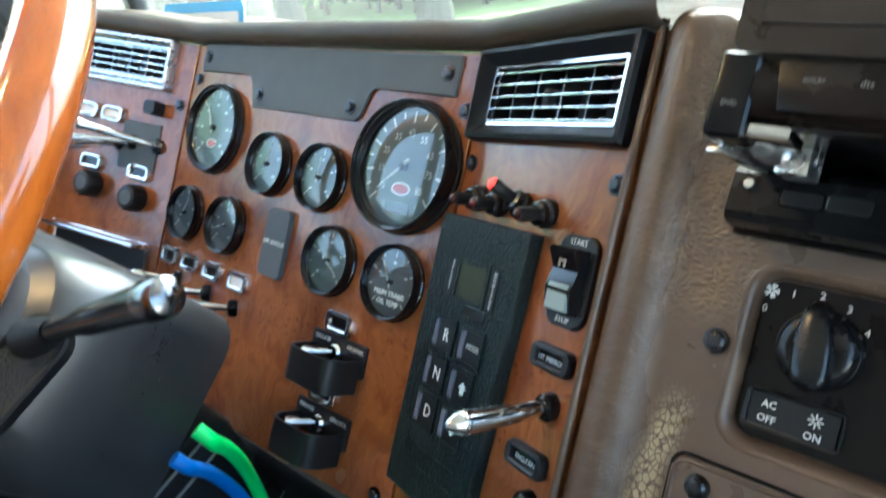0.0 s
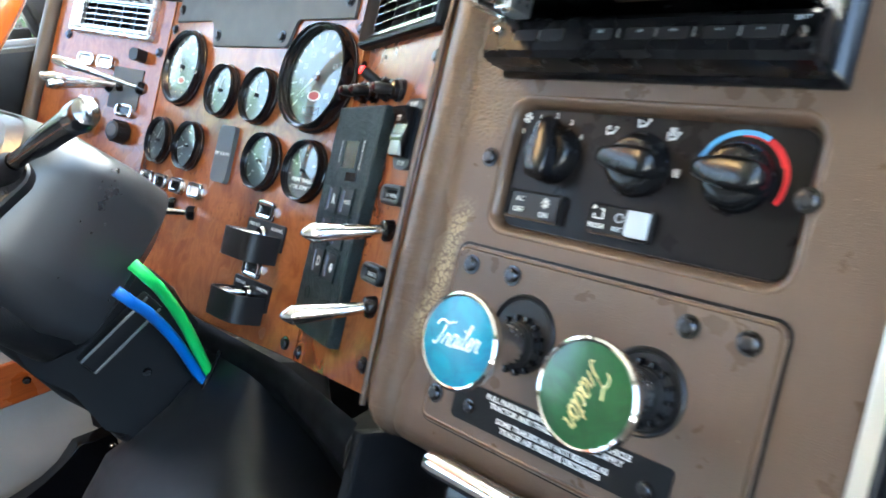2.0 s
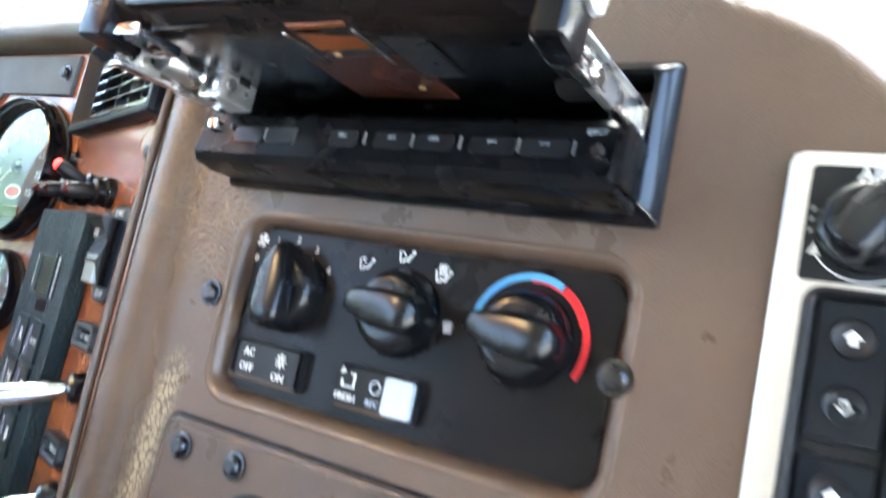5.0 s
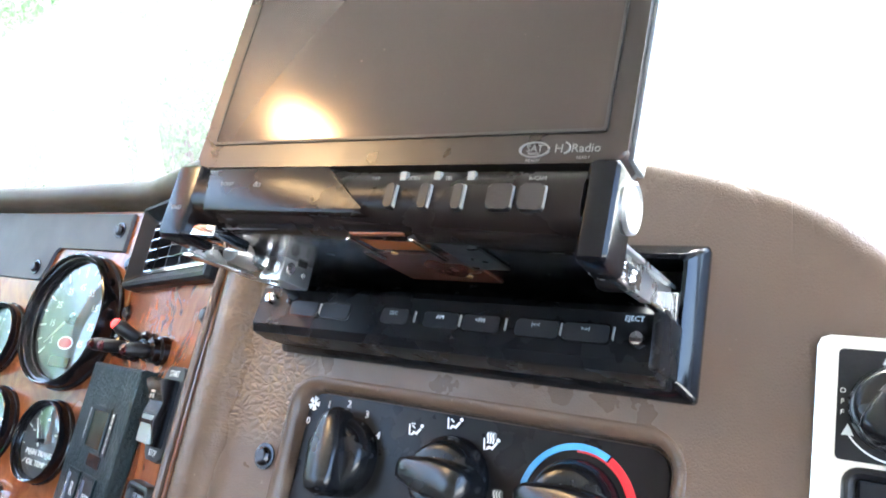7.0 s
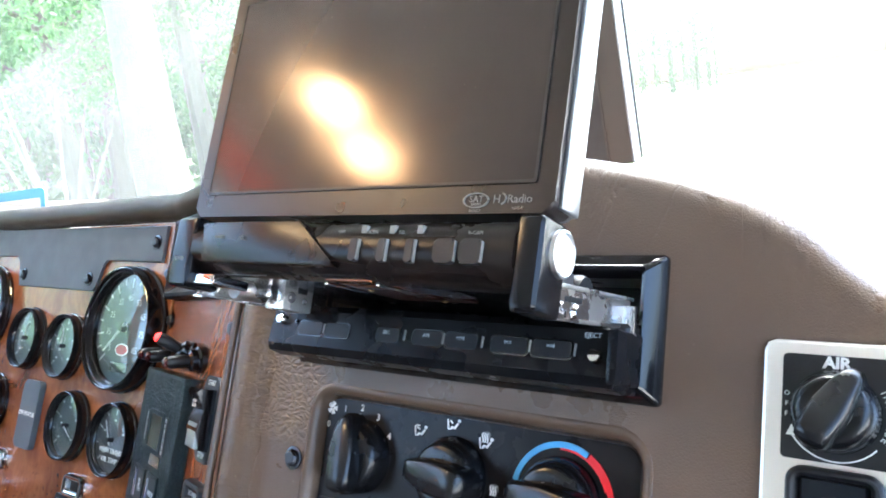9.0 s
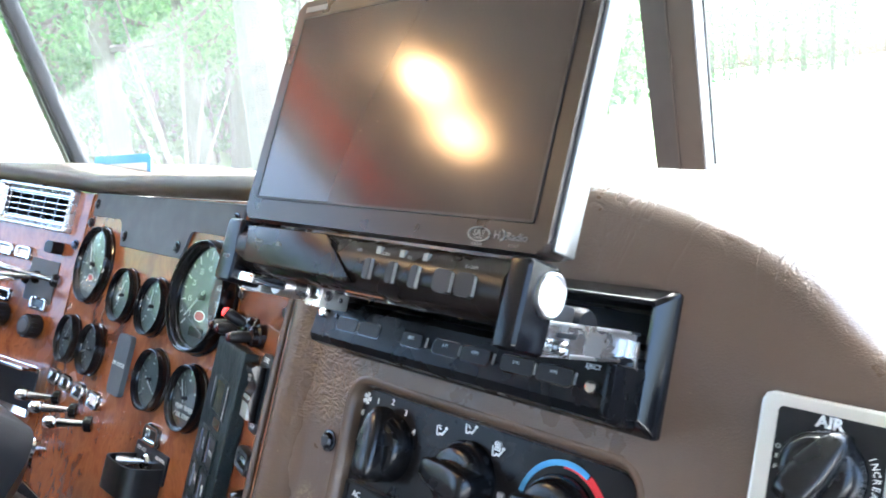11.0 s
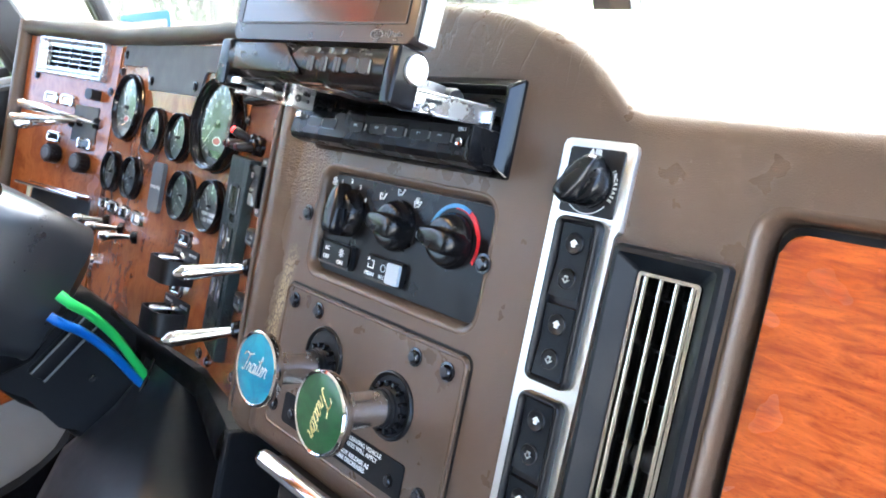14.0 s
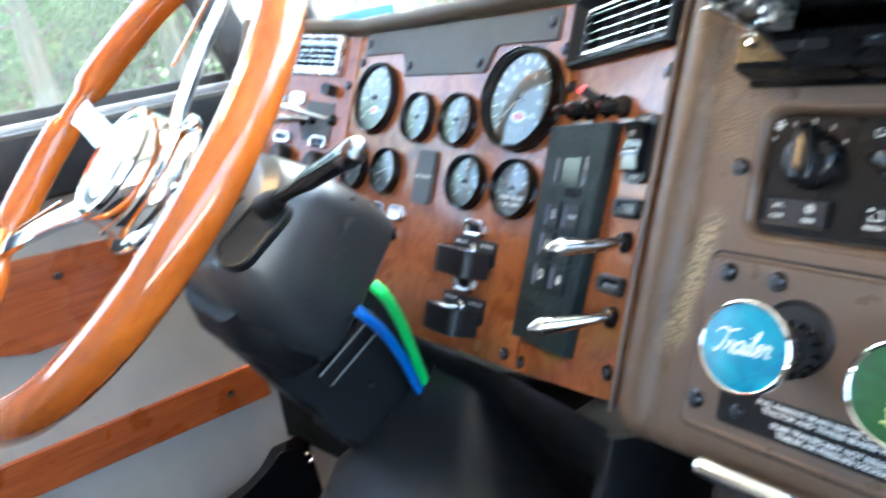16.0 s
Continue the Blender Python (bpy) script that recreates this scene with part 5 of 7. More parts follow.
    part("cheek", block((-0.0985, -0.010, 0.0850), (0.006, 0.024, 0.034), 0.002), FACE_BLACK, t)
    part("tray", block((0.001, -0.022, 0.0898), (0.176, 0.136, 0.003), 0.0008), TRAY_BLACK, t, "gloss black sliding tray")
    part("tray_edge", block((-0.048, -0.0930, 0.0894), (0.076, 0.0016, 0.0024), 0.0005), GREY_METAL, t, "folded steel tray edge")
    part("tray_edge", block((0.056, -0.0930, 0.0894), (0.060, 0.0016, 0.0024), 0.0005), GREY_METAL, t, "folded steel tray edge")
    part("ribbon_cable", block((0.0150, -0.0835, 0.0877), (0.024, 0.018, 0.0014), 0.0006), RIBBON, t, "orange flat ribbon cable")
    part("circuit_board", block((0.0130, -0.0500, 0.0880), (0.044, 0.036, 0.0008), 0.0002), BOARD, t, "brown circuit board with solder dots")
    for x in (0.0010, 0.0290):
        part("cable_guide", block((x, -0.0780, 0.0862), (0.0018, 0.0240, 0.0012), 0.0004), CHAMPAGNE, t, "pale cable guide")
    part("guide_plate", block((0.0410, -0.0700, 0.0874), (0.0150, 0.0340, 0.0010), 0.0003), GREY_METAL, t)
    for x, y in ((0.010, -0.0730), (0.0270, -0.0450)):
        part("solder_dot", lathe([(0, -0.0008), (0.0012, -0.0006), (0.0015, 0.0)], 10), GOLD_DOT, t, m=pose(x, y, 0.0865, 90, 0, 0))
    for sx in (-1, 1):
        a, c = Vector((0.0955 if sx > 0 else -0.0860, -0.0120, 0.0838 if sx > 0 else 0.0868)), Vector((0.0950 if sx > 0 else -0.0800, -0.0890, 0.0885))
        d = c - a
        m = Matrix.Translation((a + c) / 2) @ Matrix.Rotation(math.atan2(d.z, -d.y), 4, "X") @ Matrix.Rotation(-math.atan2(d.x, -d.y), 4, "Z")
        bm = bmesh.new()
        g = bmesh.ops.create_cube(bm, size=1, matrix=m @ Matrix.Diagonal((0.0016, d.length, 0.0110 if sx > 0 else 0.0150, 1)).to_4x4())
        bmesh.ops.bevel(bm, geom=list({e for v in g["verts"] for e in v.link_edges}), offset=0.0005, segments=1, affect="EDGES")
        part("arm", bm, STEEL, t, "bright stamped steel lift arm")
        for zz, w in ((-0.0078 if sx < 0 else -0.0058, 0.0070 if sx < 0 else 0.0036), (0.0076 if sx < 0 else 0.0056, 0.0034)):
            part("arm_flange", block((sx * w * 0.35, 0, zz), (w, d.length * 0.96, 0.0014), 0.0004), STEEL, t, m=m)
        part("arm_slot", block((sx * 0.0009, -0.012, 0.0015), (0.0006, 0.0120, 0.0020), 0.0002), BLACK, t, m=m)
        for f, r in ((0.06, 0.0022), (0.70, 0.0030), (0.84, 0.0020), (0.94, 0.0026)):
            p = a.lerp(c, f)
            part("rivet", lathe([(0, -0.0022), (r * 0.7, -0.002), (r, -0.0008), (r, 0.0)], 16), CHROME, t, m=Matrix.Translation((p.x + sx * 0.0030, p.y, p.z - 0.0050)) @ Matrix.Rotation(radians(90 * sx), 4, "Z"))
        part("arm_clip", block((a.x + sx * 0.002, -0.0180, 0.0840), (0.0060, 0.0020, 0.0140), 0.0005), CHROME, t)
        if sx < 0:
            gear = part("gear_block", block((-0.0680, -0.0480, 0.0850), (0.0130, 0.0190, 0.0150), 0.0010), BRIGHT_STEEL, t, "bright stamped gear block")
            for y, z, r in ((-0.0530, 0.0840, 0.0028), (-0.0445, 0.0830, 0.0014)):
                part("hole", lathe([(r, -0.0006), (r * 0.75, -0.0009), (r * 0.55, 0.0), (0, 0.0002)], 16), GREY_METAL, gear, m=pose(-0.0614, y, z, 0, 0, 90))
            part("slot", block((-0.0615, -0.0460, 0.0890), (0.0010, 0.0060, 0.0050), 0.0003), BLACK, gear)
            part("motor", lathe([(0, -0.009), (0.0052, -0.009), (0.0058, -0.008), (0.0058, 0.008), (0, 0.009)], 20), STEEL, t, "small steel motor can", m=pose(-0.0740, -0.0680, 0.0850, 0, 0, 0))
        else:
            part("gear_block", block((c.x - 0.010, -0.062, 0.0930), (0.008, 0.026, 0.0110), 0.0015), GREY_METAL, t)
        part("roller", lathe([(0, -0.006), (0.0065, -0.006), (0.0075, -0.004), (0.0075, 0.004), (0.0065, 0.006), (0, 0.006)], 20), BLACK, t, m=pose(a.x - sx * 0.012, -0.040, 0.0920, 0, 0, 90))
    return t


TRAY_BLACK = metal("tray_black", (0.14, 0.14, 0.15), 0.22, 0.1)
GOLD_DOT = metal("gold_contact", (0.80, 0.62, 0.30), 0.3, 0.1)
SLATE_DARK = plastic("slate_dark", (0.030, 0.034, 0.040), 0.45)
RIBBON = plastic("orange_ribbon", (0.24, 0.066, 0.011), 0.35, 300, 0.0002, 0.2, 0.3)
BOARD = plastic("brown_board", (0.048, 0.016, 0.010), 0.3, 300, 0.0002, 0.2, 0.3)
radio()


def raised_screen():
    t = thing("display_screen", DASH @ pose(0.0061, -0.0885, 0.0996, -1.5, 1.05, 2.3), "raised flat stereo screen, switched off, with a button bar", "screen")
    W, H0, H1 = 0.187, 0.0135, 0.1302
    part("housing", slab(W, H1 - H0, 0.004, -0.0045, 0.0080, 0.0012, 0, (H0 + H1) / 2), SCREEN_RIM, t, "dark brown-black screen frame")
    part("back_shell", slab(W - 0.002, H1 - H0 - 0.002, 0.004, 0.0080, 0.0130, 0, 0, (H0 + H1) / 2), SILVER, t, "silver side and back shell")
    part("side_trim", block((W / 2 + 0.0004, 0.0050, (H0 + H1) / 2), (0.0022, 0.0130, H1 - H0 - 0.004), 0.0008), SILVER, t, "silver side strip")
    part("display", slab(0.1704, 0.0951, 0.001, -0.0049, -0.003, 0.0002, 0.0, 0.0726), LCD, t, "dark glossy display, off")
    part("display_edge", frame_ring(rounded(0.1728, 0.0975, 0.001, 3, 0, 0.0726), rounded(0.1704, 0.0951, 0.001, 3, 0, 0.0726), -0.0052, -0.004), BLACK, t)
    part("maker_mark", block((-0.0780, -0.0047, 0.1252), (0.0170, 0.0006, 0.0028)), DIM_PRINT, t)
    part("model_mark", block((0.0500, -0.0047, 0.1252), (0.0560, 0.0006, 0.0016)), GREY_METAL, t)
    small_shape(t, [(1.5 * x, 0.78 * y) for x, y in arc_band(0.0031, 0.0036, 0, 350, 20)], 0.0633, -0.0047, 0.0182, DIM_PRINT, "logo_ring")
    lettering("SAT", 0.0034, DIM_PRINT, t, (0.0633, -0.0047, 0.0186), depth=0.0001)
    lettering("RADIO", 0.0013, DIM_PRINT, t, (0.0633, -0.0047, 0.0168), depth=0.0001)
    lettering("READY", 0.0016, DIM_PRINT, t, (0.0633, -0.0047, 0.0144), depth=0.0001)
    lettering("Radio", 0.0042, DIM_PRINT, t, (0.0805, -0.0047, 0.0184), depth=0.0001)
    small_shape(t, arc_band(0.0017, 0.0022, -80, 80, 8), 0.0733, -0.0047, 0.0186, DIM_PRINT, "logo_ring")
    lettering("H", 0.0042, DIM_PRINT, t, (0.0716, -0.0047, 0.0184), depth=0.0001)
    lettering("READY", 0.0014, GREY_METAL, t, (0.0800, -0.0047, 0.0152), depth=0.0001)
    bm = bmesh.new()
    prof = [(0.0140, -0.0100), (0.0, -0.0130), (-0.0090, -0.0105), (-0.0125, -0.0040), (-0.0125, 0.0030), (-0.0090, 0.0085), (-0.0040, 0.0105), (0.0140, 0.0105)]
    cols = [[(x, y, z) for y, z in prof] for x in (-0.0800, 0.0850)]
    grid_sheet(cols, bm)
    for c in cols:
        bm.faces.new([bm.verts.new(p) for p in c])
    bmesh.ops.remove_doubles(bm, verts=bm.verts[:], dist=1e-5)
    part("button_bar", bm, BAR, t, "rounded dark button bar", angle=50)
    part("bar_lip", prism(bmesh.new(), [(-0.0730, 0.0085), (-0.0125, 0.0095), (-0.0070, 0.0062), (0.0072, -0.0078), (0.0090, -0.0088), (-0.0700, -0.0092)], -0.0136, -0.008, 0.0012), BAR, t, "raised panel on the bar")
    for x in (0.0192, 0.0326, 0.0452):
        part("bar_button", slab(0.0034, 0.0085, 0.0008, -0.0142, -0.010, 0.0006, x - 0.0008, -0.0020), BLACK, t)
        part("button_edge", block((x + 0.0012, -0.0132, -0.0020), (0.0005, 0.0014, 0.0080)), DIM_PRINT, t)
        part("button_mark", block((x + 0.0014, -0.0108, 0.0060), (0.0024, 0.0020, 0.0030)), DIM_PRINT, t)
    for x in (0.0590, 0.0696):
        part("bar_button", slab(0.0084, 0.0085, 0.0014, -0.0140, -0.010, 0.0007, x, -0.0018), BLACK, t)
        part("button_edge", block((x + 0.0042, -0.0132, -0.0018), (0.0005, 0.0014, 0.0070)), DIM_PRINT, t)
    for x, text in ((0.0100, "OFF"), (0.0255, "SCRN"), (0.0390, "TEL"), (0.0700, "R-CAM")):
        lettering(text, 0.0019, DIM_PRINT, t, (x, -0.0122, 0.0048), depth=0.0001)
    lettering("DOLBY", 0.0022, DIM_PRINT, t, (-0.0600, -0.0138, 0.0018), depth=0.0001)
    lettering("dts", 0.0034, DIM_PRINT, t, (-0.0440, -0.0138, 0.0018), depth=0.0001)
    for x, w in ((-0.0865, 0.0150), (0.0900, 0.0100)):
        part("end_cap", block((x, -0.003, -0.0045), (w, 0.0190, 0.0320), 0.0030, 3), CAP_BLACK, t)
    part("cap_plate", block((-0.0740, 0.0005, -0.0160), (0.0200, 0.0200, 0.0046), 0.0010), CHROME, t, "bright bent steel plate under the cap")
    part("cap_plate", block((0.0890, 0.002, -0.0165), (0.0100, 0.0180, 0.0050), 0.0010), STEEL, t)
    part("pivot_disc", lathe([(0, -0.0014), (0.0064, -0.0014), (0.0069, -0.0010), (0.0072, -0.0022), (0.0079, -0.0018), (0.0082, 0.0)], 36), BRIGHT_STEEL, t, "bright steel pivot disc", m=pose(0.0948, 0.001, 0.0010, 0, 0, 90))
    lettering("DVD", 0.0028, DIM_PRINT, t, (-0.0865, -0.0126, -0.0080), depth=0.0001)


SILVER = metal("silver_paint", (0.26, 0.27, 0.28), 0.45, 0.2)
SCREEN_RIM = plastic("screen_rim", (0.016, 0.011, 0.009), 0.30, 500, 0.0001, 0.1, spec=0.4)
BAR = plastic("bar_plastic", (0.010, 0.007, 0.006), 0.26, 500, 0.0001, 0.1, spec=0.19)


def lcd():
    n = Nodes("display_off", 0.15, 0, (0.012, 0.012, 0.012), spec=0.6, coat=0.14, coat_rough=0.5)
    n.set("Specular Tint", (1.0, 0.84, 0.74, 1))
    n.put("Roughness", n.ramp(n.noise(18, 4, 0.6), [(0.35, (0.11,) * 3), (0.7, (0.17,) * 3)]))
    n.put("Base Color", n.mix(n.ramp(n.noise(420, 2), [(0.74, (0, 0, 0)), (0.78, (1, 1, 1))]), (0.020, 0.015, 0.013), (0.10, 0.08, 0.06)))
    return n.mat


LCD = lcd()
raised_screen()


# ---- right wood board: keypad, rocker, levers ----
def keypad():
    t = thing("shift_keypad", RIGHT_FACE @ pose(-0.003, -0.0002, 0), "black grained transmission shift keypad with a small display", "keypad")
    pts = [(0.0045, 0.0330), (0.1130, 0.0315), (0.1060, -0.1690), (0.0985, -0.1690), (0.0025, -0.1720)]
    part("body", prism(bmesh.new(), list(reversed(pts)), -0.0105, 0.0, 0.0022, 2), KEYPAD, t)
    f = -0.0106
    part("display_frame", frame_ring(rounded(0.0410, 0.0300, 0.001, 2, 0.0600, -0.0105), rounded(0.0330, 0.0240, 0.001, 2, 0.0600, -0.0105), f - 0.0008, f + 0.0006), KEYPAD, t)
    part("display", slab(0.0330, 0.0240, 0.001, f - 0.0002, f + 0.003, 0, 0.0600, -0.0105), LCD_GREEN, t, "dull green-grey display")
    for cx, word in ((0.0350, "SELECT"), (0.0875, "MONITOR")):
        part("word_strip", block((cx, f - 0.0002, -0.0110), (0.0075, 0.0010, 0.0270)), BLACK, t)
        for k, ch in enumerate(word):
            lettering(ch, 0.0042, WHITE, t, (cx, f - 0.0008, 0.0000 - 0.0036 * k), name="letter", depth=0.0001)
    part("sensor_window", block((0.0720, f - 0.0002, -0.0295), (0.0260, 0.0012, 0.0075), 0.0003), BLACK_GLOSS, t)
    keys = [(0.0415, -0.0510, "R"), (0.0760, -0.0510, "MODE"), (0.0400, -0.0790, "N"), (0.0745, -0.0790, "up"), (0.0385, -0.1070, "D"), (0.0730, -0.1070, "down")]
    for x, z, word in keys:
        k = part("key_frame", frame_ring(rounded(0.0300, 0.0255, 0.001, 2, x, z), rounded(0.0255, 0.0215, 0.001, 2, x, z), f - 0.0016, f + 0.001), KEYPAD, t)
        part("key", slab(0.0250, 0.0210, 0.001, f - 0.0012, f + 0.002, 0.0004, x, z), BLACK, t)
        part("key_lens", block((x - 0.0085, f - 0.0016, z), (0.0055, 0.0012, 0.0185), 0.0004), LENS_GREY, t, "pale lavender lens strip")
        if word in ("up", "down"):
            small_shape(t, ARROW, x + 0.0045, f - 0.0013, z, WHITE, "arrow", 0.0003, 180 if word == "down" else 0)
        else:
            lettering(word, 0.0125 if len(word) == 1 else 0.0052, WHITE, t, (x + 0.0045, f - 0.0014, z), depth=0.0001)
    part("maker_ring", lathe([(0.0060, f), (0.0060, f - 0.0008), (0.0048, f - 0.0008), (0.0048, f)], 24), KEYPAD, t, "embossed ring", m=pose(0.0290, 0, -0.1370))
    part("maker_bar", block((0.0630, f - 0.0004, -0.1370), (0.0500, 0.0010, 0.0085), 0.0003), KEYPAD, t)
    part("maker_bar", block((0.0640, f - 0.0004, -0.1480), (0.0480, 0.0010, 0.0030), 0.0003), KEYPAD, t)


LENS_PALE = plastic("lens_grey_green", (0.24, 0.28, 0.28), 0.2, 500, 0.0001, 0.05, 0.1)
LCD_GREEN = plastic("lcd_green_grey", (0.050, 0.058, 0.042), 0.18, 500, 0.0001, 0.05, 0.05)
LENS_GREY = plastic("lens_lavender", (0.13, 0.14, 0.18), 0.14, 500, 0.0001, 0.05, 0.1)
keypad()


def start_switch():
    t = thing("start_switch", RIGHT_FACE @ pose(0.1460, -0.0002, 0.0095), "black start stop rocker with a pale lower half", "switch")
    part("bezel", slab(0.0340, 0.0540, 0.0085, -0.0030, 0.0, 0.0014), BLACK, t)
    bm = bmesh.new()
    prof = [(-0.0190, -0.003), (-0.0185, -0.0085), (-0.0060, -0.0120), (0.0, -0.0105), (0.0060, -0.0090), (0.0170, -0.0150), (0.0190, -0.0125), (0.0190, -0.003)]
    cols = [[(x, y, z) for z, y in prof] for x in (-0.0112, -0.0100, 0.0100, 0.0112)]
    grid_sheet(cols, bm)
    for c in (cols[0], cols[-1]):
        bm.faces.new([bm.verts.new(p) for p in c])
    part("rocker", bm, BLACK_GLOSS, t, angle=30)
    part("lens", block((0, -0.0108, -0.0100), (0.0186, 0.0034, 0.0160), 0.0014, 3), LENS_PALE, t, "pale grey-green lower half", m=pose(0, 0.0008, 0, 0, 0, 0))
    for dx, dz, w, h in ((0, 0.0110, 0.0060, 0.0016), (0, 0.0140, 0.0030, 0.0020), (-0.0022, 0.0085, 0.0014, 0.0024), (0.0022, 0.0085, 0.0014, 0.0024)):
        part("engine_symbol", block((dx, -0.0126, dz), (w, 0.0008, h), 0.0003), BEIGE, t, m=pose(0, 0.0002, 0))
    lettering("START", 0.0052, WHITE, t, (0, -0.0032, 0.0227), depth=0.0001)
    lettering("STOP", 0.0052, WHITE, t, (0, -0.0032, -0.0228), depth=0.0001)


start_switch()


def warning_lamp(face, s, z, w, h, label, chrome=False, text=None, lit=False):
    t = thing("indicator_lamp", face @ pose(s, 0, z), label, "indicator lamp", "chrome indicator lamps" if chrome else "black indicator lamps")
    mat = CHROME if chrome else BLACK
    part("bezel", ring_stack([(w, h, h * 0.34, 0, 0, 0.0), (w, h, h * 0.34, 0, 0, -0.0030), (w * 0.95, h * 0.90, h * 0.30, 0, 0, -0.0056), (w * 0.80, h * 0.68, h * 0.20, 0, 0, -0.0060), (w * 0.68, h * 0.50, h * 0.10, 0, 0, -0.0050), (w * 0.64, h * 0.44, h * 0.08, 0, 0, -0.0015)]), mat, t, angle=40)
    part("lens", slab(w * 0.68, h * 0.60, 0.0012, -0.0026, 0.0, 0.0004), WHITE if lit else BLACK_GLOSS, t)
    if text:
        lettering(text, h * 0.30, GREY_KEY, t, (0, -0.0028, -h * 0.06), depth=0.0001)
    return t


warning_lamp(RIGHT_FACE, 0.1445, -0.0375, 0.0360, 0.0155, "black framed lamp with dim white print", text="HT MIRROR")
warning_lamp(RIGHT_FACE, 0.1415, -0.0992, 0.0360, 0.0155, "black framed lamp with dim print", text="ENG.FAN")


def long_lever(face, s, z, tip, label):
    """A long chrome toggle extension with a pointed end on a black nut."""
    base = face @ Vector((s, 0, z))
    end = DASH @ Vector(tip)
    d = (end - base)
    q = Vector((0, -1, 0)).rotation_difference(d).to_matrix().to_4x4()
    t = thing("toggle_lever", Matrix.Translation(base) @ q, label, "toggle switch", "long chrome toggle levers")
    L = d.length
    part("nut", lathe([(0.0085, 0.004), (0.0085, -0.0050), (0.0070, -0.0070), (0.0050, -0.0075)], 12), BLACK_GLOSS, t)
    part("lever", lathe([(0.0040, -0.004), (0.0048, -0.010), (0.0060, -L * 0.5), (0.0072, -L * 0.80), (0.0066, -L * 0.805), (0.0066, -L * 0.815), (0.0074, -L * 0.82), (0.0068, -L * 0.83), (0.0068, -L * 0.84), (0.0074, -L * 0.845), (0.0074, -L * 0.865), (0.0030, -L * 0.97), (0.0, -L)], 28), CHROME, t)
    return t


long_lever(RIGHT_FACE, 0.1500, -0.0640, (-0.2110, -0.0560, -0.0800), "long chrome toggle lever with a pointed tip")
long_lever(RIGHT_FACE, 0.1500, -0.1230, (-0.2160, -0.0540, -0.1425), "long chrome toggle lever with a pointed tip, set lower")


DARK_RED = plastic("dark_red_lens", (0.035, 0.004, 0.005), 0.25)


def lit_toggle(s, z, end, red):
    """A short black toggle with a red lamp in its tip."""
    base = RIGHT_FACE @ Vector((s, 0, z))
    d = (RIGHT_FACE @ Vector(end)) - base
    t = thing("lit_toggle", Matrix.Translation(base) @ Vector((0, -1, 0)).rotation_difference(d).to_matrix().to_4x4(), "black toggle switch with a red lamp tip", "toggle switch", "black lamp tipped toggles")
    L = d.length
    part("collar", lathe([(0.0095, 0.003), (0.0095, -0.0045), (0.0080, -0.0060), (0.0078, -0.0100), (0.0055, -0.0115)], 14), BLACK_GLOSS, t)
    part("lever", lathe([(0.0036, -0.008), (0.0044, -L * 0.6), (0.0046, -L + 0.004), (0.0036, -L + 0.001)], 16), BLACK, t)
    part("tip_lamp", lathe([(0.0036, -L + 0.003), (0.0036, -L), (0.0020, -L - 0.0016), (0, -L - 0.002)], 14), RED_GLOW if red else DARK_RED, t, "red lamp tip")


for s, z, end, red in ((0.0300, 0.0475, (0.0350, -0.026, 0.0430), False), (0.0570, 0.0465, (0.0605, -0.026, 0.0425), False), (0.0830, 0.0465, (0.0780, -0.026, 0.0575), True), (0.1090, 0.0455, (0.1110, -0.026, 0.0410), False)):
    lit_toggle(s, z, end, red)


# ---- main board: small switches ----
t = thing("status_badge", MAIN_FACE @ pose(-0.531, 0, -0.0300), "slate grey status badge with a faint white word", "badge")
part("plate", slab(0.0335, 0.0640, 0.005, -0.0055, 0.0, 0.001), COVER_GREY, t)
lettering("DPF STATUS", 0.0058, WHITE, t, (0, -0.0057, 0.0), depth=0.0001)

for x, lit in ((-0.7130, False), (-0.6710, False), (-0.6265, False), (-0.5780, True)):
    warning_lamp(MAIN_FACE, x, -0.0785, 0.0330, 0.0200, "chrome framed indicator lamp, lens pale" if lit else "chrome framed indicator lamp", True, lit=lit)
warning_lamp(MAIN_FACE, -0.4230, -0.0780, 0.0330, 0.0200, "chrome framed indicator lamp above a guarded switch", True)
warning_lamp(MAIN_FACE, -0.4250, -0.1385, 0.0330, 0.0200, "chrome framed indicator lamp above a lock switch", True)


def bat_toggle(face, s, z, end, label, group):
    base = face @ Vector((s, 0, z))
    d = (face @ Vector(end)) - base
    t = thing("toggle_switch", Matrix.Translation(base) @ Vector((0, -1, 0)).rotation_difference(d).to_matrix().to_4x4(), label, "toggle switch", group)
    L = d.length
    part("nut", lathe([(0.0088, 0.004), (0.0088, -0.0040), (0.0070, -0.0060), (0.0045, -0.0066)], 12), BLACK_GLOSS, t)
    part("lever", lathe([(0.0032, -0.004), (0.0040, -L * 0.45), (0.0052, -L * 0.70), (0.0062, -L * 0.72), (0.0070, -L * 0.80), (0.0070, -L * 0.94), (0.0050, -L), (0, -L)], 20), CHROME, t)
    return t


SHORT = "short chrome toggles"
bat_toggle(MAIN_FACE, -0.6300, -0.1020, (-0.668, -0.036, -0.108), "short chrome toggle switch", SHORT)
bat_toggle(MAIN_FACE, -0.5790, -0.1050, (-0.612, -0.036, -0.112), "short chrome toggle switch near the column", SHORT)
bat_toggle(MAIN_FACE, -0.6900, -0.1000, (-0.725, -0.036, -0.106), "short chrome toggle switch", SHORT)


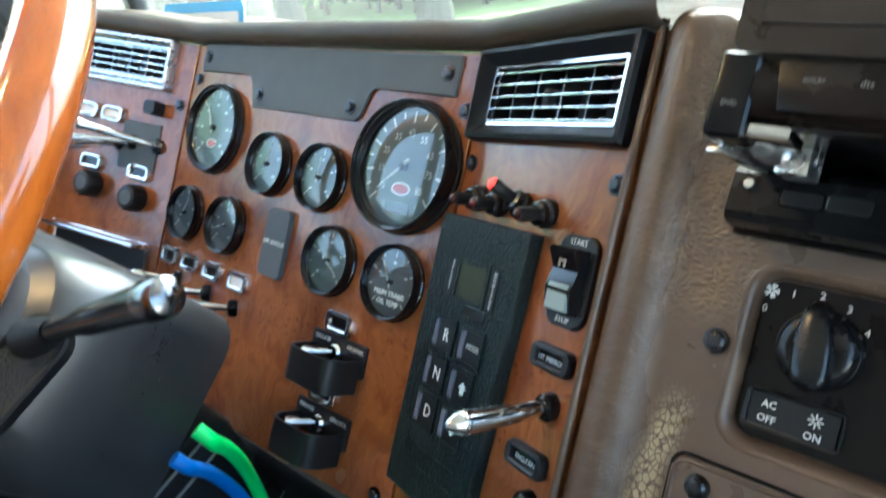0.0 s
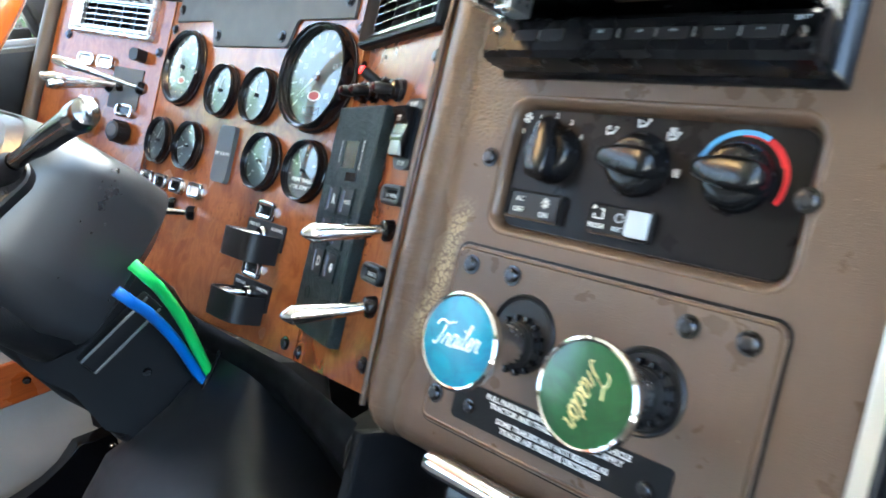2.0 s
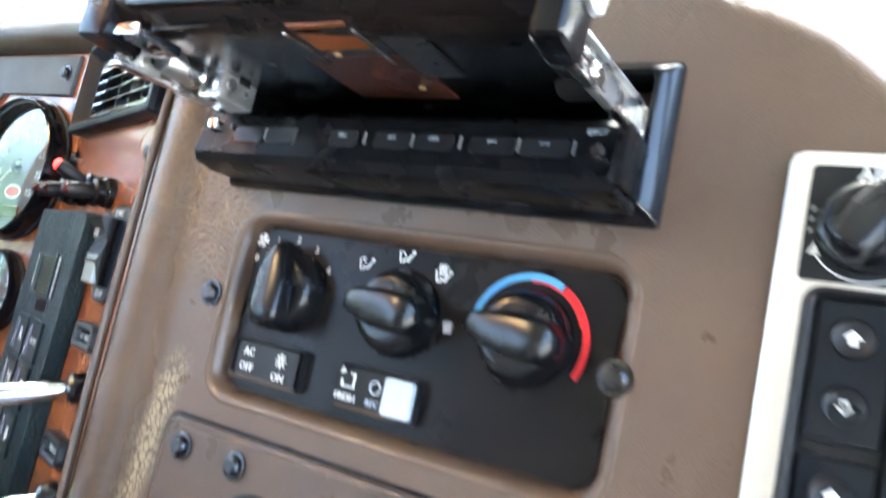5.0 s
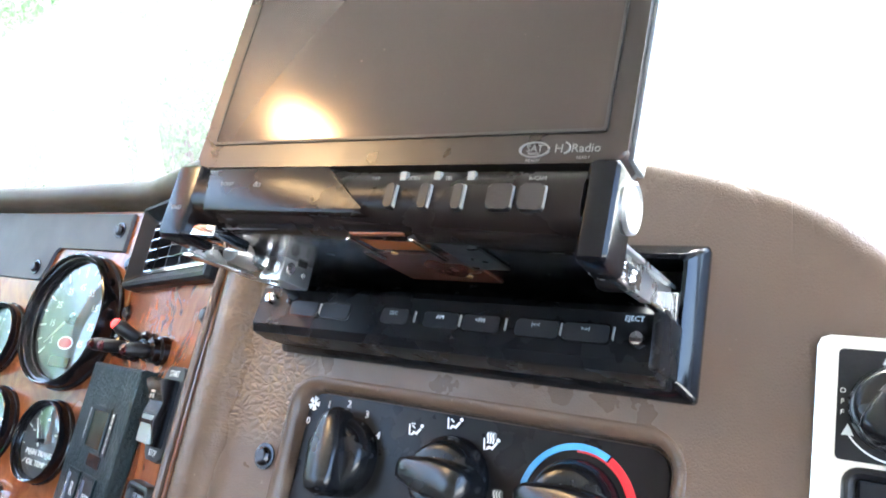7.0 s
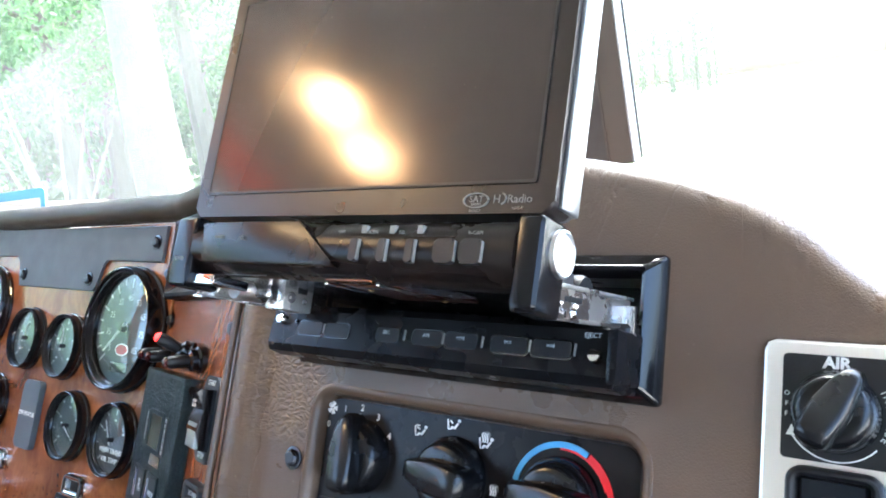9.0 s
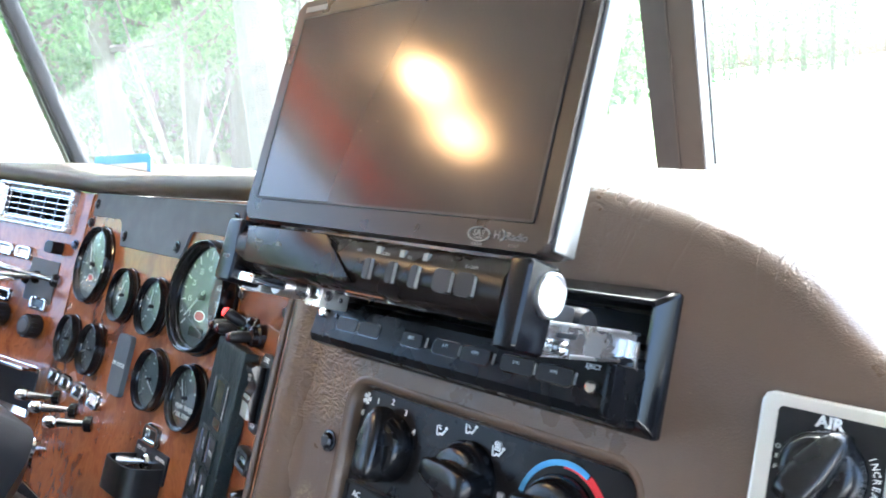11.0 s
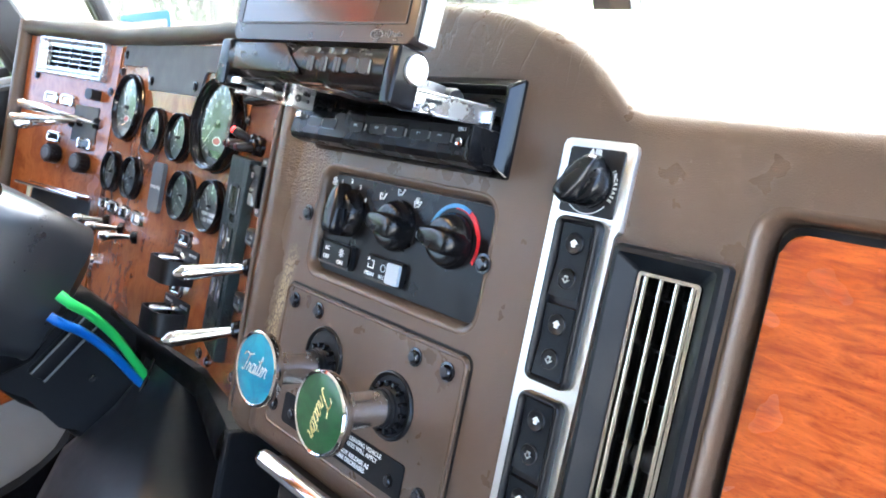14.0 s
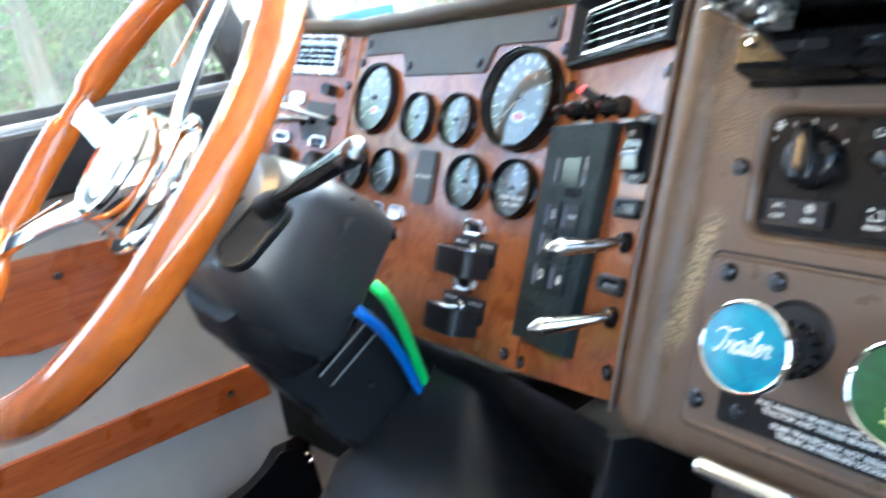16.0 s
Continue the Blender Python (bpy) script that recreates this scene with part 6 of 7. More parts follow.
def guarded_switch(x, z, words, label):
    """A chrome toggle on a black name plate behind a curved black guard."""
    t = thing("guarded_switch", MAIN_FACE @ pose(x, 0, z), label, "guarded switch", "guarded lock switches")
    part("name_plate", slab(0.0690, 0.0270, 0.002, -0.0020, 0.0, 0.0004), BLACK, t)
    lettering(words[0], 0.0050, WHITE, t, (-0.0210, -0.0022, 0.0075), depth=0.0001)
    lettering(words[1], 0.0050, WHITE, t, (0.0210, -0.0022, 0.0075), depth=0.0001)
    bm = bmesh.new()
    n = 14
    for k in range(n + 1):
        a = math.pi * k / n
        px, py = 0.0300 * math.copysign(abs(math.cos(a)) ** 0.45, math.cos(a)), -0.002 - 0.034 * math.sin(a) ** 0.5
        qx, qy = px * 0.95, py + 0.0018
        for zz in (-0.0270, 0.0010):
            bm.verts.new((px, py, zz)), bm.verts.new((qx, qy, zz))
    bm.verts.ensure_lookup_table()
    for k in range(n):
        i, j = 4 * k, 4 * k + 4
        for a, b in ((0, 2), (2, 3), (3, 1), (1, 0)):
            bm.faces.new((bm.verts[i + a], bm.verts[j + a], bm.verts[j + b], bm.verts[i + b]))
    part("guard", bm, BLACK, t, "curved black plastic guard", angle=50)
    part("nut", lathe([(0.0080, -0.002), (0.0080, -0.0060), (0.0060, -0.0085)], 12), CHROME, t)
    part("toggle", lathe([(0.0030, -0.005), (0.0036, -0.018), (0.0050, -0.024), (0.0050, -0.030), (0, -0.032)], 16), CHROME, t, m=pose(-0.002, 0, 0, 8, 0, -35))
    return t


guarded_switch(-0.4190, -0.1020, ("DEFLATE", "NORMAL"), "chrome toggle behind a curved black guard")
guarded_switch(-0.4210, -0.1640, ("ENGAGE", "UNLOCK"), "chrome lock toggle behind a curved black guard")

# ---- left board: toggles, knobs, ash box ----
for s, z in ((-0.1460, 0.0610), (-0.1060, 0.0610), (-0.1260, 0.0010), (-0.0500, 0.0005)):
    warning_lamp(LEFT_FACE, s, z, 0.0330, 0.0185, "chrome framed indicator lamp", True, lit=z > 0.03)
t = thing("switch_label", LEFT_FACE @ pose(-0.0590, 0, 0.0300), "blue-grey switch name plate", "label")
part("plate", slab(0.0560, 0.0560, 0.002, -0.0015, 0.0, 0.0004), COVER_GREY, t)
LONG = "long chrome toggles"
bat_toggle(LEFT_FACE, -0.0310, 0.0340, (-0.116, -0.072, 0.0430), "long chrome toggle switch", LONG)
bat_toggle(LEFT_FACE, -0.0690, 0.0330, (-0.150, -0.060, 0.0200), "long chrome toggle switch, lowered", LONG)
bat_toggle(LEFT_FACE, -0.0900, 0.0300, (-0.108, -0.078, 0.0090), "chrome toggle switch, lowered", LONG)


def round_knob(s, z, r, label):
    t = thing("dimmer_knob", LEFT_FACE @ pose(s, 0, z), label, "knob", "round dimmer knobs")
    bm = lathe([(0, -0.0200), (r * 0.62, -0.0200), (r * 0.80, -0.0190), (r * 0.88, -0.0170), (r, -0.0060), (r, -0.0020), (r * 0.7, 0.0)], 28)
    part("body", bm, BLACK, t)
    part("cap", lathe([(0, -0.0206), (r * 0.55, -0.0204), (r * 0.60, -0.0196)], 24), COVER_GREY, t, "slate grey cap")
    for k in range(14):
        part("rib", block((r * 0.93, -0.0110, 0), (0.0018, 0.0120, 0.0016), 0.0004), BLACK, t, m=pose(0, 0, 0, 0, 360 * k / 14, 0))


round_knob(-0.1170, -0.0250, 0.0155, "round black dimmer knob")
round_knob(-0.0460, -0.0290, 0.0155, "round black dimmer knob with a grey cap")
t = thing("push_knob", LEFT_FACE @ pose(-0.0410, 0, 0.0760), "small square black push knob", "knob")
part("body", slab(0.0160, 0.0160, 0.003, -0.0160, 0.0, 0.002), BLACK, t)


def ash_box():
    t = thing("ash_box", LEFT_FACE @ pose(-0.0900, 0, -0.1080), "open chrome-lipped ash box in the wood board", "ash box")
    part("frame", frame_ring(rounded(0.1600, 0.0640, 0.006, 4), rounded(0.1440, 0.0480, 0.004, 4), -0.0060, 0.0, -0.0020), CHROME, t, "chrome frame", angle=20)
    part("well", slab(0.1450, 0.0490, 0.004, -0.0012, 0.0, 0.0, 0, 0), BLACK, t)
    part("lid", block((0, -0.0160, 0.0290), (0.1560, 0.0260, 0.0050), 0.0020), CHROME, t, "chrome flip lid, open")


ash_box()
t = thing("key_switch", MAIN_FACE @ pose(-0.7180, 0, -0.1680), "chrome key switch with its key in", "key switch")
part("barrel", lathe([(0.0130, 0.0), (0.0130, -0.0060), (0.0100, -0.0100), (0, -0.0100)], 24), CHROME, t)
part("key", block((0, -0.0200, 0.0), (0.0030, 0.0200, 0.0160), 0.001), STEEL, t)


# ---- drawer under the console ----
t = thing("drawer", DASH @ pose(0.027, 0.0, -0.2235), "dark drawer with a polished chrome top rail", "drawer")
part("front", block((0, 0.012, -0.0200), (0.205, 0.020, 0.070), 0.004), BLACK_GLOSS, t)
part("rail", lathe([(0, -0.105), (0.0068, -0.104), (0.0076, -0.100), (0.0076, 0.100), (0.0068, 0.104), (0, 0.105)], 24), CHROME, t, "polished chrome rail", m=pose(0, -0.016, 0.0250, 0, 0, 90))
part("rail_bed", block((0, 0.0, 0.0210), (0.205, 0.026, 0.0100), 0.002), BLACK, t)
part("red_strip", block((0.012, 0.0015, -0.006), (0.085, 0.002, 0.0080), 0.0005), RED, t, "red stripe")


# ---- steering wheel and column ----
def axle_frame(centre, axis):
    """x to the right across the axle, y along it away from the driver."""
    axis = Vector(axis).normalized()
    side = Vector((1, 0, 0))
    side = (side - axis * side.dot(axis)).normalized()
    return DASH @ Matrix.Translation(centre) @ Matrix((side, -axis, side.cross(-axis).normalized())).transposed().to_4x4()


WHEEL = axle_frame((-0.571, -0.286, -0.0746), (0.0422, -0.9423, 0.332))
COLUMN_FRAME = axle_frame((-0.507, -0.288, -0.059), (0.086, -0.943, 0.321))


GRIP_R = 0.0195


def steering_wheel():
    t = thing("steering_wheel", WHEEL, "varnished wooden steering wheel with chrome spokes and hub", "steering wheel")
    R = 0.253
    spokes = (80, 168, 212)
    ring = [(R * math.cos(a), 0, R * math.sin(a)) for a in (2 * math.pi * k / 96 for k in range(96))]
    part("rim_core", tube(ring, 0.0125, 14, closed=True), RIM_WOOD, t, "slimmer wooden rim core")
    edges = sorted(spokes)
    for i, a0 in enumerate(edges):
        a1 = edges[(i + 1) % 3] + (360 if i == 2 else 0)
        gap = 4.5
        n = max(8, int((a1 - a0) / 3))
        path = [(R * math.cos(radians(a)), 0, R * math.sin(radians(a))) for a in (a0 + gap + (a1 - a0 - 2 * gap) * k / n for k in range(n + 1))]
        part("wood_grip", tube(path, lambda u: GRIP_R - 0.0040 * max(0, 1 - min(u, 1 - u) / 0.015), 22), RIM_WOOD, t, "varnished orange-brown wood grip")
    for a in spokes:
        bm = bmesh.new()
        cols = []
        for f, w, y in ((0.24, 0.040, 0.034), (0.31, 0.036, 0.028), (0.55, 0.028, 0.016), (0.80, 0.027, 0.007), (0.97, 0.034, 0.0)):
            cols.append([(R * f, y - 0.0035, -w / 2), (R * f, y - 0.0045, 0), (R * f, y - 0.0035, w / 2), (R * f, y + 0.0025, w / 2), (R * f, y + 0.0025, -w / 2), (R * f, y - 0.0035, -w / 2)])
        grid_sheet(cols, bm)
        bmesh.ops.remove_doubles(bm, verts=bm.verts[:], dist=1e-6)
        sp = part("spoke", bm, CHROME, t, "polished chrome spoke", m=pose(0, 0, 0, 0, -a, 0), angle=30)
        part("spoke_slot", block((R * 0.60, 0.0095, 0), (R * 0.36, 0.0030, 0.0050), 0.001), RIM_WOOD, sp, m=pose(0, 0, 0, 0, 0, -4.5))
    part("hub", lathe([(0.0490, 0.0020), (0.0490, -0.0010), (0.054, -0.0035), (0.0585, -0.0020), (0.0598, 0.0015), (0.0590, 0.0040), (0.0604, 0.0060), (0.0612, 0.0180), (0.0622, 0.0215), (0.0632, 0.0225), (0.0632, 0.0250), (0.0620, 0.0260), (0.0628, 0.0310), (0.0665, 0.0370), (0.0735, 0.0395), (0.0775, 0.0405), (0.0790, 0.0430), (0.0780, 0.0460), (0.0700, 0.0500), (0.0600, 0.0540), (0.0480, 0.0580), (0.0440, 0.0680), (0.0400, 0.0720)], 56), CHROME, t, "polished chrome hub")
    part("horn_button", lathe([(0, -0.0075), (0.030, -0.0062), (0.043, -0.0030), (0.0455, -0.0005), (0.046, 0.003)], 48), STEM_CHROME, t, "pale domed horn button")
    part("horn_gap", lathe([(0.0440, 0.0010), (0.0500, 0.0006)], 48), BLACK, t, "dark gap round the horn button")
    for k in range(6):
        part("hub_bolt", lathe([(0, -0.0045), (0.0035, -0.0040), (0.0042, -0.002), (0.0042, 0)], 6), CHROME, t, m=pose(0.0745 * math.cos(k * 1.047), 0.0385, 0.0745 * math.sin(k * 1.047)))


steering_wheel()


def loft(sections, bm=None):
    """Rounded-box sections (centre, half width, half height, corner) across the column's axis, joined along it."""
    bm = bm or bmesh.new()
    rings = []
    for y, cx, cz, w, h, r in sections:
        rings.append([bm.verts.new((x, y, z)) for x, z in rounded(2 * w, 2 * h, r, 5, cx, cz)])
    for a, b in zip(rings, rings[1:]):
        n = len(a)
        for i in range(n):
            bm.faces.new((a[i], a[(i + 1) % n], b[(i + 1) % n], b[i]))
    bm.faces.new(rings[0])
    bm.faces.new(list(reversed(rings[-1])))
    return bm


def steering_column():
    t = thing("steering_column", COLUMN_FRAME, "matt black steering column shroud with a chrome-tipped stalk", "steering column")
    to_wheel = COLUMN_FRAME.inverted() @ WHEEL
    part("collar", lathe([(0.040, 0.040), (0.054, 0.046), (0.058, 0.056), (0.060, 0.090), (0.066, 0.110), (0.070, 0.150)], 40), COLUMN, t, "grey-black collar behind the wheel hub", m=to_wheel)
    part("shroud", loft([(0.088, 0.010, -0.012, 0.078, 0.052, 0.040), (0.096, 0.013, -0.014, 0.091, 0.064, 0.045), (0.130, 0.013, -0.020, 0.097, 0.076, 0.036), (0.185, 0.013, -0.024, 0.098, 0.081, 0.028), (0.225, 0.013, -0.024, 0.095, 0.079, 0.028), (0.240, 0.012, -0.018, 0.079, 0.056, 0.036)]), COLUMN, t, "matt black plastic shroud", angle=40)
    cover = loft([(0.092, 0.013, -0.014, 0.0890, 0.0625, 0.045), (0.097, 0.013, -0.014, 0.0924, 0.0654, 0.045), (0.130, 0.013, -0.020, 0.0988, 0.0778, 0.036), (0.185, 0.013, -0.024, 0.0998, 0.0828, 0.028), (0.224, 0.013, -0.024, 0.0968, 0.0808, 0.028)])
    bmesh.ops.bisect_plane(cover, geom=cover.verts[:] + cover.edges[:] + cover.faces[:], plane_co=(0.116, 0.118, -0.050), plane_no=(-0.10, 0.045, 1.0), clear_inner=True)
    bmesh.ops.bisect_plane(cover, geom=cover.verts[:] + cover.edges[:] + cover.faces[:], plane_co=(0, 0.0935, 0), plane_no=(0, 1.0, 0), clear_inner=True)
    bmesh.ops.bisect_plane(cover, geom=cover.verts[:] + cover.edges[:] + cover.faces[:], plane_co=(0, 0.2235, 0), plane_no=(0, 1.0, 0), clear_outer=True)
    part("upper_shroud", cover, COLUMN, t, "upper half of the shroud, lapped over the lower", angle=40)
    part("under_shroud", loft([(0.125, 0.024, -0.076, 0.060, 0.030, 0.028), (0.150, 0.028, -0.084, 0.070, 0.040, 0.034), (0.215, 0.028, -0.088, 0.068, 0.042, 0.034), (0.240, 0.026, -0.082, 0.054, 0.030, 0.026)]), BLACK_SOFT, t, "black lower shroud", angle=40)
    inv = COLUMN_FRAME.inverted() @ DASH
    side = [(-0.176, -0.160), (-0.176, -0.207), (-0.150, -0.248), (-0.118, -0.270), (-0.086, -0.294), (-0.036, -0.317), (-0.026, -0.336), (0.012, -0.358), (0.043, -0.335), (0.044, -0.240), (0.022, -0.215), (0.000, -0.178), (-0.030, -0.160)]
    part("lower_housing", prism(bmesh.new(), side, 0.4725, 0.558, 0.009, 3), BLACK, t, "smooth black lower column housing", m=inv @ pose(0, 0, 0, 0, 0, 90), angle=40)
    part("housing_end", tube([inv @ Vector(v) for v in ((-0.486, -0.168, -0.222), (-0.486, -0.126, -0.246))], 0.011, 16), COLUMN, t, "rounded bolt boss")
    part("boot", loft([(-0.520, -0.310, -0.070, 0.205, 0.170, 0.085), (-0.440, -0.335, -0.076, 0.182, 0.150, 0.080), (-0.360, -0.365, -0.082, 0.160, 0.120, 0.068), (-0.300, -0.404, -0.092, 0.092, 0.078, 0.042), (-0.262, -0.424, -0.096, 0.061, 0.056, 0.024), (-0.238, -0.429, -0.096, 0.052, 0.050, 0.012), (-0.2275, -0.430, -0.096, 0.049, 0.047, 0.008), (-0.2250, -0.430, -0.096, 0.046, 0.044, 0.006)]), BOOT_BLACK, t, "black column boot", m=inv @ pose(0, 0, 0, 90, 0, 0), angle=40)
    part("boot_ridge", tube([inv @ Vector(v) for v in ((-0.4410, 0.0440, -0.231), (-0.4420, 0.0375, -0.262), (-0.4425, 0.0280, -0.298))], 0.0024, 8), BLACK_GLOSS, t, "raised worn edge")
    part("boot_ridge", tube([inv @ Vector(v) for v in ((-0.4450, 0.0490, -0.2250), (-0.4020, 0.0500, -0.2250))], 0.0024, 8), BLACK_GLOSS, t, "raised worn edge")
    n = Vector((0.55, -0.70, 0.45)).normalized()
    run_up = Vector((0.0002, 0.0323, 0.0500)).normalized()
    across = run_up.cross(n).normalized()
    slot_m = inv @ (Matrix.Translation((-0.4119, -0.2008, -0.1109)) @ Matrix((across, -n, run_up)).transposed().to_4x4())
    part("slot_rim", ring_stack([(0.036, 0.080, 0.0175, 0, 0, 0.006), (0.036, 0.080, 0.0175, 0, 0, -0.003), (0.033, 0.077, 0.0160, 0, 0, -0.005), (0.029, 0.073, 0.014, 0, 0, -0.0048), (0.027, 0.071, 0.013, 0, 0, -0.001)]), BLACK, t, "raised oval rim round the stalk slot", m=slot_m)
    # A flat black plate paints the shade of the open slot.
    part("slot", slab(0.028, 0.072, 0.0135, -0.0030, 0.004), CARPET, t, "black plate standing for the slot's dark hollow", m=slot_m)
    a, b = inv @ Vector((-0.4080, -0.1950, -0.0880)), inv @ Vector((-0.2830, -0.1880, -0.0320))
    m = Matrix.Translation(a) @ Vector((0, -1, 0)).rotation_difference(b - a).to_matrix().to_4x4()
    L = (b - a).length
    part("stalk_socket", lathe([(0.012, 0.004), (0.011, -0.010), (0.009, -0.020), (0.007, -0.024)], 20), BLACK_SOFT, t, m=m)
    part("stalk", lathe([(0.0060, -0.015), (0.0065, -L * 0.35), (0.0085, -L * 0.48), (0.0096, -L * 0.86), (0.0098, -L * 0.87)], 24), BLACK_GLOSS, t, "gloss black stalk", m=m)
    part("stalk_cap", lathe([(0.0101, -L * 0.865), (0.0106, -L * 0.88), (0.0107, -L * 0.970), (0.0096, -L * 0.995), (0.0060, -L * 1.01), (0, -L * 1.015)], 24), STALK_CHROME, t, "chrome stalk cap", m=m)
    run = Vector((0.006, 0.035, 0.053)).normalized()
    wide = Vector((0.0, 0.92, -0.40))
    wide = (wide - run * wide.dot(run)).normalized()
    out = wide.cross(run).normalized()
    foot = Vector((-0.462, -0.077, -0.2588))
    strap_m = inv @ (Matrix.Translation(foot) @ Matrix((out, wide, run)).transposed().to_4x4())
    part("strap", block((-0.007, 0, 0.043), (0.014, 0.021, 0.086), 0.002, 2), BLACK, t, "raised black channel on the housing", m=strap_m)
    for e in (-0.0092, 0.0092):
        part("strap_edge", block((0.0004, e, 0.042), (0.0018, 0.0028, 0.083), 0.0008), DIM_PRINT, t, "pale edge strip", m=strap_m)
    sc = new("screw", SMALL_SCREW)
    sc.parent, sc.matrix_basis = t, inv @ pose(-0.4715, -0.0137, -0.2641, 0, 0, 90)
    lev = inv @ Vector((-0.600, -0.105, -0.238))
    part("tilt_lever", tube([lev, inv @ Vector((-0.545, -0.118, -0.262))], lambda u: 0.010 - 0.002 * u, 12), BLACK_GLOSS, t, "black tilt lever with a worn tip")


steering_column()


def hose(points, r, mat, label):
    return single("air_hose", tube(smooth_path(points, 8), r, 12), mat, DASH, label, "hose", "coloured air hoses")


hose([(-0.384, -0.092, -0.143), (-0.3796, -0.080, -0.1514), (-0.4017, -0.050, -0.1692), (-0.4261, -0.010, -0.2019), (-0.4444, 0.034, -0.2495), (-0.449, 0.050, -0.263)], 0.0056, GREEN_TUBE, "bright green plastic air hose beside the column")
hose([(-0.404, -0.092, -0.171), (-0.4015, -0.080, -0.178), (-0.4173, -0.050, -0.1931), (-0.4313, -0.012, -0.2206), (-0.4469, 0.030, -0.2597), (-0.452, 0.046, -0.272)], 0.0054, BLUE_TUBE, "blue plastic air hose beside the column")

# ---- driver's door trim, pedal ----
t = thing("door_trim", Matrix.Translation((-1.046, 0, 0)), "beige door lining with orange-brown wood inlays", "door trim")
part("lining", block((0, -0.30, 0.62), (0.012, 1.2, 0.72), 0.006), BEIGE, t)
bm = prism(bmesh.new(), [(-0.22, 0.895), (-0.25, 0.80), (-0.06, 0.742), (0.05, 0.745), (0.125, 0.79), (0.125, 0.875)], -0.006, 0.004, 0.002)
part("wood_inlay", bm, DOOR_WOOD, t, "orange-brown wood inlay", m=pose(0.010, 0, 0, 0, 0, 90))
bm = prism(bmesh.new(), [(-0.60, 0.600), (-0.60, 0.535), (0.27, 0.515), (0.27, 0.585)], -0.006, 0.004, 0.002)
part("wood_strip", bm, DOOR_WOOD, t, "orange-brown wood strip", m=pose(0.010, 0, 0, 0, 0, 90))
part("arm_pad", block((0.030, -0.56, 0.60), (0.06, 0.75, 0.07), 0.02, 3), BEIGE, t, "beige padded arm rest")
part("sill_cap", block((0.016, -0.30, 1.010), (0.066, 1.35, 0.10), 0.015, 3), BLACK, t, "black window sill cap")
part("sill_strip", block((-0.008, -0.30, 1.064), (0.030, 1.30, 0.012), 0.004), SILL_GREY, t, "pale grey window sill strip")
part("window_seal", block((-0.028, -0.30, 1.076), (0.012, 1.30, 0.020), 0.004), GASKET, t, "dark window seal")
for y, z in ((0.006, 0.845), (0.20, 0.55)):
    ob = new("screw", SCREW_MESH)
    ob.parent, ob.matrix_basis = t, pose(0.0165, y, z, 0, 30, 90)

def kick_bracket():
    """A gloss black bracket beside the door, hollowed along its rear edge, with two bolts."""
    t = thing("kick_bracket", Matrix.Translation((-0.956, 0, 0)), "gloss black bolted bracket standing on the cab floor", "bracket")
    edge = [(0.228, 0.447), (0.280, 0.4445), (0.287, 0.438), (0.296, 0.01), (0.02, 0.01), (0.02, 0.388), (0.08, 0.392), (0.130, 0.398), (0.170, 0.407), (0.198, 0.420), (0.214, 0.434)]
    part("plate", prism(bmesh.new(), list(reversed(edge)), -0.010, 0.020, 0.004, 3), BLACK_GLOSS, t, m=pose(0, 0, 0, 0, 0, 90), angle=40)
    for y, z in ((0.2765, 0.421), (0.2790, 0.403)):
        part("bolt", lathe([(0, -0.0050), (0.0035, -0.0050), (0.0050, -0.0030), (0.0055, 0.0)], 12), CHROME, t, m=pose(0.0102, y, z, 0, 0, 90))


kick_bracket()
box_m = thing("floor_box", Matrix.Translation((-0.20, 0.45, 0.30)), "black engine tunnel cover", "tunnel cover")
part("body", block((0, 0, 0), (0.55, 0.60, 0.56), 0.05, 3), BLACK_SOFT, box_m)
part("lid", block((0, 0, 0.29), (0.50, 0.55, 0.03), 0.012, 3), BLACK_SOFT, box_m)

t = thing("parking_card", Matrix.Translation((-0.915, 0.545, 1.122)) @ pose(0, 0, 0, -12, 0, 8), "white card with a blue border behind the windshield", "card")
part("card", slab(0.165, 0.042, 0.006, -0.0010, 0.0010), WHITE, t)
part("border", frame_ring(rounded(0.165, 0.042, 0.006, 4), rounded(0.145, 0.028, 0.004, 4, 0, -0.006), -0.0018, -0.0010), BLUE, t, "blue printed border")

# ---- dome lamp over the driver ----
t = thing("dome_lamp", Matrix.Translation((-0.765, -0.270, 1.878)), "lit warm twin dome lamp on the headliner", "lamp")
part("base", block((0, 0, 0.0125), (0.12, 0.30, 0.021), 0.006), BEIGE, t)
WARM = glow("warm_lens", (1.0, 0.60, 0.26), 9.5)
for y in (-0.070, 0.070):
    part("lens", lathe([(0, 0.018), (0.034, 0.015), (0.047, 0.007), (0.050, 0.0)], 28), WARM, t, "glowing warm lens", m=pose(0, y, -0.003, -90, 0, 0))

# Made-up, unseen strip: its reflection draws the red spotted streak on the screen.
t = thing("streak_strip", Matrix.Translation((-1.040, -0.30, 1.795)), "made-up red-brown strip with gold dots, mirrored as the screen's red streak", "header trim")
part("strip", block((0, 0, 0), (0.018, 0.95, 0.075), 0.006, 3), STREAK_RED, t)
for k in range(8):
    part("streak_dot", lathe([(0, -0.0045), (0.004, -0.0040), (0.007, -0.0015), (0.0075, 0.0)], 16), GOLD, t, "gold dot mirrored as a spot in the streak", m=pose(0.0092, 0.36 - 0.10 * k, 0.0, 0, 0, 90))


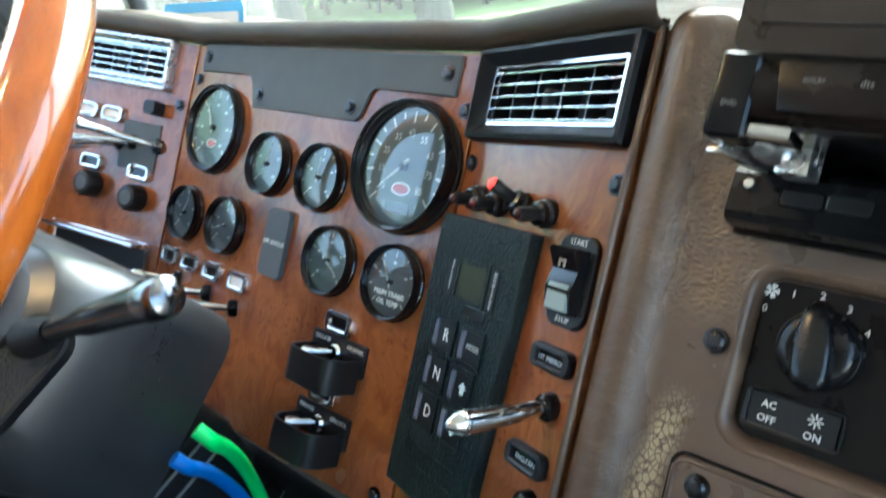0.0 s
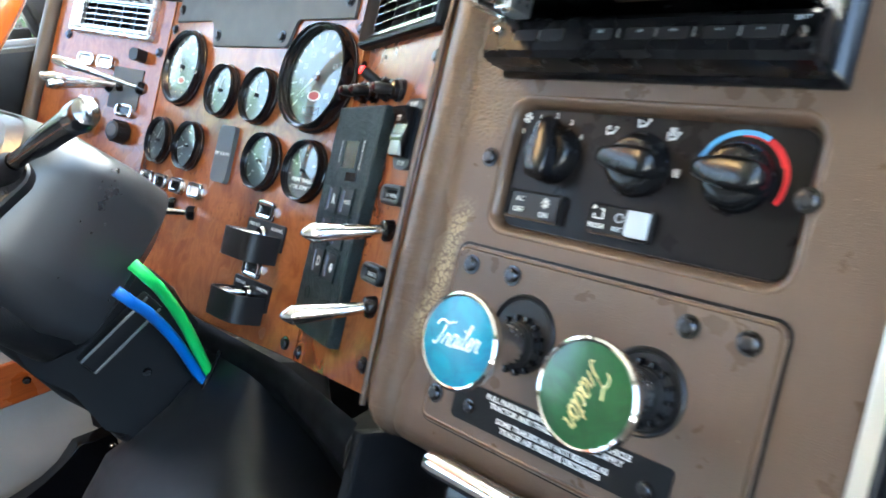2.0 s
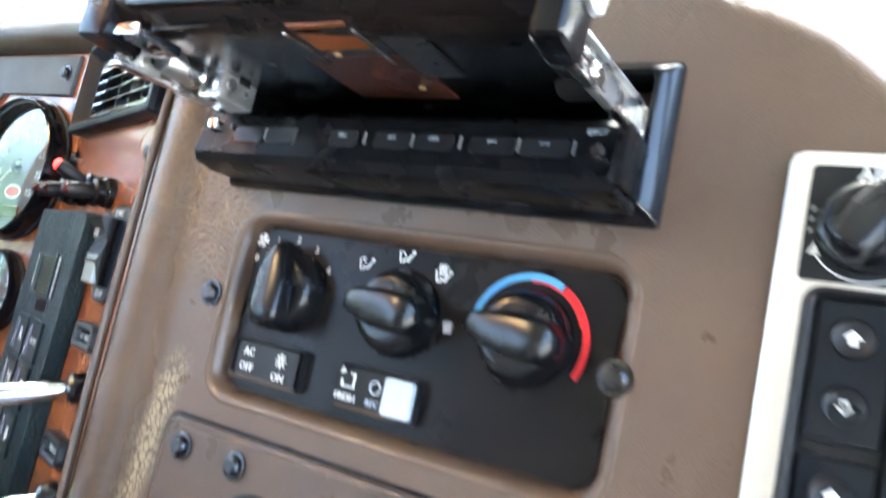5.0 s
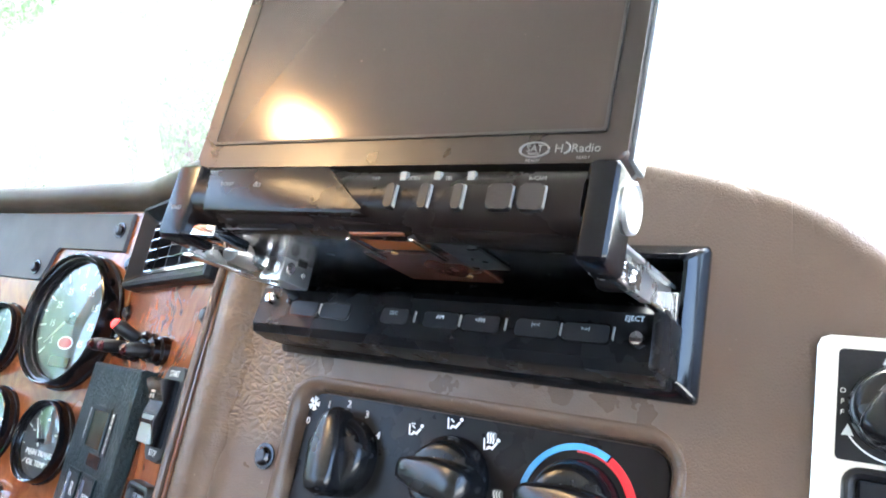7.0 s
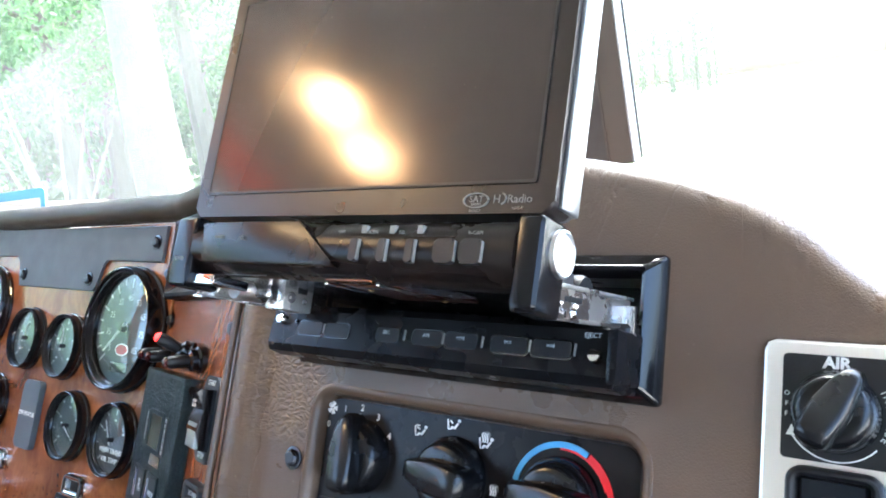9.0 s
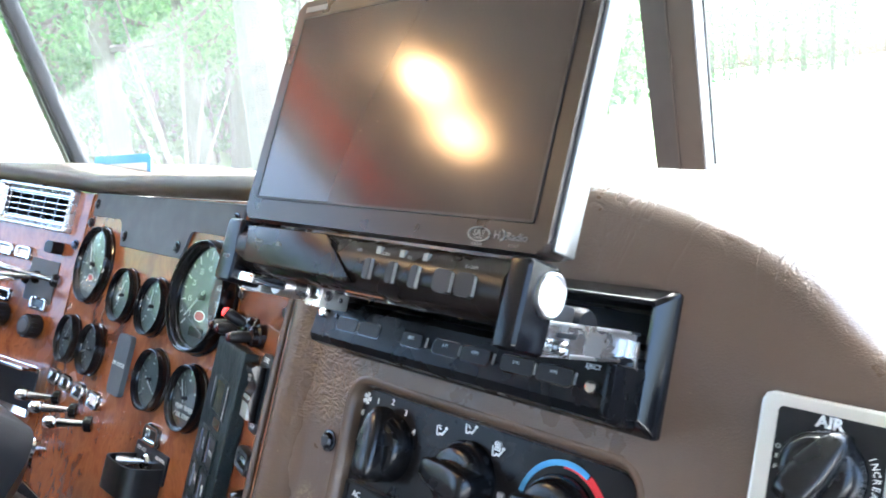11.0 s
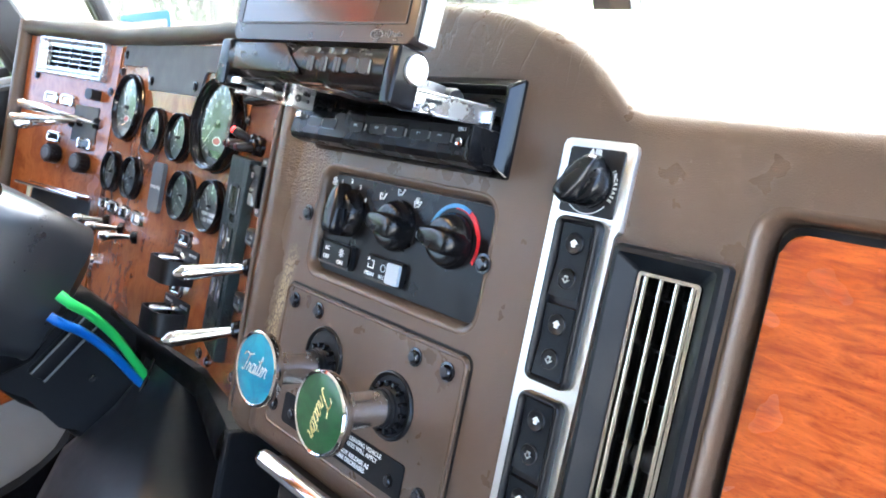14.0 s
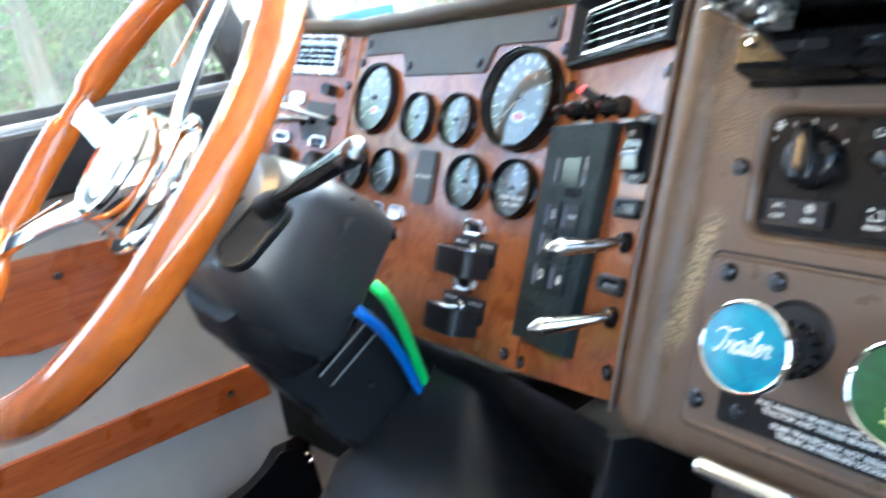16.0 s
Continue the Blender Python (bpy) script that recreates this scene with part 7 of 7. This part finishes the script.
# ---- outside ----
def ground_material():
    n = Nodes("grass_and_lot", 0.9, 0)
    sep = n.add("ShaderNodeSeparateXYZ")
    n.link(n.coord, sep.inputs["Vector"])
    near = n.math("ADD", n.math("ADD", n.math("MULTIPLY", sep.outputs["X"], -0.985), n.math("MULTIPLY", sep.outputs["Y"], 0.174)), n.math("MULTIPLY", n.noise(0.25, 3), 3.0))
    grass = n.mix(n.noise(3.0, 6, 0.7), (0.050, 0.105, 0.018), (0.13, 0.20, 0.045))
    lot = n.mix(n.noise(1.3, 6, 0.7), (0.36, 0.34, 0.31), (0.46, 0.44, 0.41))
    n.put("Base Color", n.mix(n.ramp(n.math("DIVIDE", near, 40.0), [(0.215, (0, 0, 0)), (0.235, (1, 1, 1))]), lot, grass))
    n.bump(n.noise(30, 4), 0.6, 0.03)
    return n.mat


bm = bmesh.new()
bmesh.ops.create_grid(bm, x_segments=40, y_segments=40, size=400)
for v in bm.verts:
    if v.co.length > 30:
        v.co.z += 0.6 * noise.noise(v.co * 0.02)
single("ground", bm, ground_material(), Matrix.Translation((0, 0, -1.05)), "pale gravel lot giving way to mown grass", "ground", kind="structure")

BARK = plastic("bark", (0.075, 0.064, 0.050), 0.9, 40, 0.02, 1.0, 0.4)
FAR_BARK = plastic("far_bark", (0.085, 0.085, 0.055), 0.95, 40, 0.02, 1.0, 0.4)


def leaf_material():
    n = Nodes("leaves", 0.6, 0)
    geo = n.add("ShaderNodeNewGeometry")
    n.put("Base Color", n.ramp(geo.outputs["Random Per Island"], [(0.0, (0.024, 0.056, 0.018)), (0.55, (0.046, 0.092, 0.030)), (1.0, (0.085, 0.135, 0.050))]))
    through_leaf = n.add("ShaderNodeBsdfTranslucent")
    n.link(n.ramp(geo.outputs["Random Per Island"], [(0.0, (0.055, 0.13, 0.04)), (1.0, (0.12, 0.21, 0.075))]), through_leaf.inputs["Color"])
    both = n.add("ShaderNodeMixShader")
    both.inputs["Fac"].default_value = 0.45
    n.link(n.bsdf.outputs["BSDF"], both.inputs[1])
    n.link(through_leaf.outputs["BSDF"], both.inputs[2])
    n.link(both.outputs["Shader"], n.tree.nodes["Material Output"].inputs["Surface"])
    return n.mat


LEAF = leaf_material()


def tree(x, y, height, spread, seed, low=0.35):
    rng = random.Random(seed)
    t = thing("tree", Matrix.Translation((x, y, -1.05)), "leafy deciduous tree with a grey-brown trunk", "tree", "trees past the lot")
    bm = bmesh.new()
    lean = Vector((rng.uniform(-0.05, 0.05), rng.uniform(-0.05, 0.05), 1))
    trunk_r = height * 0.024
    path = [lean * (height * 0.75 * k / 8) + Vector((rng.uniform(-1, 1), rng.uniform(-1, 1), 0)) * 0.04 * k * 0.3 for k in range(9)]
    tube(path, lambda u: trunk_r * (1.25 - 0.95 * u) + (0.5 * trunk_r if u == 0 else 0), 10, bm)
    tips = []
    for k in range(9):
        base = lean * height * rng.uniform(low * 0.8, 0.7)
        a = k * 2.4 + rng.uniform(-0.4, 0.4)
        reach = spread * rng.uniform(0.5, 0.95)
        tip = base + Vector((math.cos(a) * reach, math.sin(a) * reach, height * rng.uniform(0.06, 0.22)))
        mid = base.lerp(tip, 0.5) + Vector((0, 0, -0.03 * height))
        tube(smooth_path([base, mid, tip], 4), lambda u: trunk_r * (0.42 - 0.34 * u), 6, bm)
        tips += [mid, tip, base.lerp(tip, 0.75)]
    tips += [lean * height * f for f in (0.7, 0.8, 0.9)]
    part("trunk", bm, BARK, t)
    verts, faces = [], []
    for c in tips:
        for _ in range(280):
            d = Vector((rng.gauss(0, 1), rng.gauss(0, 1), rng.gauss(0, 0.8))) * spread * 0.19
            p = c + d
            if p.z < height * low * 0.6:
                continue
            q = Euler((rng.uniform(0, 6.3), rng.uniform(0, 6.3), rng.uniform(0, 6.3))).to_matrix()
            s = rng.uniform(0.040, 0.085) * height / 9
            i = len(verts)
            verts += [p + q @ Vector(v) * s for v in ((-1, 0, 0), (0, -0.5, 0.12), (1, 0, 0), (0, 0.5, 0.12))]
            faces.append((i, i + 1, i + 2, i + 3))
    me = bpy.data.meshes.new("crown")
    me.from_pydata([tuple(v) for v in verts], [], faces)
    me.materials.append(LEAF)
    ob = new("crown", me)
    ob.parent = t
    return t


TREES = [(-9.3, 6.0, 15, 4.6), (-22, 8.5, 15, 5.2), (-26, 13, 16, 5.4), (-20, 14.5, 15, 5.0), (-15.5, 16.5, 15, 5.0), (-19, 20, 16, 5.4), 
         (-30, 17, 16, 5.6), (-31, 9.5, 16, 5.6), (-25, 26, 17, 6.0), (-34, 5, 15, 5.2), (-28, 4.0, 14, 4.8), (-37, 12, 17, 6.0)]
for k, (x, y, h, s) in enumerate(TREES):
    tree(x, y, h, s, 11 + k, 0.55 if k == 0 else 0.30)


def sapling():
    """A thin dark young tree that forks low, nearly bare."""
    rng = random.Random(3)
    t = thing("sapling", Matrix.Translation((-7.4, 3.6, -1.05)), "thin dark forked sapling by the lot", "tree")
    bm = bmesh.new()
    tube(smooth_path([(0, 0, 0), (0.05, 0, 0.8), (0.0, 0.05, 1.5)], 4), lambda u: 0.050 - 0.012 * u, 8, bm)
    for k in range(6):
        a = k * 1.1
        tip = Vector((math.cos(a) * rng.uniform(0.4, 0.9), math.sin(a) * rng.uniform(0.4, 0.9), rng.uniform(2.6, 3.8)))
        tube(smooth_path([(0, 0.05, 1.4 - 0.1 * k), tip * 0.5 + Vector((0, 0, 0.6)), tip], 4), lambda u: 0.028 - 0.020 * u, 6, bm)
    part("trunk", bm, BARK, t)


sapling()


def far_woods():
    """A belt of distant trees: trunks and leaf clumps, too many to count; its left end is an unseen light block."""
    rng = random.Random(5)
    verts, faces, mats = [], [], []
    for k in range(340):
        # The last 60 trees stand unseen, added to darken reflections in the gauges.
        a = radians(rng.uniform(106, 178) if k < 280 else rng.uniform(178, 210))
        d = rng.uniform(38, 80) if a > radians(122) else rng.uniform(110, 160)
        bx, by, h = d * math.cos(a), d * math.sin(a), rng.uniform(11, 22) if k < 280 else d * (0.36 if a > radians(199) else 0.17)
        i = len(verts)
        verts += [(bx - 0.2, by, 0), (bx + 0.2, by, 0), (bx + 0.1, by, h * 0.7), (bx - 0.1, by, h * 0.7), (bx, by - 0.2, 0), (bx, by + 0.2, 0), (bx, by + 0.1, h * 0.7), (bx, by - 0.1, h * 0.7)]
        faces += [(i, i + 1, i + 2, i + 3), (i + 4, i + 5, i + 6, i + 7)]
        mats += [1, 1]
        thin = a < radians(122)
        for leaf in range(520):
            p = Vector((bx + rng.gauss(0, 2.4), by + rng.gauss(0, 2.4), max(0.8, h * 0.55 + rng.gauss(0, h * 0.26))))
            q = Euler((rng.uniform(0, 6.3), rng.uniform(0, 6.3), rng.uniform(0, 6.3))).to_matrix()
            s = rng.uniform(0.18, 0.40)
            if thin and leaf % 3:
                continue
            i = len(verts)
            verts += [tuple(p + q @ Vector(v) * s) for v in ((-1, 0, 0), (0, -0.6, 0.2), (1, 0, 0), (0, 0.6, 0.2))]
            faces.append((i, i + 1, i + 2, i + 3))
            mats.append(0)
    me = bpy.data.meshes.new("far_woods")
    me.from_pydata(verts, [], faces)
    me.materials.append(LEAF), me.materials.append(FAR_BARK)
    me.polygons.foreach_set("material_index", mats)
    ob = new("far_woods", me)
    ob.location = (0, 0, -1.05)
    tagged(ob, "distant belt of green woodland trees, with an unseen end added for reflections", "woods", kind="stuff")


far_woods()


def hood():
    n = Nodes("hood_paint", 0.3, 0, (0.62, 0.61, 0.58), coat=0.6)
    n.put("Base Color", n.mix(n.noise(6, 5), (0.56, 0.55, 0.52), (0.68, 0.67, 0.64)))
    cols = []
    for k in range(21):
        u = -1 + k / 10
        x = -0.05 + 0.98 * u
        cols.append([(x * (1 - 0.1 * f), 0.715 + 1.6 * f, 1.022 - 0.05 * abs(u) ** 3.5 - 0.10 * f ** 2) for f in (0, 0.1, 0.25, 0.5, 0.75, 1.0)])
    bm = grid_sheet(cols)
    bmesh.ops.solidify(bm, geom=bm.faces[:], thickness=0.02)
    single("hood", bm, n.mat, Matrix(), "pale painted truck hood ahead of the windshield", "hood")


hood()
